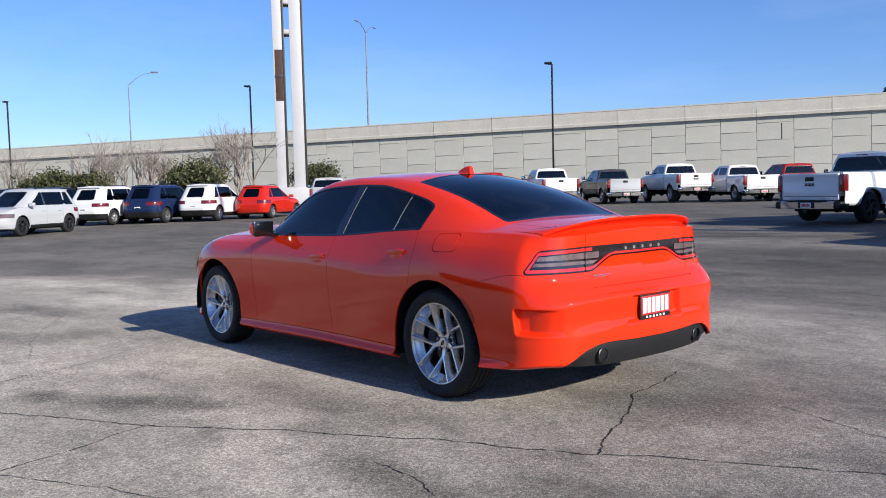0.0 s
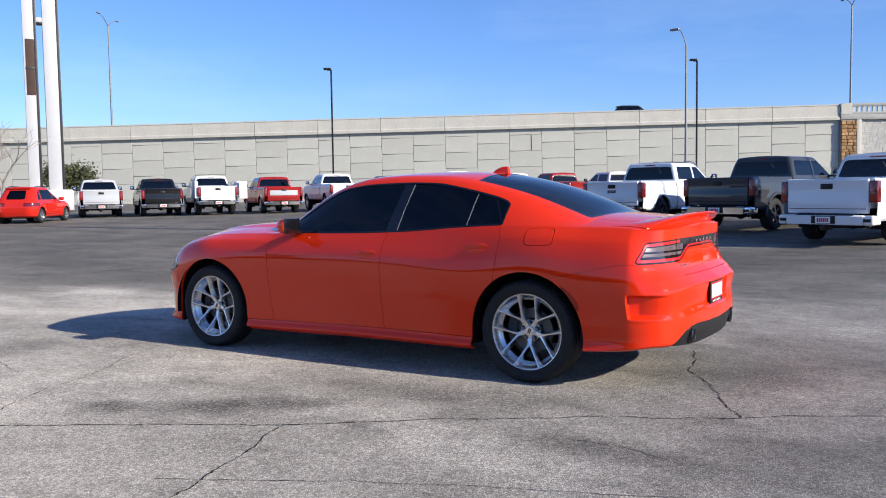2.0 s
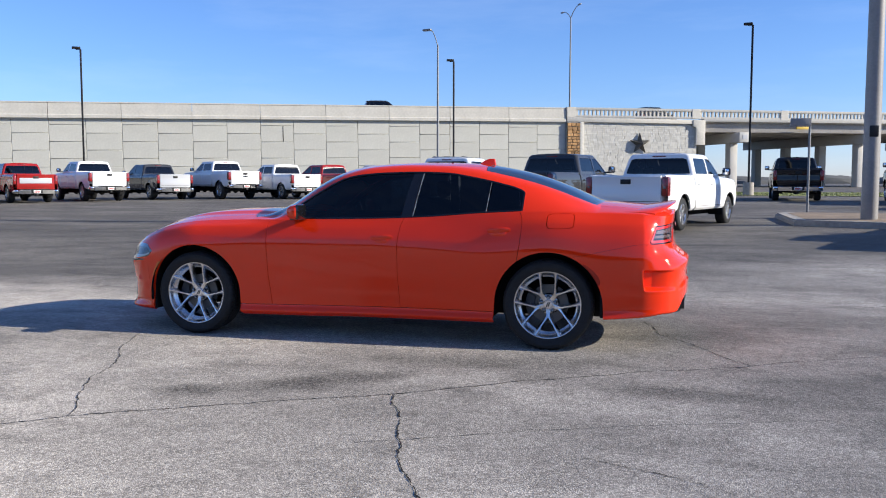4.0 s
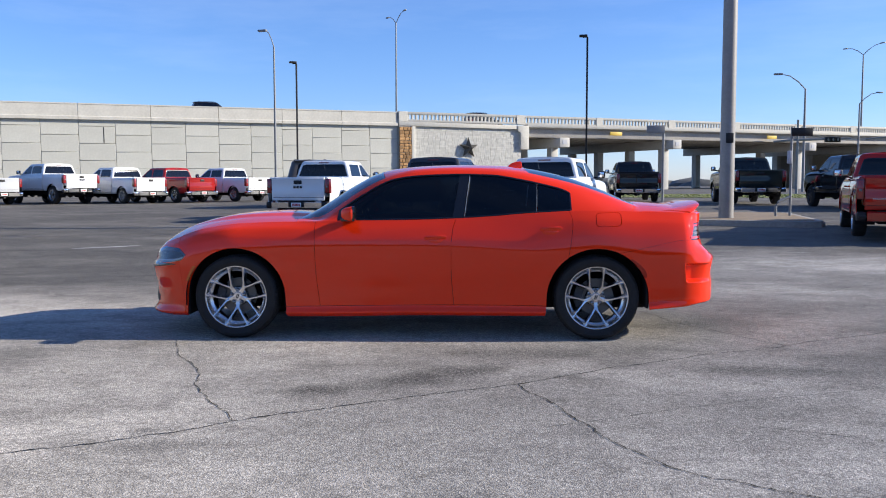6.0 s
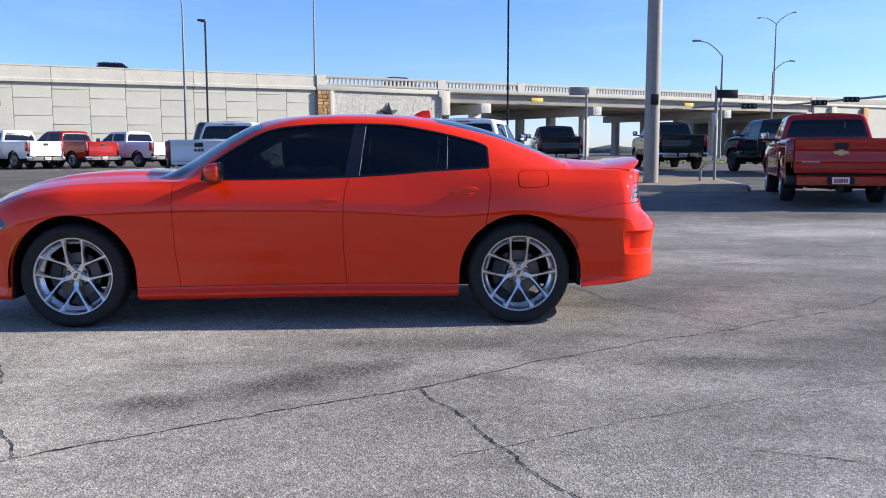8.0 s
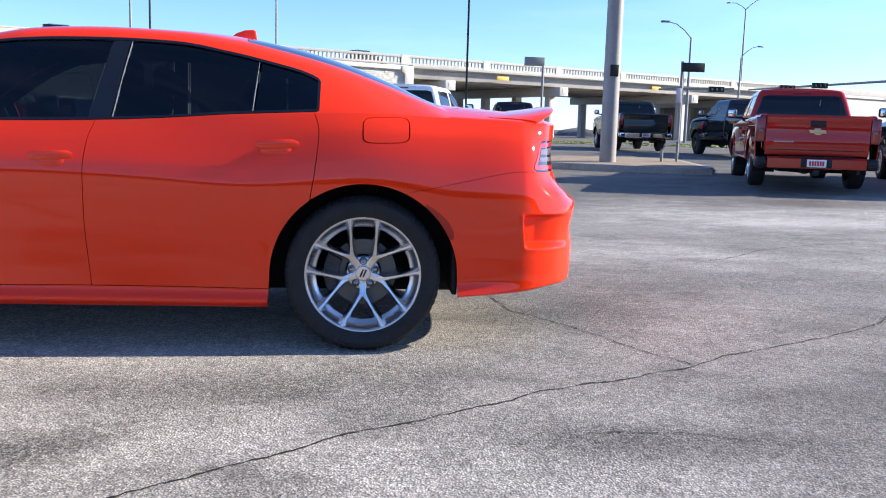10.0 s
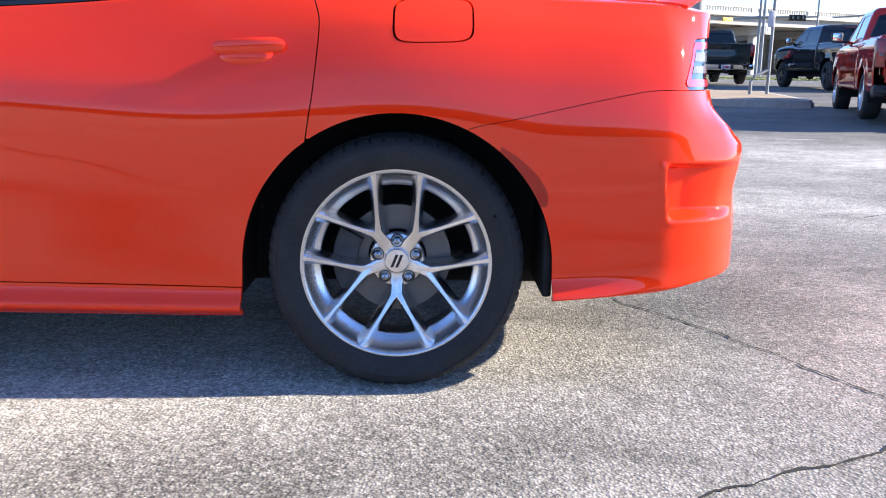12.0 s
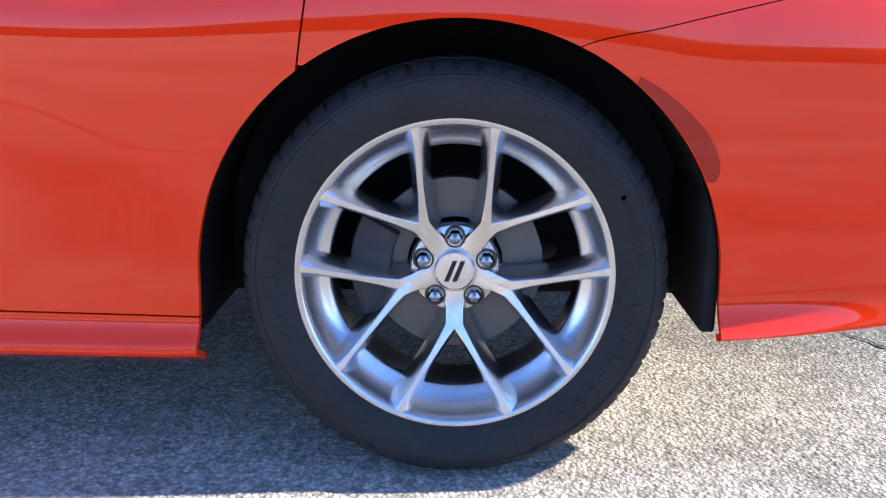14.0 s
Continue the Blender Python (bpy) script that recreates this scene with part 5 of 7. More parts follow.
def build_stone_end():
    """The end of the wall: a brown stone pier, a white stone field with a star, and a corbel."""
    end = thing("wall_stone_end", "white split-stone wall end with a brown stone pier", "wall", WALL_AT, kind="structure")
    rng = random.Random(5)
    part("pier_core", box(bmesh.new(), -0.95, 0.55, -0.30, 0.3, -0.5, 8.72), M_JOINT, end)
    z = 0.3
    while z < 8.6:
        h = rng.uniform(0.28, 0.5)
        x = -0.97
        while x < 0.5:
            w = min(rng.uniform(0.35, 0.7), 0.57 - x)
            if w > 0.1:
                part("stone", box(bmesh.new(), x + .02, x + w - .02, -0.42 - rng.uniform(0, .05), -0.2, z + .02, min(z + h, 8.7) - .02, 0.03, None, 1), M_STONE_B, end)
            x += w
        z += h
    part("white_pilaster", box(bmesh.new(), 0.58, 1.05, -0.45, 0.3, -0.5, 8.72, 0.03), M_COPING, end)
    part("field_core", box(bmesh.new(), 1.05, 15.6, -0.05, 0.3, -0.5, 9.0), M_CONCRETE, end)
    bm = bmesh.new()
    z = 0.4
    while z < 8.6:
        h = rng.uniform(0.14, 0.30)
        x = 1.08
        while x < 15.4:
            w = min(rng.uniform(0.25, 0.85), 15.5 - x)
            box(bm, x + .012, x + w - .012, -0.072 - rng.uniform(0, .035), 0.0, z + .012, min(z + h, 8.68) - .012)
            x += w
        z += h
    tagged(part("stone_courses", bm, M_STONE_W, end), kind="stuff")
    part("end_corbel", slab(bmesh.new(), [(15.3, 6.3), (16.5, 6.3), (16.5, 9.2), (14.9, 9.2), (14.9, 8.5), (15.3, 8.3)], -0.5, 1.2, 0.04), M_COPING, end)
    part("end_band", box(bmesh.new(), -1.0, 16.4, -0.40, 0.4, 8.74, 9.24, 0.03), M_COPING, end)
    # raised five-pointed star
    star = thing("wall_star", "dark bronze five-pointed star on the stone wall", "star", WALL_AT @ Matrix.Translation((8.15, -0.55, 6.35)))
    bm = bmesh.new()
    tip = bm.verts.new((0, -0.45, 0))
    ring = []
    for k in range(10):
        r = 1.35 if k % 2 == 0 else 0.52
        t = radians(90 + 36 * k)
        ring.append(bm.verts.new((r * math.cos(t), 0.35, r * math.sin(t))))
    for k in range(10):
        bm.faces.new((tip, ring[k], ring[(k + 1) % 10]))
    bm.faces.new(ring[::-1])
    bmesh.ops.recalc_face_normals(bm, faces=bm.faces)
    part("star_body", bm, M_STAR, star, "", 5)


build_stone_end()


def build_bridge():
    br = thing("highway_bridge", "concrete highway bridge with pierced railing on round-cornered piers", "bridge", BRIDGE_SLOPE, kind="structure")
    part("deck", box(bmesh.new(), 16.4, 118, 0.2, 27, 8.85, 9.25), M_CONCRETE, br)
    part("fascia", box(bmesh.new(), 16.4, 118, -0.42, 0.25, 8.95, 9.30, 0.03), M_COPING, br)
    part("bridge_rail", box(bmesh.new(), -1.0, 118, -0.35, 0.05, 10.08, 10.38, 0.03), M_COPING, br, "pale concrete railing")
    part("rail_foot", box(bmesh.new(), -1.0, 118, -0.33, 0.03, 9.24, 9.50, 0.02), M_COPING, br)
    post = mesh_of(box(bmesh.new(), -0.12, 0.12, -0.28, -0.02, 9.48, 10.10, 0.02, None, 1), M_COPING, "baluster")
    for k in range(232):
        shared("baluster", post, br, Matrix.Translation((-0.2 + k * 0.51, 0, 0)))
    block = mesh_of(box(bmesh.new(), -0.55, 0.55, -0.38, 0.08, 9.26, 10.40, 0.03, None, 1), M_COPING, "rail_block")
    for x in (-0.4, 15.4, 27.4, 39.4, 51.4, 63.4, 75.4, 87.4):
        shared("rail_block", block, br, Matrix.Translation((x, 0, 0)))
    for k, y in enumerate((0.35, 5.0, 10, 15, 20, 25)):
        part("girder", box(bmesh.new(), 16.5, 118, y, y + 0.9, 7.75, 8.86, 0.05), M_GIRDER, br)
    # piers under bents
    for x in (21.8, 40.2, 66.4, 86.0):
        cap = part("bent_cap", box(bmesh.new(), x - 0.75, x + 0.75, -0.6, 26.5, 6.55, 7.74, 0.06), M_CONCRETE, br)
        for y in (2.2, 9.5, 17.0, 24.0):
            part("pier", box(bmesh.new(), x - 0.55, x + 0.55, y - 0.55, y + 0.55, -0.5, 6.56, 0.14), M_CONCRETE, br)
        part("cap_end_mark", box(bmesh.new(), x - 0.30, x + 0.30, -0.64, -0.6, 6.95, 7.45), M_SIGN_WHITE, br)
    for x in (29.9, 58.0):
        part("height_marker", box(bmesh.new(), x - 0.95, x + 0.95, -0.55, -0.42, 8.15, 8.62, 0.02), M_YELLOW, br, "yellow height marker")
    part("far_abutment", box(bmesh.new(), 88, 118, 25, 27, -0.5, 8.8), M_JOINT, br)
    # far end: solid wall again with a stone pier
    part("far_wall", box(bmesh.new(), 88, 240, -0.1, 2, -0.5, 8.95), M_PANEL, br)
    part("far_barrier", box(bmesh.new(), 88, 240, -0.4, 0.2, 8.9, 10.3, 0.04), M_COPING, br)
    for x in (92.0, 101.0):
        part("far_pier", box(bmesh.new(), x, x + 1.4, -0.6, 0.2, -0.5, 8.8, 0.05), M_STONE_B if x > 100 else M_COPING, br)


build_bridge()


# --- vehicles ---------------------------------------------------------------
def plan_half(xr, xf, w, rr, rf, n=(7, 7, 30, 9, 7)):
    """Half a rounded plan, from the middle of the rear round the side to the middle of the front.
    Rows of x, y and a place: 0 to 1 across the rear, 1 to 2 along the side, 2 to 3 across the front."""
    out = []
    for k in range(n[0]):
        q = k / n[0]
        out.append((xr, (w - rr) * q, q * 0.97))
    for k in range(n[1]):
        t = math.pi / 2 * k / n[1]
        out.append((xr + rr * (1 - math.cos(t)), w - rr + rr * math.sin(t), 0.97 + 0.06 * k / n[1]))
    for k in range(n[2]):
        q = k / n[2]
        out.append((xr + rr + (xf - rf - xr - rr) * q, w, 1.03 + 0.94 * q))
    ry = min(w * 0.92, rf * 1.6)
    for k in range(n[3]):
        t = math.pi / 2 * k / n[3]
        out.append((xf - rf + rf * math.sin(t), w - ry * (1 - math.cos(t)), 1.97 + 0.06 * k / n[3]))
    for k in range(n[4] + 1):
        q = k / n[4]
        out.append((xf, (w - ry) * (1 - q), 2.03 + 0.97 * q))
    return out


def stack(levels, warp=None):
    """A sheet of plans laid one over another. Each level is (z, rear x, front x, half width, rear and front corner radius)."""
    rows = []
    for k, (z, xr, xf, w, rr, rf) in enumerate(levels):
        h = k / (len(levels) - 1)
        row = []
        for x, y, s in plan_half(xr, xf, w, rr, rf):
            p = (x, y, z)
            if warp:
                p = warp(*p)
            row.append((*p, s, h))
        rows.append(row)
    pts = np.array([p for r in rows for p in r], float)
    m = len(rows[0])
    faces = [[a * m + c, a * m + c + 1, (a + 1) * m + c + 1, (a + 1) * m + c] for a in range(len(rows) - 1) for c in range(m - 1)]
    return Sheet(pts, faces), rows


def lid(row, crown, power=2.0, steps=8):
    """Closes a half plan over its middle line with a crowned sheet."""
    rows = []
    for q in np.linspace(0, 1, steps):
        rows.append([(x, y * (1 - q), z + crown(x) * (1 - (1 - q) ** power), s, 1 + q) for x, y, z, s, h in row])
    pts = np.array([p for r in rows for p in r], float)
    m = len(row)
    faces = [[a * m + c, a * m + c + 1, (a + 1) * m + c + 1, (a + 1) * m + c] for a in range(steps - 1) for c in range(m - 1)]
    return Sheet(pts, faces)


def ramp(levels, n):
    """Levels filled in between, n steps to each pair."""
    out = []
    for a, c in zip(levels, levels[1:]):
        for k in range(n):
            out.append(tuple(a[i] + (c[i] - a[i]) * k / n for i in range(6)))
    return out + [levels[-1]]


def round_arch(cx, r, cz):
    return lambda p: np.where(p[:, 2] > cz, np.hypot(p[:, 0] - cx, p[:, 2] - cz), np.abs(p[:, 0] - cx)) - r


def flared(arches, amount):
    """Pushes a side out a little round its wheel openings."""
    def warp(x, y, z):
        for cx, r, cz in arches:
            d = math.hypot(x - cx, max(z - cz, 0.0)) - r
            if y > 0.5:
                y += amount * math.exp(-(d / 0.085) ** 2)
        return x, y, z
    return warp


def sides(sheet, name, mat, parent, offset=0.0, rim=0.02, label="", smooth=40):
    """A half sheet as two parts, one on each side."""
    made = []
    for s in (-1, 1):
        bm = sheet.bm(offset, rim)
        if s > 0:
            bmesh.ops.scale(bm, vec=(1, -1, 1), verts=bm.verts)
            bmesh.ops.reverse_faces(bm, faces=bm.faces)
        made.append(part(name, bm, mat, parent, label, smooth))
    return made


def whole(sheet, name, mat, parent, offset=0.0, rim=0.02, label="", smooth=40):
    return part(name, sheet.bm(offset, rim, mirror=True), mat, parent, label, smooth)


def wheel_house(parent, cx, r, cz, y0, y1):
    """The dark hollow over a wheel."""
    for s in (-1, 1):
        bm = bmesh.new()
        rows = []
        for y, q in ((y1, 1.0), (y0, 1.02), (y0, 0.0)):
            rows.append([bm.verts.new((cx + r * q * math.cos(t), s * y, cz + r * q * math.sin(t))) for t in np.linspace(-0.25, math.pi + 0.25, 22)])
        for p, q in zip(rows, rows[1:]):
            for k in range(21):
                bm.faces.new((p[k], p[k + 1], q[k + 1], q[k]))
        part("wheel_liner", bm, M_LINER, parent)


def road_wheel(parent, x, y, r, w, rim_mat, spokes=6):
    s = 1 if y > 0 else -1
    bm = bmesh.new()
    lathe(bm, [(r * .60, -w * .42), (r * .66, -w * .5), (r * .86, -w * .5), (r * .96, -w * .42), (r, -w * .3), (r, w * .3), (r * .96, w * .42), (r * .86, w * .5), (r * .66, w * .5), (r * .60, w * .42)], 36)
    bmesh.ops.recalc_face_normals(bm, faces=bm.faces)
    wh = part("wheel", bm, M_RUBBER, parent)
    wh.matrix_basis = Matrix.Translation((x, y, r)) @ (pose(0, 0, 0, 0, 0, 180) if s > 0 else Matrix.Identity(4))
    bm = bmesh.new()
    lathe(bm, [(r * .62, -w * .46), (r * .63, -w * .49), (r * .60, -w * .50), (r * .565, -w * .42), (r * .54, 0), (r * .2, 0.02), (0, 0.02)], 30)
    for k in range(spokes):
        t = 2 * math.pi * k / spokes + 0.3
        box(bm, 0, r * .60, -w * .43, -w * .30, -r * .075, r * .075, 0.008, Matrix.Rotation(t, 4, "Y"), 1)
    lathe(bm, [(r * .16, -w * .30), (r * .15, -w * .45), (0, -w * .46)], 16)
    part("rim", bm, rim_mat, wh)


PAINTS = {}


def paint(name, rgb):
    if name not in PAINTS:
        PAINTS[name] = car_paint(name + "_paint", rgb)
    return PAINTS[name]


WHITE, SILVER, BLACKP = paint("white", (0.74, 0.74, 0.74)), paint("silver", (0.45, 0.46, 0.48)), paint("black", (0.012, 0.012, 0.014))
NAVY, GREYP, DEEPRED = paint("navy", (0.012, 0.022, 0.07)), paint("dark_grey", (0.045, 0.047, 0.052)), paint("deep_red", (0.28, 0.016, 0.014))
BRIGHTRED, GREENBLK, PALE = paint("bright_red", (0.50, 0.020, 0.011)), paint("green_black", (0.022, 0.026, 0.022)), paint("pale_silver", (0.44, 0.45, 0.47))
TRUCK_RED = paint("truck_red", (0.36, 0.014, 0.009))
BRONZE = paint("bronze", (0.10, 0.088, 0.078))
M_CARGLASS = tinted_glass("car_glass", (0.05, 0.055, 0.06))
M_BADGE = material("badge_gold", (0.50, 0.40, 0.22), 0.3, 0.6)
M_LENS_GLOW = material("bright_red_lens", (0.26, 0.010, 0.010), 0.2, coat=0.6, vary=0.3, scale=11)
M_CAB_IN = material("cab_interior", (0.03, 0.03, 0.03), 0.8, vary=0.2)


def pickup(x, y, heading, colour, label, lift=0.0, tail=None, band=None, bumper=None, rim=None, scale=0.97, lamp=None, group="parked pickups", cap=False, service=False, z=None, badge=None, flare=None, corners=None):
    """A crew-cab pickup whose tailgate's foot stands at x, y and which points along heading (degrees from +x)."""
    tail = tail or colour
    bumper = bumper or M_CHROME
    rim = rim or M_ALLOY
    hd = radians(heading)
    rear = -1.85 - 1.12
    ox, oy = x - math.cos(hd) * rear * scale, y - math.sin(hd) * rear * scale
    car = thing("pickup_truck", label, "truck", Matrix.Translation((ox, oy, rise(ox, oy) if z is None else z)) @ pose(0, 0, 0, 0, 0, heading) @ Matrix.Scale(scale, 4), group)
    r, up = 0.405 + lift * .35, lift
    wb, ax = 1.85, -1.85
    cz, ar = r + 0.01, r + 0.085
    zs, belt, top = 0.50 + up, 1.31 + up, 1.88 + up
    arches = ((wb, ar, cz), (ax, ar, cz))
    warp = flared(arches, 0.022)

    def side_levels(xr, xf, rr, rf, high):
        return ramp([(zs, xr, xf - .10, .935, rr, rf), (zs + .06, xr, xf - .03, .985, rr, rf), (zs + .30, xr, xf, 1.0, rr, rf), (high - .30, xr, xf - .01, .998, rr, rf), (high - .15, xr, xf - .03, .985, rr, rf),
                     (high - .05, xr, xf - .06, .962, rr, rf), (high - .012, xr, xf - .10, .935, rr, rf), (high, xr, xf - .14, .905, rr, rf)], 3)
    # cab: fender and doors, cut from one skin
    def nose_down(px, py, pz):
        px, py, pz = warp(px, py, pz)
        fall = max(0.0, px - 1.3) / 1.5
        return px, py, pz - (0.11 * fall ** 2) * max(0.0, (pz - zs) / (belt - zs))
    skin, rows = stack(side_levels(-0.945, 2.83, .03, .34, belt), nose_down)
    skin = skin.cut(round_arch(wb, ar, cz))
    sill = lambda p: p[:, 2] - zs - 0.10
    gap = 0.006
    whole(skin.cut(lambda p: np.where(p[:, 3] < 1.0, 1.0 - p[:, 3], -1.0)), "cab_back", colour, car)
    sides(skin.cut(lambda p: p[:, 3] - 0.98).cut(lambda p: p[:, 0] - 1.22 - gap), "front_fender", colour, car)
    doors = []
    for nm, x0, x1 in (("rear_door", -0.90, 0.16), ("front_door", 0.16, 1.22)):
        doors.append(sides(skin.cut(lambda p: p[:, 3] - 0.98).cut(lambda p: p[:, 0] - x0 - gap).cut(lambda p: x1 - gap - p[:, 0]).cut(sill), nm, colour, car))
    sides(skin.cut(lambda p: p[:, 3] - 0.98).cut(lambda p: 1.22 - gap - p[:, 0]).cut(lambda p: zs + 0.10 - gap * 1.5 - p[:, 2]), "rocker", colour, car)
    sides(skin.cut(lambda p: p[:, 3] - 0.98).cut(lambda p: -0.90 - p[:, 0]), "cab_corner", colour, car)
    part("door_gap", box(bmesh.new(), -0.92, 1.25, -0.935, 0.935, zs + .03, belt - .06), M_LINER, car)
    whole(lid(rows[-1], lambda px: 0.05 if px > 1.3 else 0.0).cut(lambda p: p[:, 0] - 1.28), "hood", colour, car)
    part("grille", box(bmesh.new(), 2.66, 2.84, -0.62, 0.62, zs + .18, belt - .26, 0.03), M_PLASTIC, car)
    # greenhouse with its glass let in
    g = [(belt - .01, -0.93, 1.46, .930, .07, .30), (belt + .05, -0.922, 1.39, .920, .07, .30), (belt + .16, -0.905, 1.235, .890, .08, .28), (belt + .36, -0.87, 0.93, .835, .09, .25), (top - .07, -0.83, 0.70, .785, .10, .22),
         (top - .035, -0.815, 0.645, .760, .10, .20), (top - .010, -0.79, 0.600, .725, .10, .20), (top, -0.75, 0.54, .68, .10, .20)]
    shell, rows = stack(ramp(g, 4))
    low, high = belt + .075, top - .115
    dim = lambda p: np.minimum(p[:, 2] - low, high - p[:, 2])
    rear_glass = lambda p: np.minimum(dim(p), (0.955 - p[:, 3]) * .9)
    screen_glass = lambda p: np.minimum(dim(p) + .03, (p[:, 3] - 2.012) * .9)
    door_glass = lambda p: np.minimum(np.minimum(dim(p), np.abs(p[:, 0] - 0.20) - 0.045), np.minimum(p[:, 3] - 1.07, 1.955 - p[:, 3]) * 1.6)
    any_glass = lambda p: np.maximum(np.maximum(rear_glass(p), screen_glass(p)), door_glass(p))
    cab = whole(shell.cut(lambda p: -any_glass(p) - .002).join(lid(rows[-1], lambda px: 0.028)), "cab_roof", colour, car, rim=0.03)
    whole(shell.cut(rear_glass), "rear_window", M_CARGLASS, cab, -0.008, 0.0)
    whole(shell.cut(screen_glass), "windscreen", M_CARGLASS, cab, -0.008, 0.0)
    sides(shell.cut(door_glass), "side_window", M_CARGLASS, cab, -0.008, 0.0)
    whole(shell.cut(rear_glass).cut(lambda p: 0.018 - rear_glass(p)), "window_seal", M_BLACK, cab, -0.003, 0.006)
    # bed: two outer skins with rolled rails, floor, headboard
    f, b = -0.965, rear + 0.06
    skin, rows = stack(side_levels(b, f, .025, .025, belt + .02), warp)
    skin = skin.cut(lambda p: p[:, 3] - 0.985).cut(lambda p: 2.02 - p[:, 3]).cut(round_arch(ax, ar, cz))
    sides(skin, "bed_side", colour, car)
    for s in (-1, 1):
        part("bed_rail", box(bmesh.new(), b + .01, f, min(s * .83, s * .925), max(s * .83, s * .925), belt - .06, belt + .034, 0.018), M_PLASTIC if cap else colour, car)
        part("bed_inner", box(bmesh.new(), b + .01, f, min(s * .80, s * .85), max(s * .80, s * .85), zs + .25, belt, 0.01), colour, car)
        if flare:
            bm = bmesh.new()
            tube(bm, [(ax + (ar + .02) * math.cos(t), s * 1.005, cz + (ar + .02) * math.sin(t)) for t in np.linspace(math.pi + .1, -.1, 22)], 0.045, 8)
            part("arch_flare", bm, flare, car)
    part("bed_floor", box(bmesh.new(), b, f, -0.82, 0.82, zs + .22, zs + .30), M_PLASTIC, car)
    part("bed_front", box(bmesh.new(), f - .05, f, -0.83, 0.83, zs + .2, belt + .02), colour, car)
    for cx in (ax, wb):
        wheel_house(car, cx, ar + .012, cz, .58, .955)
    if cap:
        part("bed_cover", box(bmesh.new(), b - .02, f, -0.93, 0.93, belt + .035, belt + .07, 0.015), M_PLASTIC, car, "black bed cover")
    # tailgate with a pressed panel, a rolled top and a dark handle
    bm = bmesh.new()
    slab(bm, [(b - .045, zs + .15), (b + .02, zs + .15), (b + .02, belt + .02), (b - .055, belt + .025), (b - .078, belt - .01), (b - .066, belt - .07), (b - .060, belt - .32), (b - .070, belt - .36), (b - .062, zs + .22)], -0.835, 0.835, 0.012)
    gate = part("tailgate", bm, tail, car)
    if band:
        part("gate_panel", box(bmesh.new(), b - .082, b - .05, -0.72, 0.72, belt - .40, belt - .14, 0.012), band, gate)
    part("gate_crease", box(bmesh.new(), b - .068, b - .05, -0.80, 0.80, zs + .235, zs + .247, 0.004), M_LINER, gate)
    part("gate_handle", box(bmesh.new(), b - .088, b - .05, -0.125, 0.125, belt - .175, belt - .065, 0.012), M_PLASTIC, gate)
    if badge:
        bm = bmesh.new()
        if badge == "cross":
            slab(bm, [(-.15, -.03), (.12, -.03), (.15, .03), (-.12, .03)], -0.004, 0.004, 0.002)
            slab(bm, [(-.06, -.055), (.04, -.055), (.06, .055), (-.04, .055)], -0.005, 0.005, 0.002)
            bmesh.ops.transform(bm, matrix=pose(b - .078, 0, belt - .25, 0, 0, 90), verts=bm.verts)
            part("gate_badge", bm, M_BADGE, gate)
            bm = bmesh.new()
            for k in range(9):
                box(bm, b - .076, b - .064, 0.38 + k * .036, 0.402 + k * .036, belt - .445, belt - .42, 0.002)
            part("name_bar", bm, M_BRIGHT, gate)
        else:
            for k in (-1, 0, 1):
                box(bm, b - .078, b - .064, -0.04 + k * .10, 0.04 + k * .10, belt - .30, belt - .225, 0.01)
            part("gate_badge", bm, M_LENS_DARK, gate)
    for s in (-1, 1):
        lm = part("tail_lamp", box(bmesh.new(), b - .052, b + .13, min(s * .842, s * 1.003), max(s * .842, s * 1.003), zs + .36, belt - .015, 0.026, None, 3), lamp or M_LENS_TRUCK, car)
        part("lamp_core", box(bmesh.new(), b - .057, b - .03, min(s * .872, s * .965), max(s * .872, s * .965), zs + .40, belt - .06, 0.012), M_LENS_GLOW, lm)
        part("reverse_lens", box(bmesh.new(), b - .062, b - .03, min(s * .885, s * .95), max(s * .885, s * .95), zs + .53, zs + .585, 0.008), M_LENS_CLEAR, lm)
    # bumper with corner steps, plate, hitch, spare wheel and exhaust
    bp = part("rear_bumper", slab(bmesh.new(), [(b - .19, zs - .07), (b - .02, zs - .09), (b + .02, zs + .10), (b - .15, zs + .125), (b - .20, zs + .09)], -0.80, 0.80, 0.025), bumper, car)
    for s in (-1, 1):
        part("bumper_corner", box(bmesh.new(), b - .175, b + .20, min(s * .80, s * .985), max(s * .80, s * .985), zs - .08, zs + .115, 0.045, None, 3), corners or bumper, bp)
        part("corner_step", box(bmesh.new(), b - .19, b - .02, min(s * .80, s * .95), max(s * .80, s * .95), zs - .015, zs + .05, 0.015), M_PLASTIC, bp)
    part("step_pad", box(bmesh.new(), b - .18, b - .03, -0.60, 0.60, zs + .115, zs + .135, 0.006), M_PLASTIC, bp)
    part("plate_recess", box(bmesh.new(), b - .206, b - .18, -0.25, 0.25, zs - .055, zs + .10, 0.01), M_PLASTIC, bp)
    pl = part("licence_plate", box(bmesh.new(), b - .216, b - .204, -0.155, 0.155, zs - .045, zs + .085, 0.004), M_WHITE_PLATE, bp)
    for k in range(6):
        part("plate_bar", box(bmesh.new(), b - .219, b - .216, -0.122 + k * .042, -0.09 + k * .042, zs - .02, zs + .06), M_PLATE_RED, pl)
    part("hitch", box(bmesh.new(), b - .24, b + .1, -0.05, 0.05, zs - .19, zs - .09, 0.01), M_PLASTIC, car)
    part("chassis", box(bmesh.new(), rear + .35, 2.6, -0.55, 0.55, 0.34 + up * .8, zs + .25, 0.02), M_LINER, car)
    bm = bmesh.new()
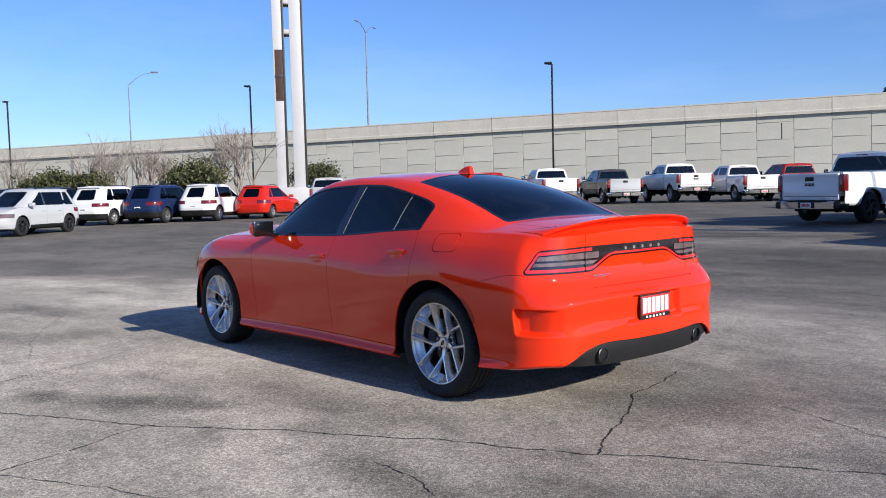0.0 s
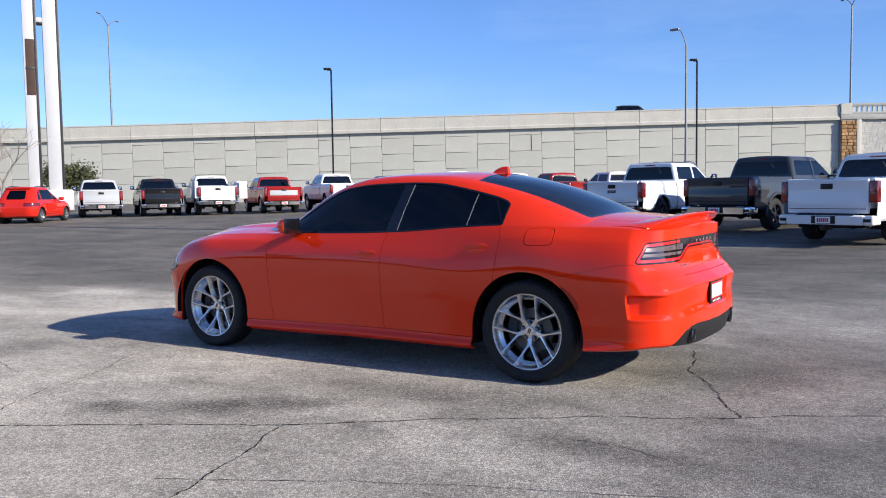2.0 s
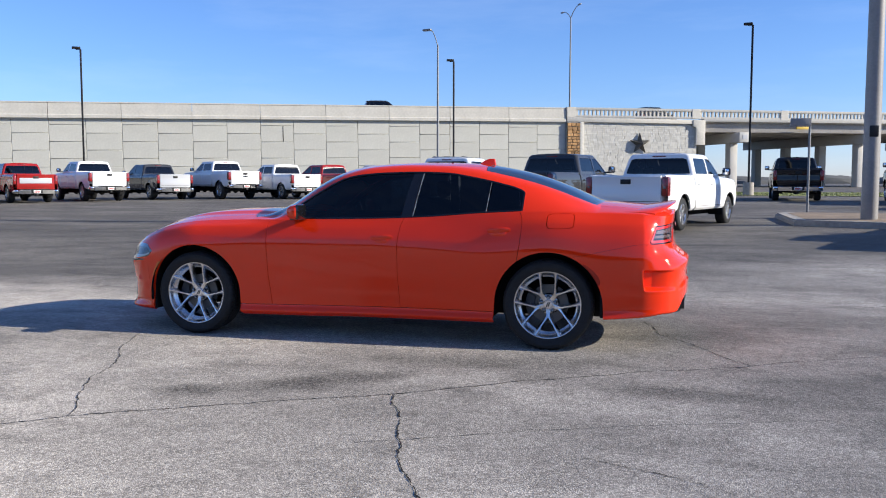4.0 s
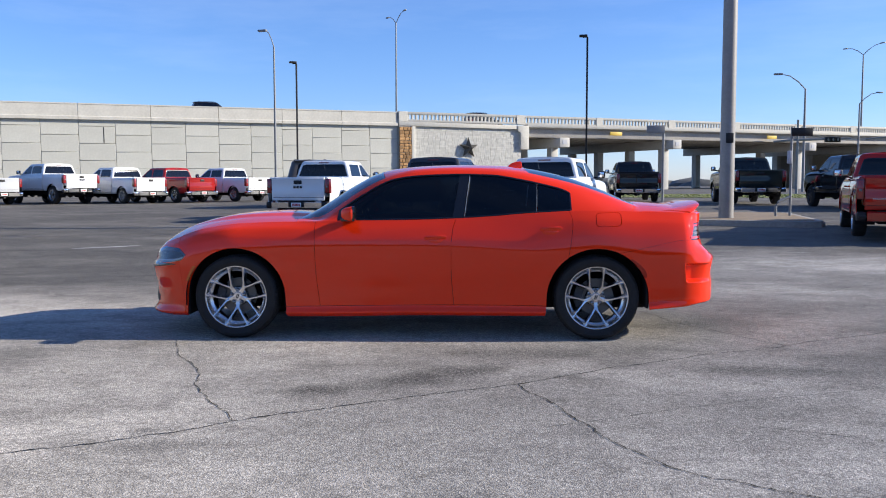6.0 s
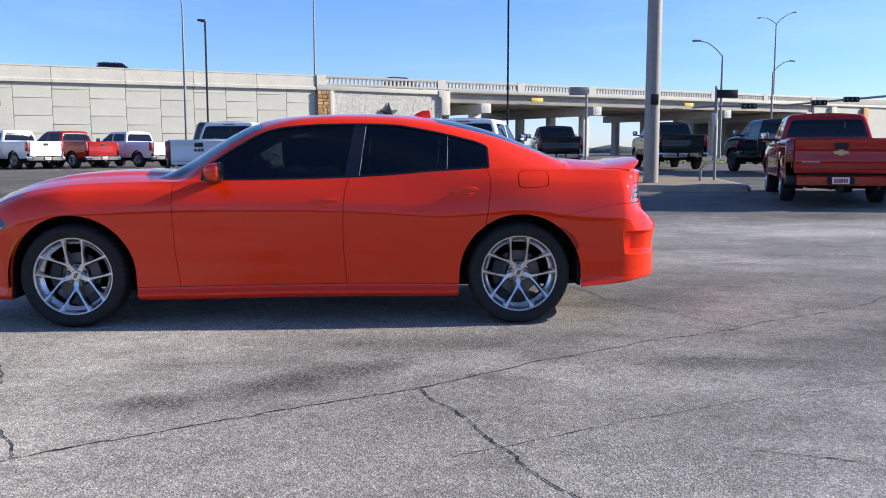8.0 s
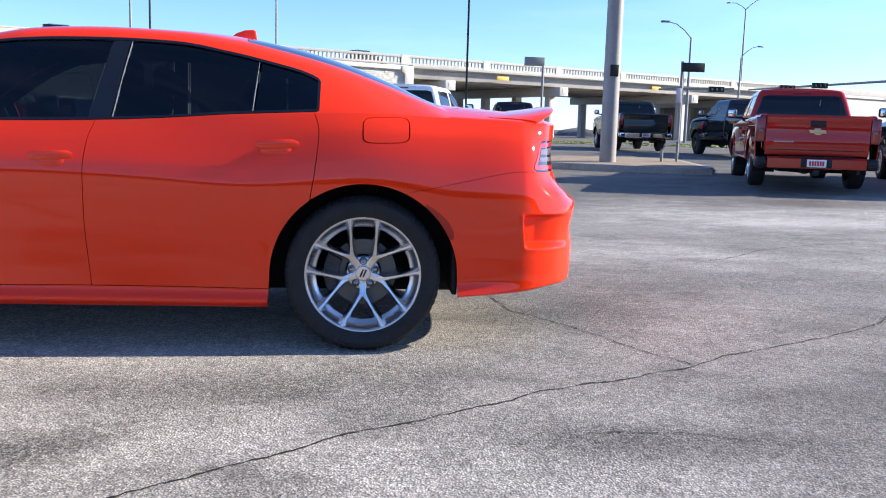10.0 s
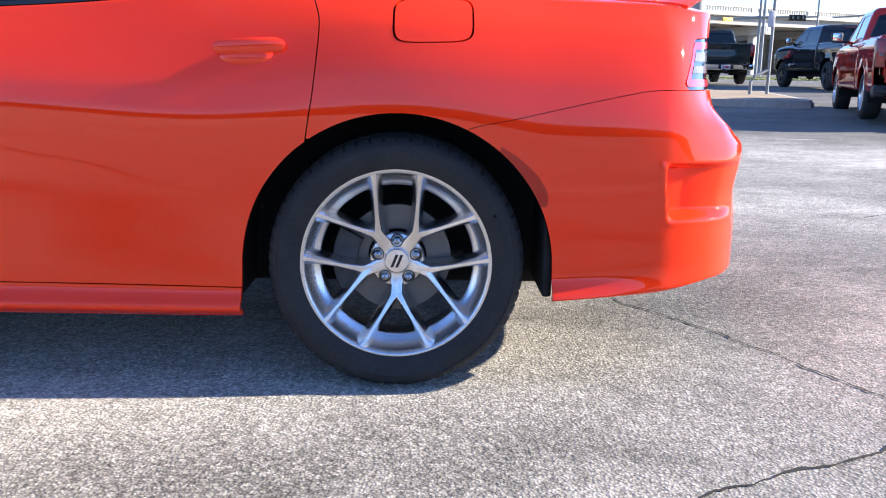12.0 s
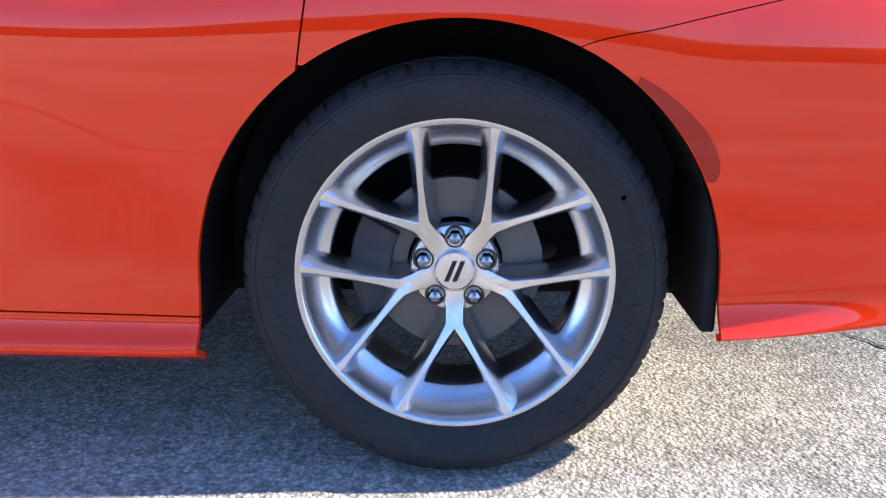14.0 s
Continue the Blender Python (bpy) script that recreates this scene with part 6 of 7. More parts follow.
    lathe(bm, [(0.0, -.1), (0.33, -.1), (0.36, -.05), (0.36, .05), (0.33, .1), (0.0, .1)], 24, pose(rear + .62, 0, zs - .06, 90, 0, 0))
    part("spare_wheel", bm, M_RUBBER, car)
    part("tail_pipe", tube(bmesh.new(), [(rear + .95, -.62, zs - .10), (rear + .40, -.66, zs - .10), (rear + .22, -.74, zs - .13)], 0.038, 10), M_CAST, car)
    for cx in (ax, wb):
        bm = bmesh.new()
        tube(bm, [(cx, -0.8, r), (cx, 0.8, r)], 0.06, 10)
        bmesh.ops.create_icosphere(bm, subdivisions=2, radius=0.15, matrix=Matrix.Translation((cx, 0, r)))
        part("axle", bm, M_CAST, car)
        for s in (-1, 1):
            road_wheel(car, cx, s * 0.845, r, 0.275, rim, 6)
    # mirrors, handles, lamps
    for k, s in enumerate((-1, 1)):
        mir = part("door_mirror", box(bmesh.new(), 1.03, 1.15, min(s * 1.02, s * 1.23), max(s * 1.02, s * 1.23), belt + .04, belt + .24, 0.05, None, 3), M_PLASTIC, doors[1][k])
        part("mirror_arm", box(bmesh.new(), 1.06, 1.13, min(s * .90, s * 1.05), max(s * .90, s * 1.05), belt + .03, belt + .08, 0.012), M_PLASTIC, mir)
        part("mirror_glass", box(bmesh.new(), 1.026, 1.031, min(s * 1.045, s * 1.205), max(s * 1.045, s * 1.205), belt + .065, belt + .215, 0.0015), M_CHROME, mir)
        for q, hx in enumerate((-0.78, 0.27)):
            part("door_handle", box(bmesh.new(), hx, hx + .19, min(s * 0.985, s * 1.018), max(s * 0.985, s * 1.018), belt - .20, belt - .16, 0.012), colour, doors[q][k])
        part("head_lamp", box(bmesh.new(), 2.48, 2.78, min(s * .66, s * .955), max(s * .66, s * .955), belt - .40, belt - .24, 0.05), M_LENS_CLEAR, car)
    part("high_stop_lamp", box(bmesh.new(), -0.845, -0.78, -0.17, 0.17, top - .075, top - .045, 0.006), M_LENS_TRUCK, cab)
    for s in (-1, 1):
        part("cab_seat", box(bmesh.new(), 0.15, 0.32, min(s * .16, s * .66), max(s * .16, s * .66), belt - .5, belt + .30, 0.07), M_CAB_IN, car)
        part("headrest", box(bmesh.new(), -0.62, -0.52, min(s * .25, s * .52), max(s * .25, s * .52), belt - .1, belt + .22, 0.04), M_CAB_IN, car)
    part("dash_top", box(bmesh.new(), 0.95, 1.3, -0.8, 0.8, belt - .2, belt + .03, 0.04), M_CAB_IN, car)
    if service:
        for s in (-1, 1):
            part("tool_box", box(bmesh.new(), rear + .1, -1.0, min(s * .96, s * 1.12), max(s * .96, s * 1.12), zs + .25, belt + .28, 0.02), colour, car)
        part("open_locker_door", box(bmesh.new(), rear - .02, rear + .02, -1.45, -1.05, zs + .2, belt + .25, 0.01), colour, car)
    return car


def wagon(x, y, heading, colour, label, L=4.6, W=1.84, H=1.68, wb=2.7, r=0.34, rim=None, rake=0.42, name="suv", category="car", group="parked cars", z=None, lower=True):
    """A hatchback or utility car whose rear bumper stands at x, y and which points along heading."""
    rim = rim or M_ALLOY
    hd = radians(heading)
    rear = -wb / 2 - (L - wb) * 0.46
    nose = rear + L
    ox, oy = x - math.cos(hd) * rear, y - math.sin(hd) * rear
    car = thing(name, label, category, Matrix.Translation((ox, oy, rise(ox, oy) if z is None else z)) @ pose(0, 0, 0, 0, 0, heading), group)
    zs, belt, w = 0.25, H * 0.60, W / 2
    ar, fx, bx = r + .055, wb / 2, -wb / 2
    arches = ((fx, ar, r + .01), (bx, ar, r + .01))
    push = flared(arches, 0.02)

    def shape(px, py, pz):
        px, py, pz = push(px, py, pz)
        k = max(0.0, (pz - zs) / (belt - zs))
        fall = max(0.0, px - (nose - 1.25)) / 1.25
        lift = 0.05 * max(0.0, (nose - 1.25 - px) / (L - 1.25))
        return px, py, pz + (lift - 0.19 * fall ** 1.8 * (belt / 1.0)) * k
    levels = ramp([(zs, rear + .16, nose - .22, w - .07, .40, .45), (zs + .05, rear + .06, nose - .08, w - .02, .42, .50), (zs + .20, rear + .01, nose - .01, w, .42, .50), (zs + .36, rear, nose, w - .004, .40, .48),
                   (belt - .28, rear + .035, nose - .03, w, .38, .46), (belt - .13, rear + .06, nose - .10, w - .012, .36, .46), (belt - .05, rear + .10, nose - .20, w - .032, .34, .46), (belt, rear + .15, nose - .34, w - .07, .32, .46)], 3)
    skin, rows = stack(levels, shape)
    skin = skin.cut(round_arch(fx, ar, r + .01)).cut(round_arch(bx, ar, r + .01))
    gap, split, front_cut = 0.005, bx + 1.32, fx - .42
    x1 = nose - 1.18
    side = skin.cut(lambda p: p[:, 3] - 1.06).cut(lambda p: p[:, 2] - zs - .13)
    doors = []
    for nm, a, c in (("rear_door", bx + .36, split), ("front_door", split, front_cut)):
        doors.append(sides(side.cut(lambda p: p[:, 0] - a - gap).cut(lambda p: c - gap - p[:, 0]), nm, colour, car))
    sides(skin.cut(lambda p: p[:, 3] - 1.06).cut(lambda p: np.minimum(p[:, 0] - bx - .36, front_cut - p[:, 0])).cut(lambda p: zs + .13 - gap * 1.6 - p[:, 2]), "sill", M_PLASTIC if lower else colour, car)
    whole(skin.cut(lambda p: p[:, 0] - front_cut - gap), "front_body", colour, car)
    whole(skin.cut(lambda p: bx + .36 - gap - p[:, 0]), "rear_body", colour, car)
    part("door_gap", box(bmesh.new(), bx + .2, front_cut + .2, -w + .09, w - .09, zs + .05, belt - .08), M_LINER, car)
    whole(lid(rows[-1], lambda px: 0.05).cut(lambda p: p[:, 0] - x1 + .30), "hood", colour, car)
    b2 = belt + .035
    xr, xf = rear + .14, x1 + .12
    g = [(b2 - .03, xr, xf + .06, w - .055, .30, .42), (b2 + .05, xr + rake * .10, xf - .10, w - .078, .30, .42), (b2 + (H - b2) * .5, xr + rake * .52, xf - .58, w - .145, .28, .36), (H - .085, xr + rake * .90, xf - .93, w - .21, .26, .32),
         (H - .045, xr + rake, xf - 1.00, w - .24, .26, .30), (H - .015, xr + rake + .04, xf - 1.07, w - .285, .26, .30), (H, xr + rake + .10, xf - 1.16, w - .345, .26, .30)]
    shell, rows = stack(ramp(g, 5))
    low, high = b2 + .035, H - .125
    dim = lambda p: np.minimum(p[:, 2] - low, high - p[:, 2])
    rear_glass = lambda p: np.minimum(dim(p) - .02, (0.82 - p[:, 3]))
    screen_glass = lambda p: np.minimum(dim(p) + .03, p[:, 3] - 2.01)
    ends = lambda p: np.minimum(p[:, 3] - 1.05, 1.955 - p[:, 3]) * 1.8
    posts = lambda p: np.minimum(np.abs(p[:, 0] - split) - .035, np.abs(p[:, 0] - bx - .16) - .035)
    door_glass = lambda p: np.minimum(np.minimum(dim(p), ends(p)), posts(p))
    any_glass = lambda p: np.maximum(np.maximum(rear_glass(p), screen_glass(p)), door_glass(p))
    top = whole(shell.cut(lambda p: -any_glass(p) - .002).join(lid(rows[-1], lambda px: 0.02)), "roof", colour, car, rim=0.025)
    whole(shell.cut(rear_glass), "rear_window", M_CARGLASS, top, -0.006, 0.0)
    whole(shell.cut(screen_glass), "windscreen", M_CARGLASS, top, -0.006, 0.0)
    sides(shell.cut(door_glass), "side_window", M_CARGLASS, top, -0.006, 0.0)
    sides(shell.cut(lambda p: np.minimum(np.minimum(dim(p), ends(p)), .034 - np.abs(p[:, 0] - split))), "pillar_cover", M_BLACK, top, 0.001, 0.004)
    part("roof_spoiler", box(bmesh.new(), xr + rake - .12, xr + rake + .2, -w + .34, w - .34, H - .07, H - .02, 0.02, None, 3), colour, top)
    for k, s in enumerate((-1, 1)):
        lamp = skin.cut(lambda p: np.minimum(p[:, 2] - belt + .21, belt - .055 - p[:, 2])).cut(lambda p: np.minimum(p[:, 3] - .76, 1.07 - p[:, 3])).cut(lambda p: bx - p[:, 0])
        bm = lamp.bm(0.004, 0.01)
        head = skin.cut(lambda p: np.minimum(p[:, 2] - belt + .34, belt - .20 - p[:, 2])).cut(lambda p: np.minimum(p[:, 3] - 1.93, 2.25 - p[:, 3]))
        hb = head.bm(0.004, 0.01)
        if s > 0:
            for q in (bm, hb):
                bmesh.ops.scale(q, vec=(1, -1, 1), verts=q.verts)
                bmesh.ops.reverse_faces(q, faces=q.faces)
        part("tail_lamp", bm, M_LENS_TRUCK, car)
        part("head_lamp", hb, M_LENS_CLEAR, car)
        part("door_mirror", box(bmesh.new(), x1 - .40, x1 - .26, min(s * (w - .03), s * (w + .18)), max(s * (w - .03), s * (w + .18)), belt + .03, belt + .17, 0.04, None, 3), colour, doors[1][k])
        part("roof_rail", tube(bmesh.new(), [(xr + rake + .2, s * (w - .32), H - .01), (xr + rake + .36, s * (w - .32), H + .03), (xf - 1.35, s * (w - .32), H + .03), (xf - 1.2, s * (w - .32), H - .01)], 0.014, 8), M_PLASTIC, top)
        for q, hx in enumerate((bx + .48, split + .12)):
            part("door_handle", box(bmesh.new(), hx, hx + .17, min(s * (w - .02), s * (w + .016)), max(s * (w - .02), s * (w + .016)), belt - .15, belt - .12, 0.01), colour, doors[q][k])
    band = skin.cut(lambda p: zs + .26 - p[:, 2]).cut(lambda p: np.minimum(1.04 - p[:, 3], bx - p[:, 0]))
    whole(band, "bumper_cladding", M_PLASTIC if lower else colour, car, 0.006, 0.012)
    pl = part("licence_plate", box(bmesh.new(), rear + .012, rear + .07, -0.155, 0.155, belt - .40, belt - .275, 0.004), M_WHITE_PLATE, car)
    part("plate_bar", box(bmesh.new(), rear + .008, rear + .013, -0.11, 0.11, belt - .36, belt - .315), M_PLASTIC, pl)
    part("grille", box(bmesh.new(), nose - .16, nose + .004, -w * .52, w * .52, zs + .20, belt - .34, 0.03), M_PLASTIC, car)
    part("chassis", box(bmesh.new(), rear + .3, nose - .35, -w * .62, w * .62, 0.2, zs + .25, 0.02), M_LINER, car)
    for s in (-1, 1):
        for sx in (bx + .55, split + .15):
            part("seat", box(bmesh.new(), sx, sx + .16, min(s * .14, s * (w - .28)), max(s * .14, s * (w - .28)), belt - .35, belt + .26, 0.06), M_CAB_IN, car)
    for cx in (bx, fx):
        wheel_house(car, cx, ar + .01, r + .01, w - .38, w - .04)
        for s in (-1, 1):
            road_wheel(car, cx, s * (w - .105), r, 0.22, rim, 5)
    return car


# the long row along the wall, tails to the lot
ROW_H = 146
pickup(-31.76, 20.36, ROW_H, PALE, "silver crew-cab pickup parked tail-out in a row")
pickup(-29.52, 22.13, ROW_H, BLACKP, "black crew-cab pickup parked tail-out in a row", bumper=M_CHROME, cap=True)
pickup(-27.48, 23.78, ROW_H, WHITE, "white service pickup with open tool lockers", lift=0.1, service=True)
pickup(-25.42, 26.18, ROW_H, DEEPRED, "dark red pickup with a silver tailgate band", band=SILVER)
pickup(-23.54, 28.97, ROW_H, WHITE, "white heavy-duty pickup parked tail-out", lift=0.12)
pickup(-21.94, 32.15, ROW_H, GREYP, "dark grey pickup with a silver tailgate", tail=SILVER)
pickup(-18.93, 33.95, ROW_H, WHITE, "white lifted pickup parked tail-out", lift=0.18, badge="bars")
pickup(-15.86, 34.95, ROW_H, WHITE, "white crew-cab pickup with black mirrors")
pickup(-13.80, 36.67, ROW_H, DEEPRED, "dark red crew-cab pickup parked tail-out")
pickup(-11.25, 38.65, ROW_H, WHITE, "white crew-cab pickup at the row's end")
# the nearer row
pickup(-4.65, 16.77, 78.7, WHITE, "white crew-cab pickup with a chrome rear bumper", badge="bars", corners=M_PLASTIC, group="nearer pickups", rim=M_ALLOY_DARK, lift=-.05)
pickup(-1.38, 15.30, 72.5, GREYP, "dark grey lifted pickup with black wheels", rim=M_ALLOY_DARK, flare=GREYP, group="nearer pickups", lift=.0)
pickup(1.54, 12.17, 70.4, WHITE, "white crew-cab pickup with a painted rear bumper", bumper=WHITE, group="nearer pickups", lift=-.04)
pickup(8.98, 9.12, 71.0, TRUCK_RED, "bright red crew-cab pickup with a painted bumper", bumper=TRUCK_RED, corners=M_PLASTIC, badge="cross", group="nearer pickups", rim=M_ALLOY, lift=-.05)
pickup(11.84, 8.39, 70.0, BLACKP, "black crew-cab pickup beside a red one", group="nearer pickups")
# beyond the island
pickup(7.68, 30.59, 85.7, BLACKP, "black pickup with a covered bed", cap=True, group="pickups by the grass")
pickup(11.74, 26.66, 85.7, GREENBLK, "dark green pickup with chrome bumper", group="pickups by the grass", lift=.08)
pickup(14.02, 20.88, 87.7, BLACKP, "black crew-cab pickup near the kerbed island", group="pickups by the grass", rim=M_ALLOY_DARK, lift=.05)
wagon(-6.3, 26.49, 93.6, BRONZE, "dark bronze utility car with roof rails", L=4.7, H=1.92)
# cars by the shrubs
wagon(-30.02, 14.84, 123.6, BRIGHTRED, "bright red small hatchback parked by shrubs", L=4.05, W=1.72, H=1.52, wb=2.52, r=.31, name="hatchback", lower=False)
wagon(-30.54, 12.36, 123.7, WHITE, "white small utility car with dark cladding", L=4.25, W=1.77, H=1.66, wb=2.55)
wagon(-31.80, 10.35, 123.8, NAVY, "navy blue utility car parked by shrubs", L=4.65, W=1.84, H=1.68)
wagon(-32.87, 8.38, 123.8, WHITE, "white utility car parked by shrubs", L=4.65, W=1.84, H=1.70)
wagon(-29.75, 6.55, 308.3, SILVER, "silver utility car with black wheels", L=4.65, W=1.84, H=1.66, rim=M_ALLOY_DARK)
wagon(-38.97, 5.44, 123.8, BLACKP, "black utility car behind a silver one", L=4.7, H=1.7)
wagon(-40.38, 8.36, 123.8, BLACKP, "black utility car in the second row", L=4.7, H=1.75)
# traffic standing on the highway
wagon(*(WALL_AT @ Vector((-24, 2.4, 0))).xy, WALL_TURN, BLACKP, "black utility car on the raised highway", L=4.8, H=1.9, z=(WALL_AT @ Vector((-24, 6, 8.75))).z, group="highway traffic")
wagon(*(WALL_AT @ Vector((9, 2.4, 0))).xy, WALL_TURN, BLACKP, "dark utility car on the raised highway bridge", L=4.8, H=1.9, z=(WALL_AT @ Vector((9, 6, 8.75))).z, group="highway traffic")
part("highway_deck", box(bmesh.new(), -260, 118, 0.6, 28, 8.6, 9.14), M_CONCRETE).matrix_basis = WALL_AT
tagged(bpy.data.objects["highway_deck"], "concrete highway deck on top of the wall", "road", kind="structure")


# --- poles and signs --------------------------------------------------------
def lot_lamp(x, y, top, aim):
    """A slim dark lot lamp with one flat head."""
    z0 = rise(x, y)
    lp = thing("lot_lamp", "slim dark bronze lot lamp with a flat head", "street lamp", Matrix.Translation((x, y, z0)) @ pose(0, 0, 0, 0, 0, aim), "lot lamps")
    h = top - z0
    part("pole", box(bmesh.new(), -.052, .052, -.052, .052, 0.6, h - .1, 0.01), M_POLE_DARK, lp)
    part("foot", lathe(bmesh.new(), [(0.28, -.1), (0.28, .7), (0.0, .7)], 20, pose(0, 0, 0, 90, 0, 0)), M_KERB, lp)
    part("arm", box(bmesh.new(), 0, 0.25, -.03, .03, h - .14, h - .07), M_POLE_DARK, lp)
    part("head", box(bmesh.new(), 0.0, 0.45, -.15, .15, h - .10, h + .02, 0.03), M_POLE_DARK, lp)


for lx, ly, top, aim in ((-74.4, 16.45, 9.7, 200), (-54.2, 28.4, 9.6, 215), (-29.6, 35.2, 8.8, 215), (-11.1, 47.9, 9.18, 205), (6.68, 41.2, 9.6, 170), (16.26, 18.7, 11.0, 90)):
    lot_lamp(lx, ly, top, aim)


def road_lamp(x, y, z0, top, aims, reach=2.2, rad=0.11):
    """A galvanised highway lamp with curved arms."""
    lp = thing("highway_lamp", "tall galvanised highway lamp with curved arms", "street lamp", Matrix.Translation((x, y, z0)), "highway lamps")
    h = top - z0
    part("pole", tube(bmesh.new(), [(0, 0, 0), (0, 0, h * .5), (0, 0, h - 1.3)], [rad * 1.2, rad, rad * .7], 12), M_POLE_GREY, lp)
    for a in aims:
        t = radians(a)
        c, s = math.cos(t), math.sin(t)
        arm = part("arm", tube(bmesh.new(), [(0, 0, h - 1.35), (c * reach * .3, s * reach * .3, h - .7), (c * reach * .65, s * reach * .65, h - .2), (c * reach, s * reach, h - .03)], [rad * .5, rad * .45, rad * .4, rad * .35], 8), M_POLE_GREY, lp)
        bm = bmesh.new()
        box(bm, reach - .1, reach + .65, -.16, .16, h - .10, h + .06, 0.05)
        bmesh.ops.transform(bm, matrix=Matrix.Rotation(t, 4, "Z"), verts=bm.verts)
        part("head", bm, M_POLE_GREY, arm)


def on_wall(a, back, z):
    return WALL_AT @ Vector((a, back, z))


# tall double-armed lamps in the highway's median
for x, y, foot, top in ((-11.4, 121.0, 8.0, 26.3), (-104.0, 76.0, 8.0, 27.0), (58.4, 125.8, 8.0, 21.9)):
    road_lamp(x, y, foot, top, (WALL_TURN + 90, WALL_TURN - 90), 2.9, 0.13)
# single-armed lamps along the frontage road
road_lamp(-89.1, 32.7, 0.5, 14.9, (50,), 2.6, 0.07)
road_lamp(-15.4, 60.2, 0.5, 13.4, (165,), 0.7, 0.09)
road_lamp(28.9, 68.7, 0.6, 10.8, (175,), 2.0, 0.11)
road_lamp(44.5, 94.2, 0.6, 11.8, (10,), 2.2, 0.11)


def big_pole():
    z0 = rise(7.24, 15.51)
    p = thing("steel_mast", "thick grey painted steel mast on a kerbed island", "pole", Matrix.Translation((7.24, 15.51, z0)))
    part("shaft", tube(bmesh.new(), [(0, 0, 0), (0, 0, 5), (0, 0, 11), (0, 0, 19)], [0.195, 0.185, 0.165, 0.14], 28), M_POLE_PAINT, p)
    part("foot_plate", box(bmesh.new(), -.32, .32, -.32, .32, -.02, .05, 0.01), M_POLE_PAINT, p)
    part("hand_hole", box(bmesh.new(), -.10, .10, -.20, -.17, 2.15, 2.42, 0.01), M_PLASTIC, p)


big_pole()


def pylon():
    """A twin-legged sign pylon, white faced with dark edges and a rusty panel."""
    m = Matrix.Translation((-45.0, 26.3, 0.44)) @ pose(0, 0, 0, 0, 0, 58.5) @ Matrix.Scale(0.91, 4)
    s = thing("sign_pylon", "tall white twin-legged sign pylon with a rusty panel", "sign", m)
    for x0, x1 in ((-1.10, -0.26), (0.12, 1.12)):
        part("leg", box(bmesh.new(), x0, x1 - .17, -.42, .42, 0.0, 15.7, 0.02), M_SIGN_WHITE, s)
        part("leg_edge", box(bmesh.new(), x1 - .17, x1, -.44, .44, 0.0, 15.7, 0.02), M_SIGN_EDGE, s)
    rust = part("rust_panel", box(bmesh.new(), -0.98, -0.44, -.45, -.40, 7.7, 11.4, 0.02), M_SIGN_RUST, s, "rusty open sign panel")
    part("panel_bar", box(bmesh.new(), -1.0, -0.42, -.47, -.45, 9.4, 9.55, 0.01), M_SIGN_EDGE, rust)
    for z in (12.55, 14.7):
        tie = part("tie", box(bmesh.new(), -0.30, 0.16, -.38, .38, z, z + .32, 0.04), M_SIGN_WHITE, s)
        part("tie_edge", box(bmesh.new(), -0.29, 0.15, -.40, .40, z - .10, z, 0.01), M_SIGN_EDGE, tie)
    cab = part("sign_cabinet", box(bmesh.new(), -2.1, 1.9, -.62, .62, 15.7, 20.5, 0.05), M_SIGN_EDGE, s, "dark sign cabinet")
    face = part("sign_face", box(bmesh.new(), -1.95, 1.75, -.66, -.61, 15.9, 20.3, 0.01), M_SIGN_NAVY, cab)
    for k in range(4):
        part("letter_bar", box(bmesh.new(), -1.5 + k * .8, -0.95 + k * .8, -.68, -.655, 16.15, 17.0, 0.01), M_WHITE_PLATE, face)
    part("foot_box", box(bmesh.new(), -1.6, 1.6, -.8, .8, 0.0, 1.4, 0.05), M_SIGN_WHITE, s)


pylon()


# --- island, grass and far ground -------------------------------------------
def build_island():
    isl = thing("kerb_island", "raised concrete-kerbed island with bare ground", "island", kind="structure")
    pts = [(5.5, 15.3), (8.62, 13.62), (9.05, 13.6), (9.26, 13.93), (9.75, 17.75), (9.47, 18.15), (5.82, 18.77), (5.42, 18.4)]
    bm = bmesh.new()
    low = [bm.verts.new((x, y, rise(x, y) - .05)) for x, y in pts]
    top = [bm.verts.new((x, y, rise(x, y) + .15)) for x, y in pts]
    for i in range(len(pts)):
        j = (i + 1) % len(pts)
        bm.faces.new((low[i], low[j], top[j], top[i]))
    bm.faces.new(top)
    bmesh.ops.recalc_face_normals(bm, faces=bm.faces)
    bmesh.ops.bevel(bm, geom=[e for e in bm.edges if e.verts[0] in top and e.verts[1] in top], offset=0.04, segments=2, affect="EDGES")
    part("kerb", bm, M_KERB, isl)
    mx, my = sum(p[0] for p in pts) / len(pts), sum(p[1] for p in pts) / len(pts)
    bm = bmesh.new()
    bm.faces.new([bm.verts.new((mx + (x - mx) * .88, my + (y - my) * .9, rise(x, y) + .157)) for x, y in pts])
    part("bare_soil", bm, M_SOIL, isl, "brown bare soil")


build_island()


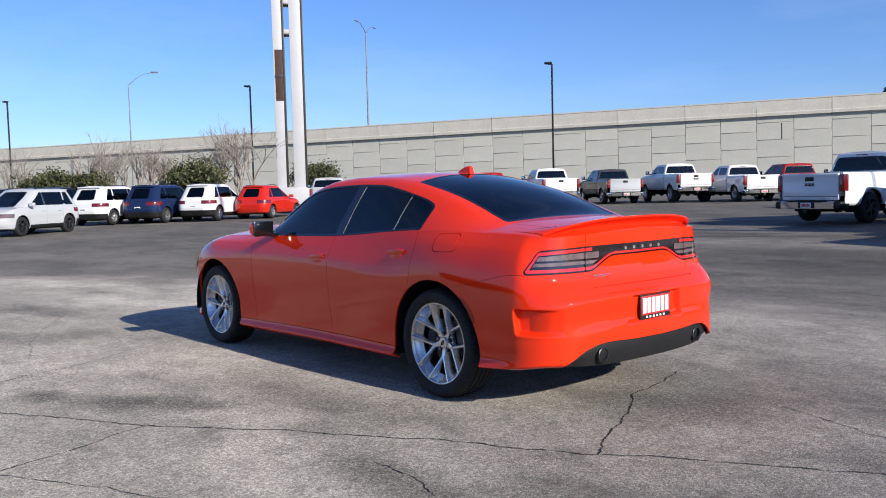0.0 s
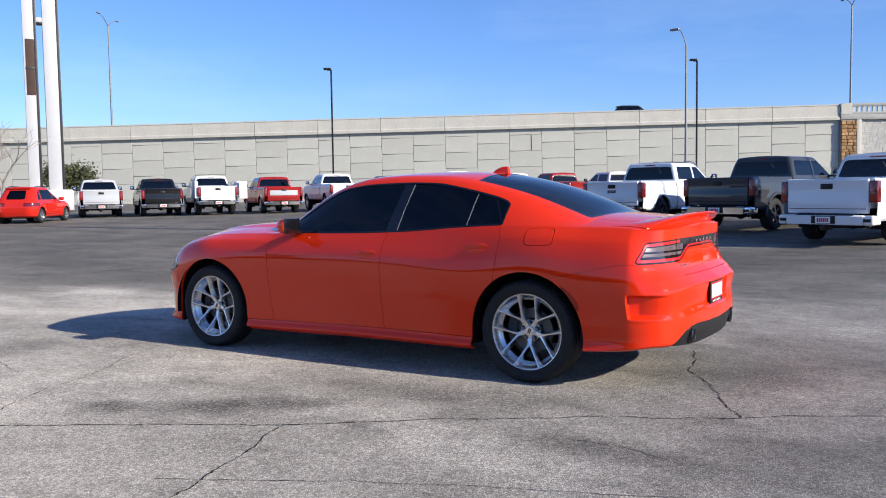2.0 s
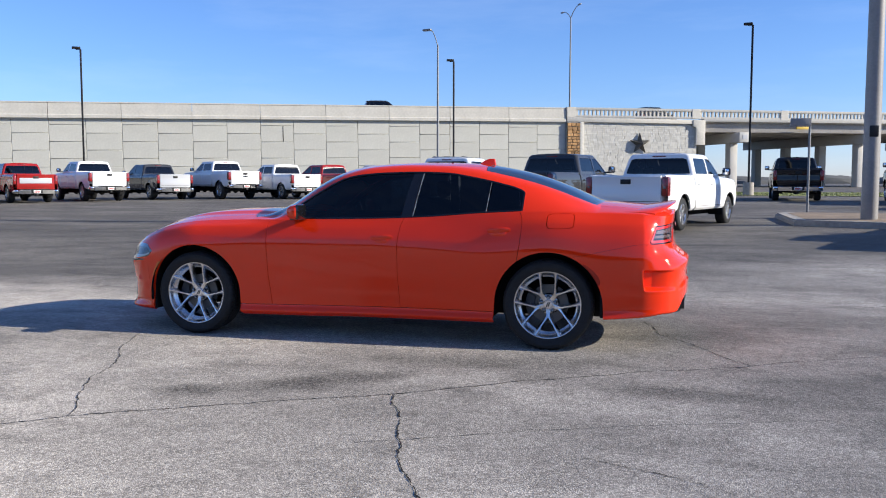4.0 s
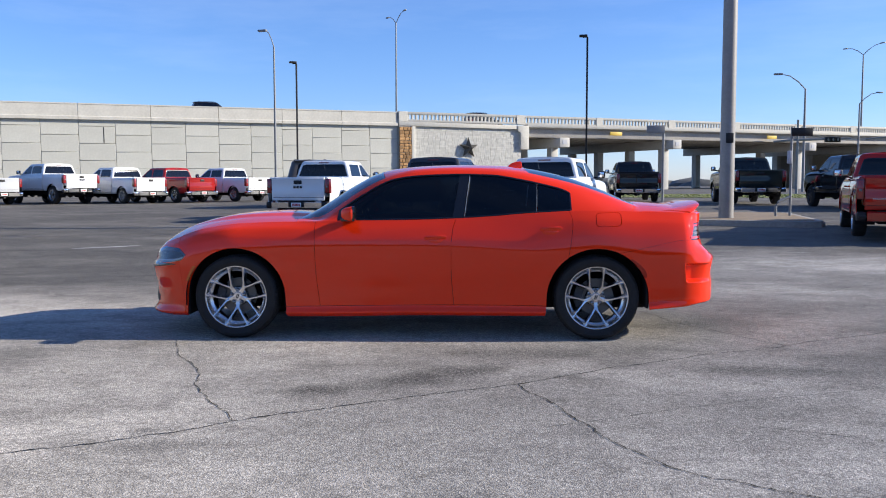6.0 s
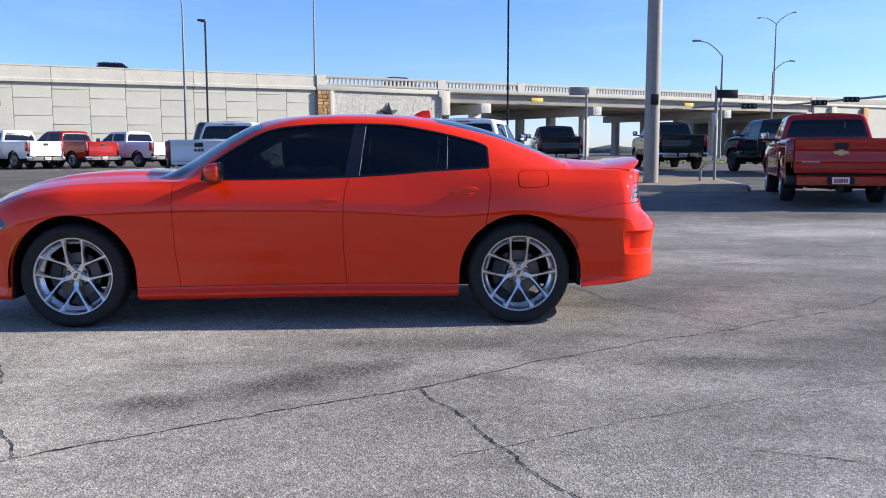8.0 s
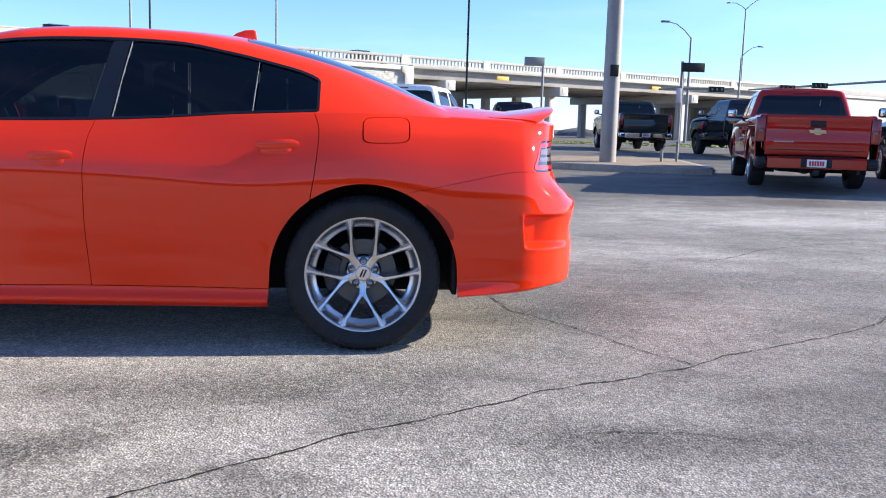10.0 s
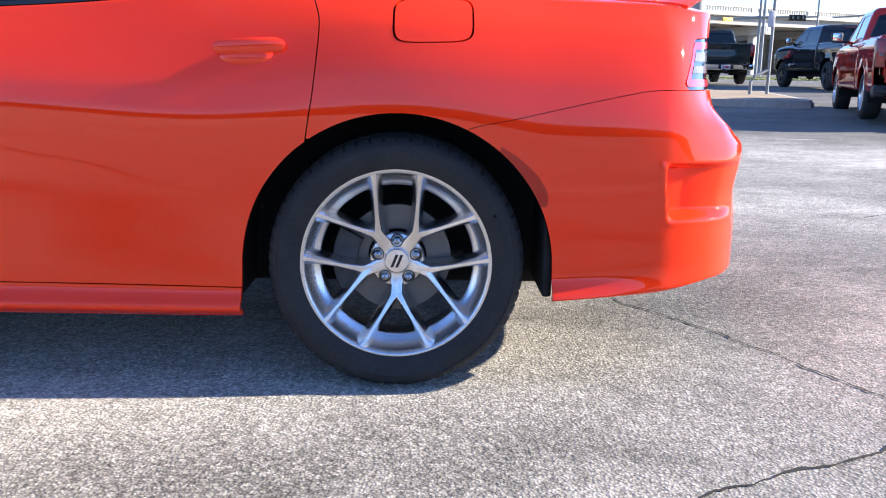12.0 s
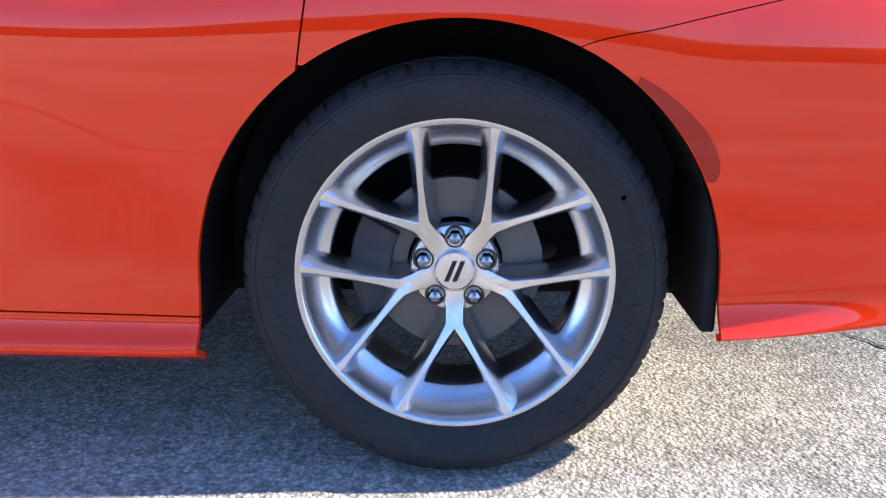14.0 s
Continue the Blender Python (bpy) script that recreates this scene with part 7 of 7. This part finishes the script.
def sign_post():
    x, y = 9.15, 16.12
    p = thing("sign_post", "thin grey sign post with a bent guard pipe", "post", Matrix.Translation((x, y, rise(x, y) + .14)))
    part("post", tube(bmesh.new(), [(0, 0, 0), (0, 0, 2.45)], 0.035, 10), M_POLE_GREY, p)
    part("guard_pipe", tube(bmesh.new(), [(-.42, -.1, 0), (-.42, -.1, .30), (-.35, -.08, .40), (0, 0, .55)], 0.035, 10), M_POLE_GREY, p)
    part("panel", box(bmesh.new(), -.02, .55, -.05, -.02, 2.20, 2.42, 0.01), M_POLE_DARK, p)
    part("white_panel", box(bmesh.new(), -.13, .0, -.05, -.03, 1.45, 1.80, 0.01), M_SIGN_WHITE, p)
    x, y = 6.5, 20.07
    q = thing("sign_post", "thin grey sign post by the lot's edge", "post", Matrix.Translation((x, y, rise(x, y))))
    part("post", tube(bmesh.new(), [(0, 0, 0), (0, 0, 2.85)], 0.035, 10), M_POLE_GREY, q)
    part("panel", box(bmesh.new(), -.55, .03, -.06, -.03, 2.60, 2.85, 0.01), M_POLE_PAINT, q)


sign_post()


def signal_head(parent, x, z):
    """A signal lying on its side: dark backed housing with three lenses under hoods."""
    head = part("signal_head", box(bmesh.new(), x - .5, x + .5, -.16, .16, z - .18, z + .18, 0.03), M_POLE_DARK, parent)
    for j in (-.32, 0, .32):
        part("lens", lathe(bmesh.new(), [(0.115, -.30), (0.115, -.15), (0.10, -.15), (0.10, -.165), (0, -.165)], 14, Matrix.Translation((x + j, 0, z))), M_LENS_DARK, head)


def signals():
    """Traffic lights on long arms at the crossing."""
    x, y = 22.6, 52.8
    s = thing("traffic_signal", "traffic lights on a level galvanised arm", "traffic light", Matrix.Translation((x, y, rise(x, y))) @ pose(0, 0, 0, 0, 0, -4), "traffic lights")
    part("pole", tube(bmesh.new(), [(0, 0, 0), (0, 0, 5.1)], [0.10, 0.08], 12), M_POLE_GREY, s)
    part("arm", tube(bmesh.new(), [(-1.6, 0, 3.62), (0, 0, 3.72), (3.5, 0, 3.80)], [0.07, 0.09, 0.06], 10), M_POLE_GREY, s)
    signal_head(s, 2.3, 3.72)
    x, y = 38.2, 51.6
    s = thing("traffic_signal", "traffic lights on a long rising galvanised arm", "traffic light", Matrix.Translation((x, y, rise(x, y))) @ pose(0, 0, 0, 0, 0, -4), "traffic lights")
    part("pole", tube(bmesh.new(), [(0, 0, 0), (0, 0, 5.4)], [0.17, 0.13], 12), M_POLE_GREY, s)
    part("arm", tube(bmesh.new(), [(0, 0, 4.75), (-5.5, 0, 4.25), (-11.2, 0, 3.75)], [0.10, 0.08, 0.06], 10), M_POLE_GREY, s)
    for k, z in ((-8.6, 3.94), (-6.4, 4.16)):
        signal_head(s, k, z)


signals()


def grass_strip():
    rng = random.Random(9)
    bed = bmesh.new()
    for k in range(9000):
        x = rng.uniform(2.6, 34.5)
        t = (x - 2.6) / 32
        y = rng.uniform(41.4 - 7 * t, 53 - 5 * t)
        h, w, a = rng.uniform(.03, .08), rng.uniform(.04, .09), rng.uniform(0, math.pi)
        z = rise(x, y)
        c, s = math.cos(a) * w, math.sin(a) * w
        v = [bed.verts.new((x - c, y - s, z)), bed.verts.new((x + c, y + s, z)), bed.verts.new((x + rng.uniform(-.05, .05), y + rng.uniform(-.05, .05), z + h))]
        bed.faces.new(v)
    tagged(part("grass", bed, M_GRASS), "short green verge grass beyond the lot", "grass", kind="stuff")
    bm = bmesh.new()
    top = [bm.verts.new((x, y, rise(x, y) + .02)) for x, y in ((2.6, 41.4), (18.9, 37.9), (34.5, 34.4), (34.8, 48), (19.5, 51), (3.1, 53))]
    bm.faces.new(top)
    tagged(part("verge", bm, M_GRASS), "green grass verge between lot and road", "grass", kind="structure")


grass_strip()


def tree(x, y, h, seed, leafy=False, wide=0.5):
    """A multi-stemmed tree: bare twigs, or a dense crown of small leaves."""
    rng = random.Random(seed)
    z0 = rise(x, y)
    t = thing("shrub" if leafy else "bare_tree", "evergreen shrub with small dark leaves" if leafy else "leafless multi-stemmed tree with pale twigs", "shrub" if leafy else "tree", Matrix.Translation((x, y, z0)), "shrubs" if leafy else "bare trees")
    wood, leaves = bmesh.new(), []

    def grow(p, d, length, rad, depth):
        q = p + d * length
        midp = p + d * length * .5 + Vector((rng.uniform(-1, 1), rng.uniform(-1, 1), 0)) * length * .06
        tube(wood, [p, midp, q], [rad, rad * .85, rad * .65], 4 if depth > 1 else 6, False)
        if depth >= (3 if leafy else 4):
            leaves.append(q)
            return
        if depth >= 2:
            leaves.append(midp)
        for _ in range(3 if depth < 3 else 2):
            e = (d + Vector((rng.uniform(-1, 1), rng.uniform(-1, 1), rng.uniform(-.15, .55))) * (.55 + .1 * depth)).normalized()
            grow(q - d * length * rng.uniform(0, .35), e, length * rng.uniform(.58, .80), rad * .58, depth + 1)

    for _ in range(5):
        d = Vector((rng.uniform(-wide, wide), rng.uniform(-wide, wide), 1)).normalized()
        grow(Vector((rng.uniform(-.2, .2), rng.uniform(-.2, .2), -.1)), d, h * rng.uniform(.24, .32), 0.010 * h if not leafy else .012 * h, 0)
    part("trunk", wood, M_BARK, t)
    if leafy:
        bm = bmesh.new()
        for p in leaves:
            for _ in range(34):
                c = p + Vector((rng.gauss(0, .17), rng.gauss(0, .17), rng.gauss(0, .15))) * (h / 3)
                a = Vector((rng.uniform(-1, 1), rng.uniform(-1, 1), rng.uniform(-1, 1))).normalized() * rng.uniform(.06, .12)
                e = a.cross(Vector((rng.uniform(-1, 1), rng.uniform(-1, 1), rng.uniform(-1, 1)))).normalized() * rng.uniform(.04, .07)
                bm.faces.new([bm.verts.new(c - a), bm.verts.new(c + e), bm.verts.new(c + a), bm.verts.new(c - e)])
        tagged(part("crown", bm, M_LEAF, t), kind="stuff")


for k, (tx, ty, th, leafy) in enumerate(((-43.2, 21.6, 8.4, False), (-43.9, 20.5, 6.6, False), (-44.35, 16.8, 6.6, False), (-45.0, 15.5, 6.2, False), (-45.2, 13.1, 6.6, False), (-49.0, 9.3, 5.6, False),
                                        (-50.4, 7.2, 5.6, False), (-52.8, 4.1, 5.8, False), (-45.5, 11.1, 4.3, True), (-41.9, 17.8, 4.5, True), (-50.2, 31.2, 4.8, True), (-45.0, 11.9, 3.8, True), (-44.9, 14.0, 6.0, False))):
    tree(tx, ty, th, 20 + k, leafy, 0.5 if leafy else 0.34)


def far_strip():
    """Distant low woods and roofs past the bridge, with an uneven top."""
    rng = random.Random(3)
    bm = bmesh.new()
    for k in range(260):
        a = rng.uniform(-60, 330)
        p = on_wall(a, rng.uniform(110, 300), 0)
        w, h = rng.uniform(5, 16), rng.uniform(1.0, 3.0)
        got = bmesh.ops.create_icosphere(bm, subdivisions=2, radius=1)["verts"]
        for v in got:
            v.co = Vector((p.x + v.co.x * w, p.y + v.co.y * w * .5, 0.4 + v.co.z * h + noise.noise(v.co * 3 + Vector((k, 0, 0))) * 1.2))
    tagged(part("far_woods", bm, M_FAR), "distant low grey woods on the horizon", "trees", kind="stuff")


far_strip()


# --- unseen plain building, added to close the place and shape the paint's reflections ---
def reflected_block():
    b = thing("showroom_building", "plain low dark tan building across the lot", "building", Matrix.Translation((-4.0, -58.0, 0.0)))
    part("wall", box(bmesh.new(), -56, 95, -12, 0, -0.2, 5.0, 0.05), M_TAN, b)
    part("parapet", box(bmesh.new(), -56.3, 95.3, -12.3, 0.3, 5.0, 5.5, 0.05), M_COPING, b)
    # dark windows, added for the reflections like the wall
    for k in range(19):
        w = part("window", box(bmesh.new(), -52 + k * 7.5, -47.5 + k * 7.5, -0.05, 0.06, 0.9, 3.4, 0.03), M_SIGN_EDGE, b)
        part("pane", box(bmesh.new(), -51.85 + k * 7.5, -47.65 + k * 7.5, 0.06, 0.08, 1.05, 3.25), M_BLACK, w)


# wall tone kept dark so the paint mirrors a dark band
M_TAN = material("tan_stucco", (0.10, 0.082, 0.064), 0.9, vary=0.15, scale=0.6)
reflected_block()
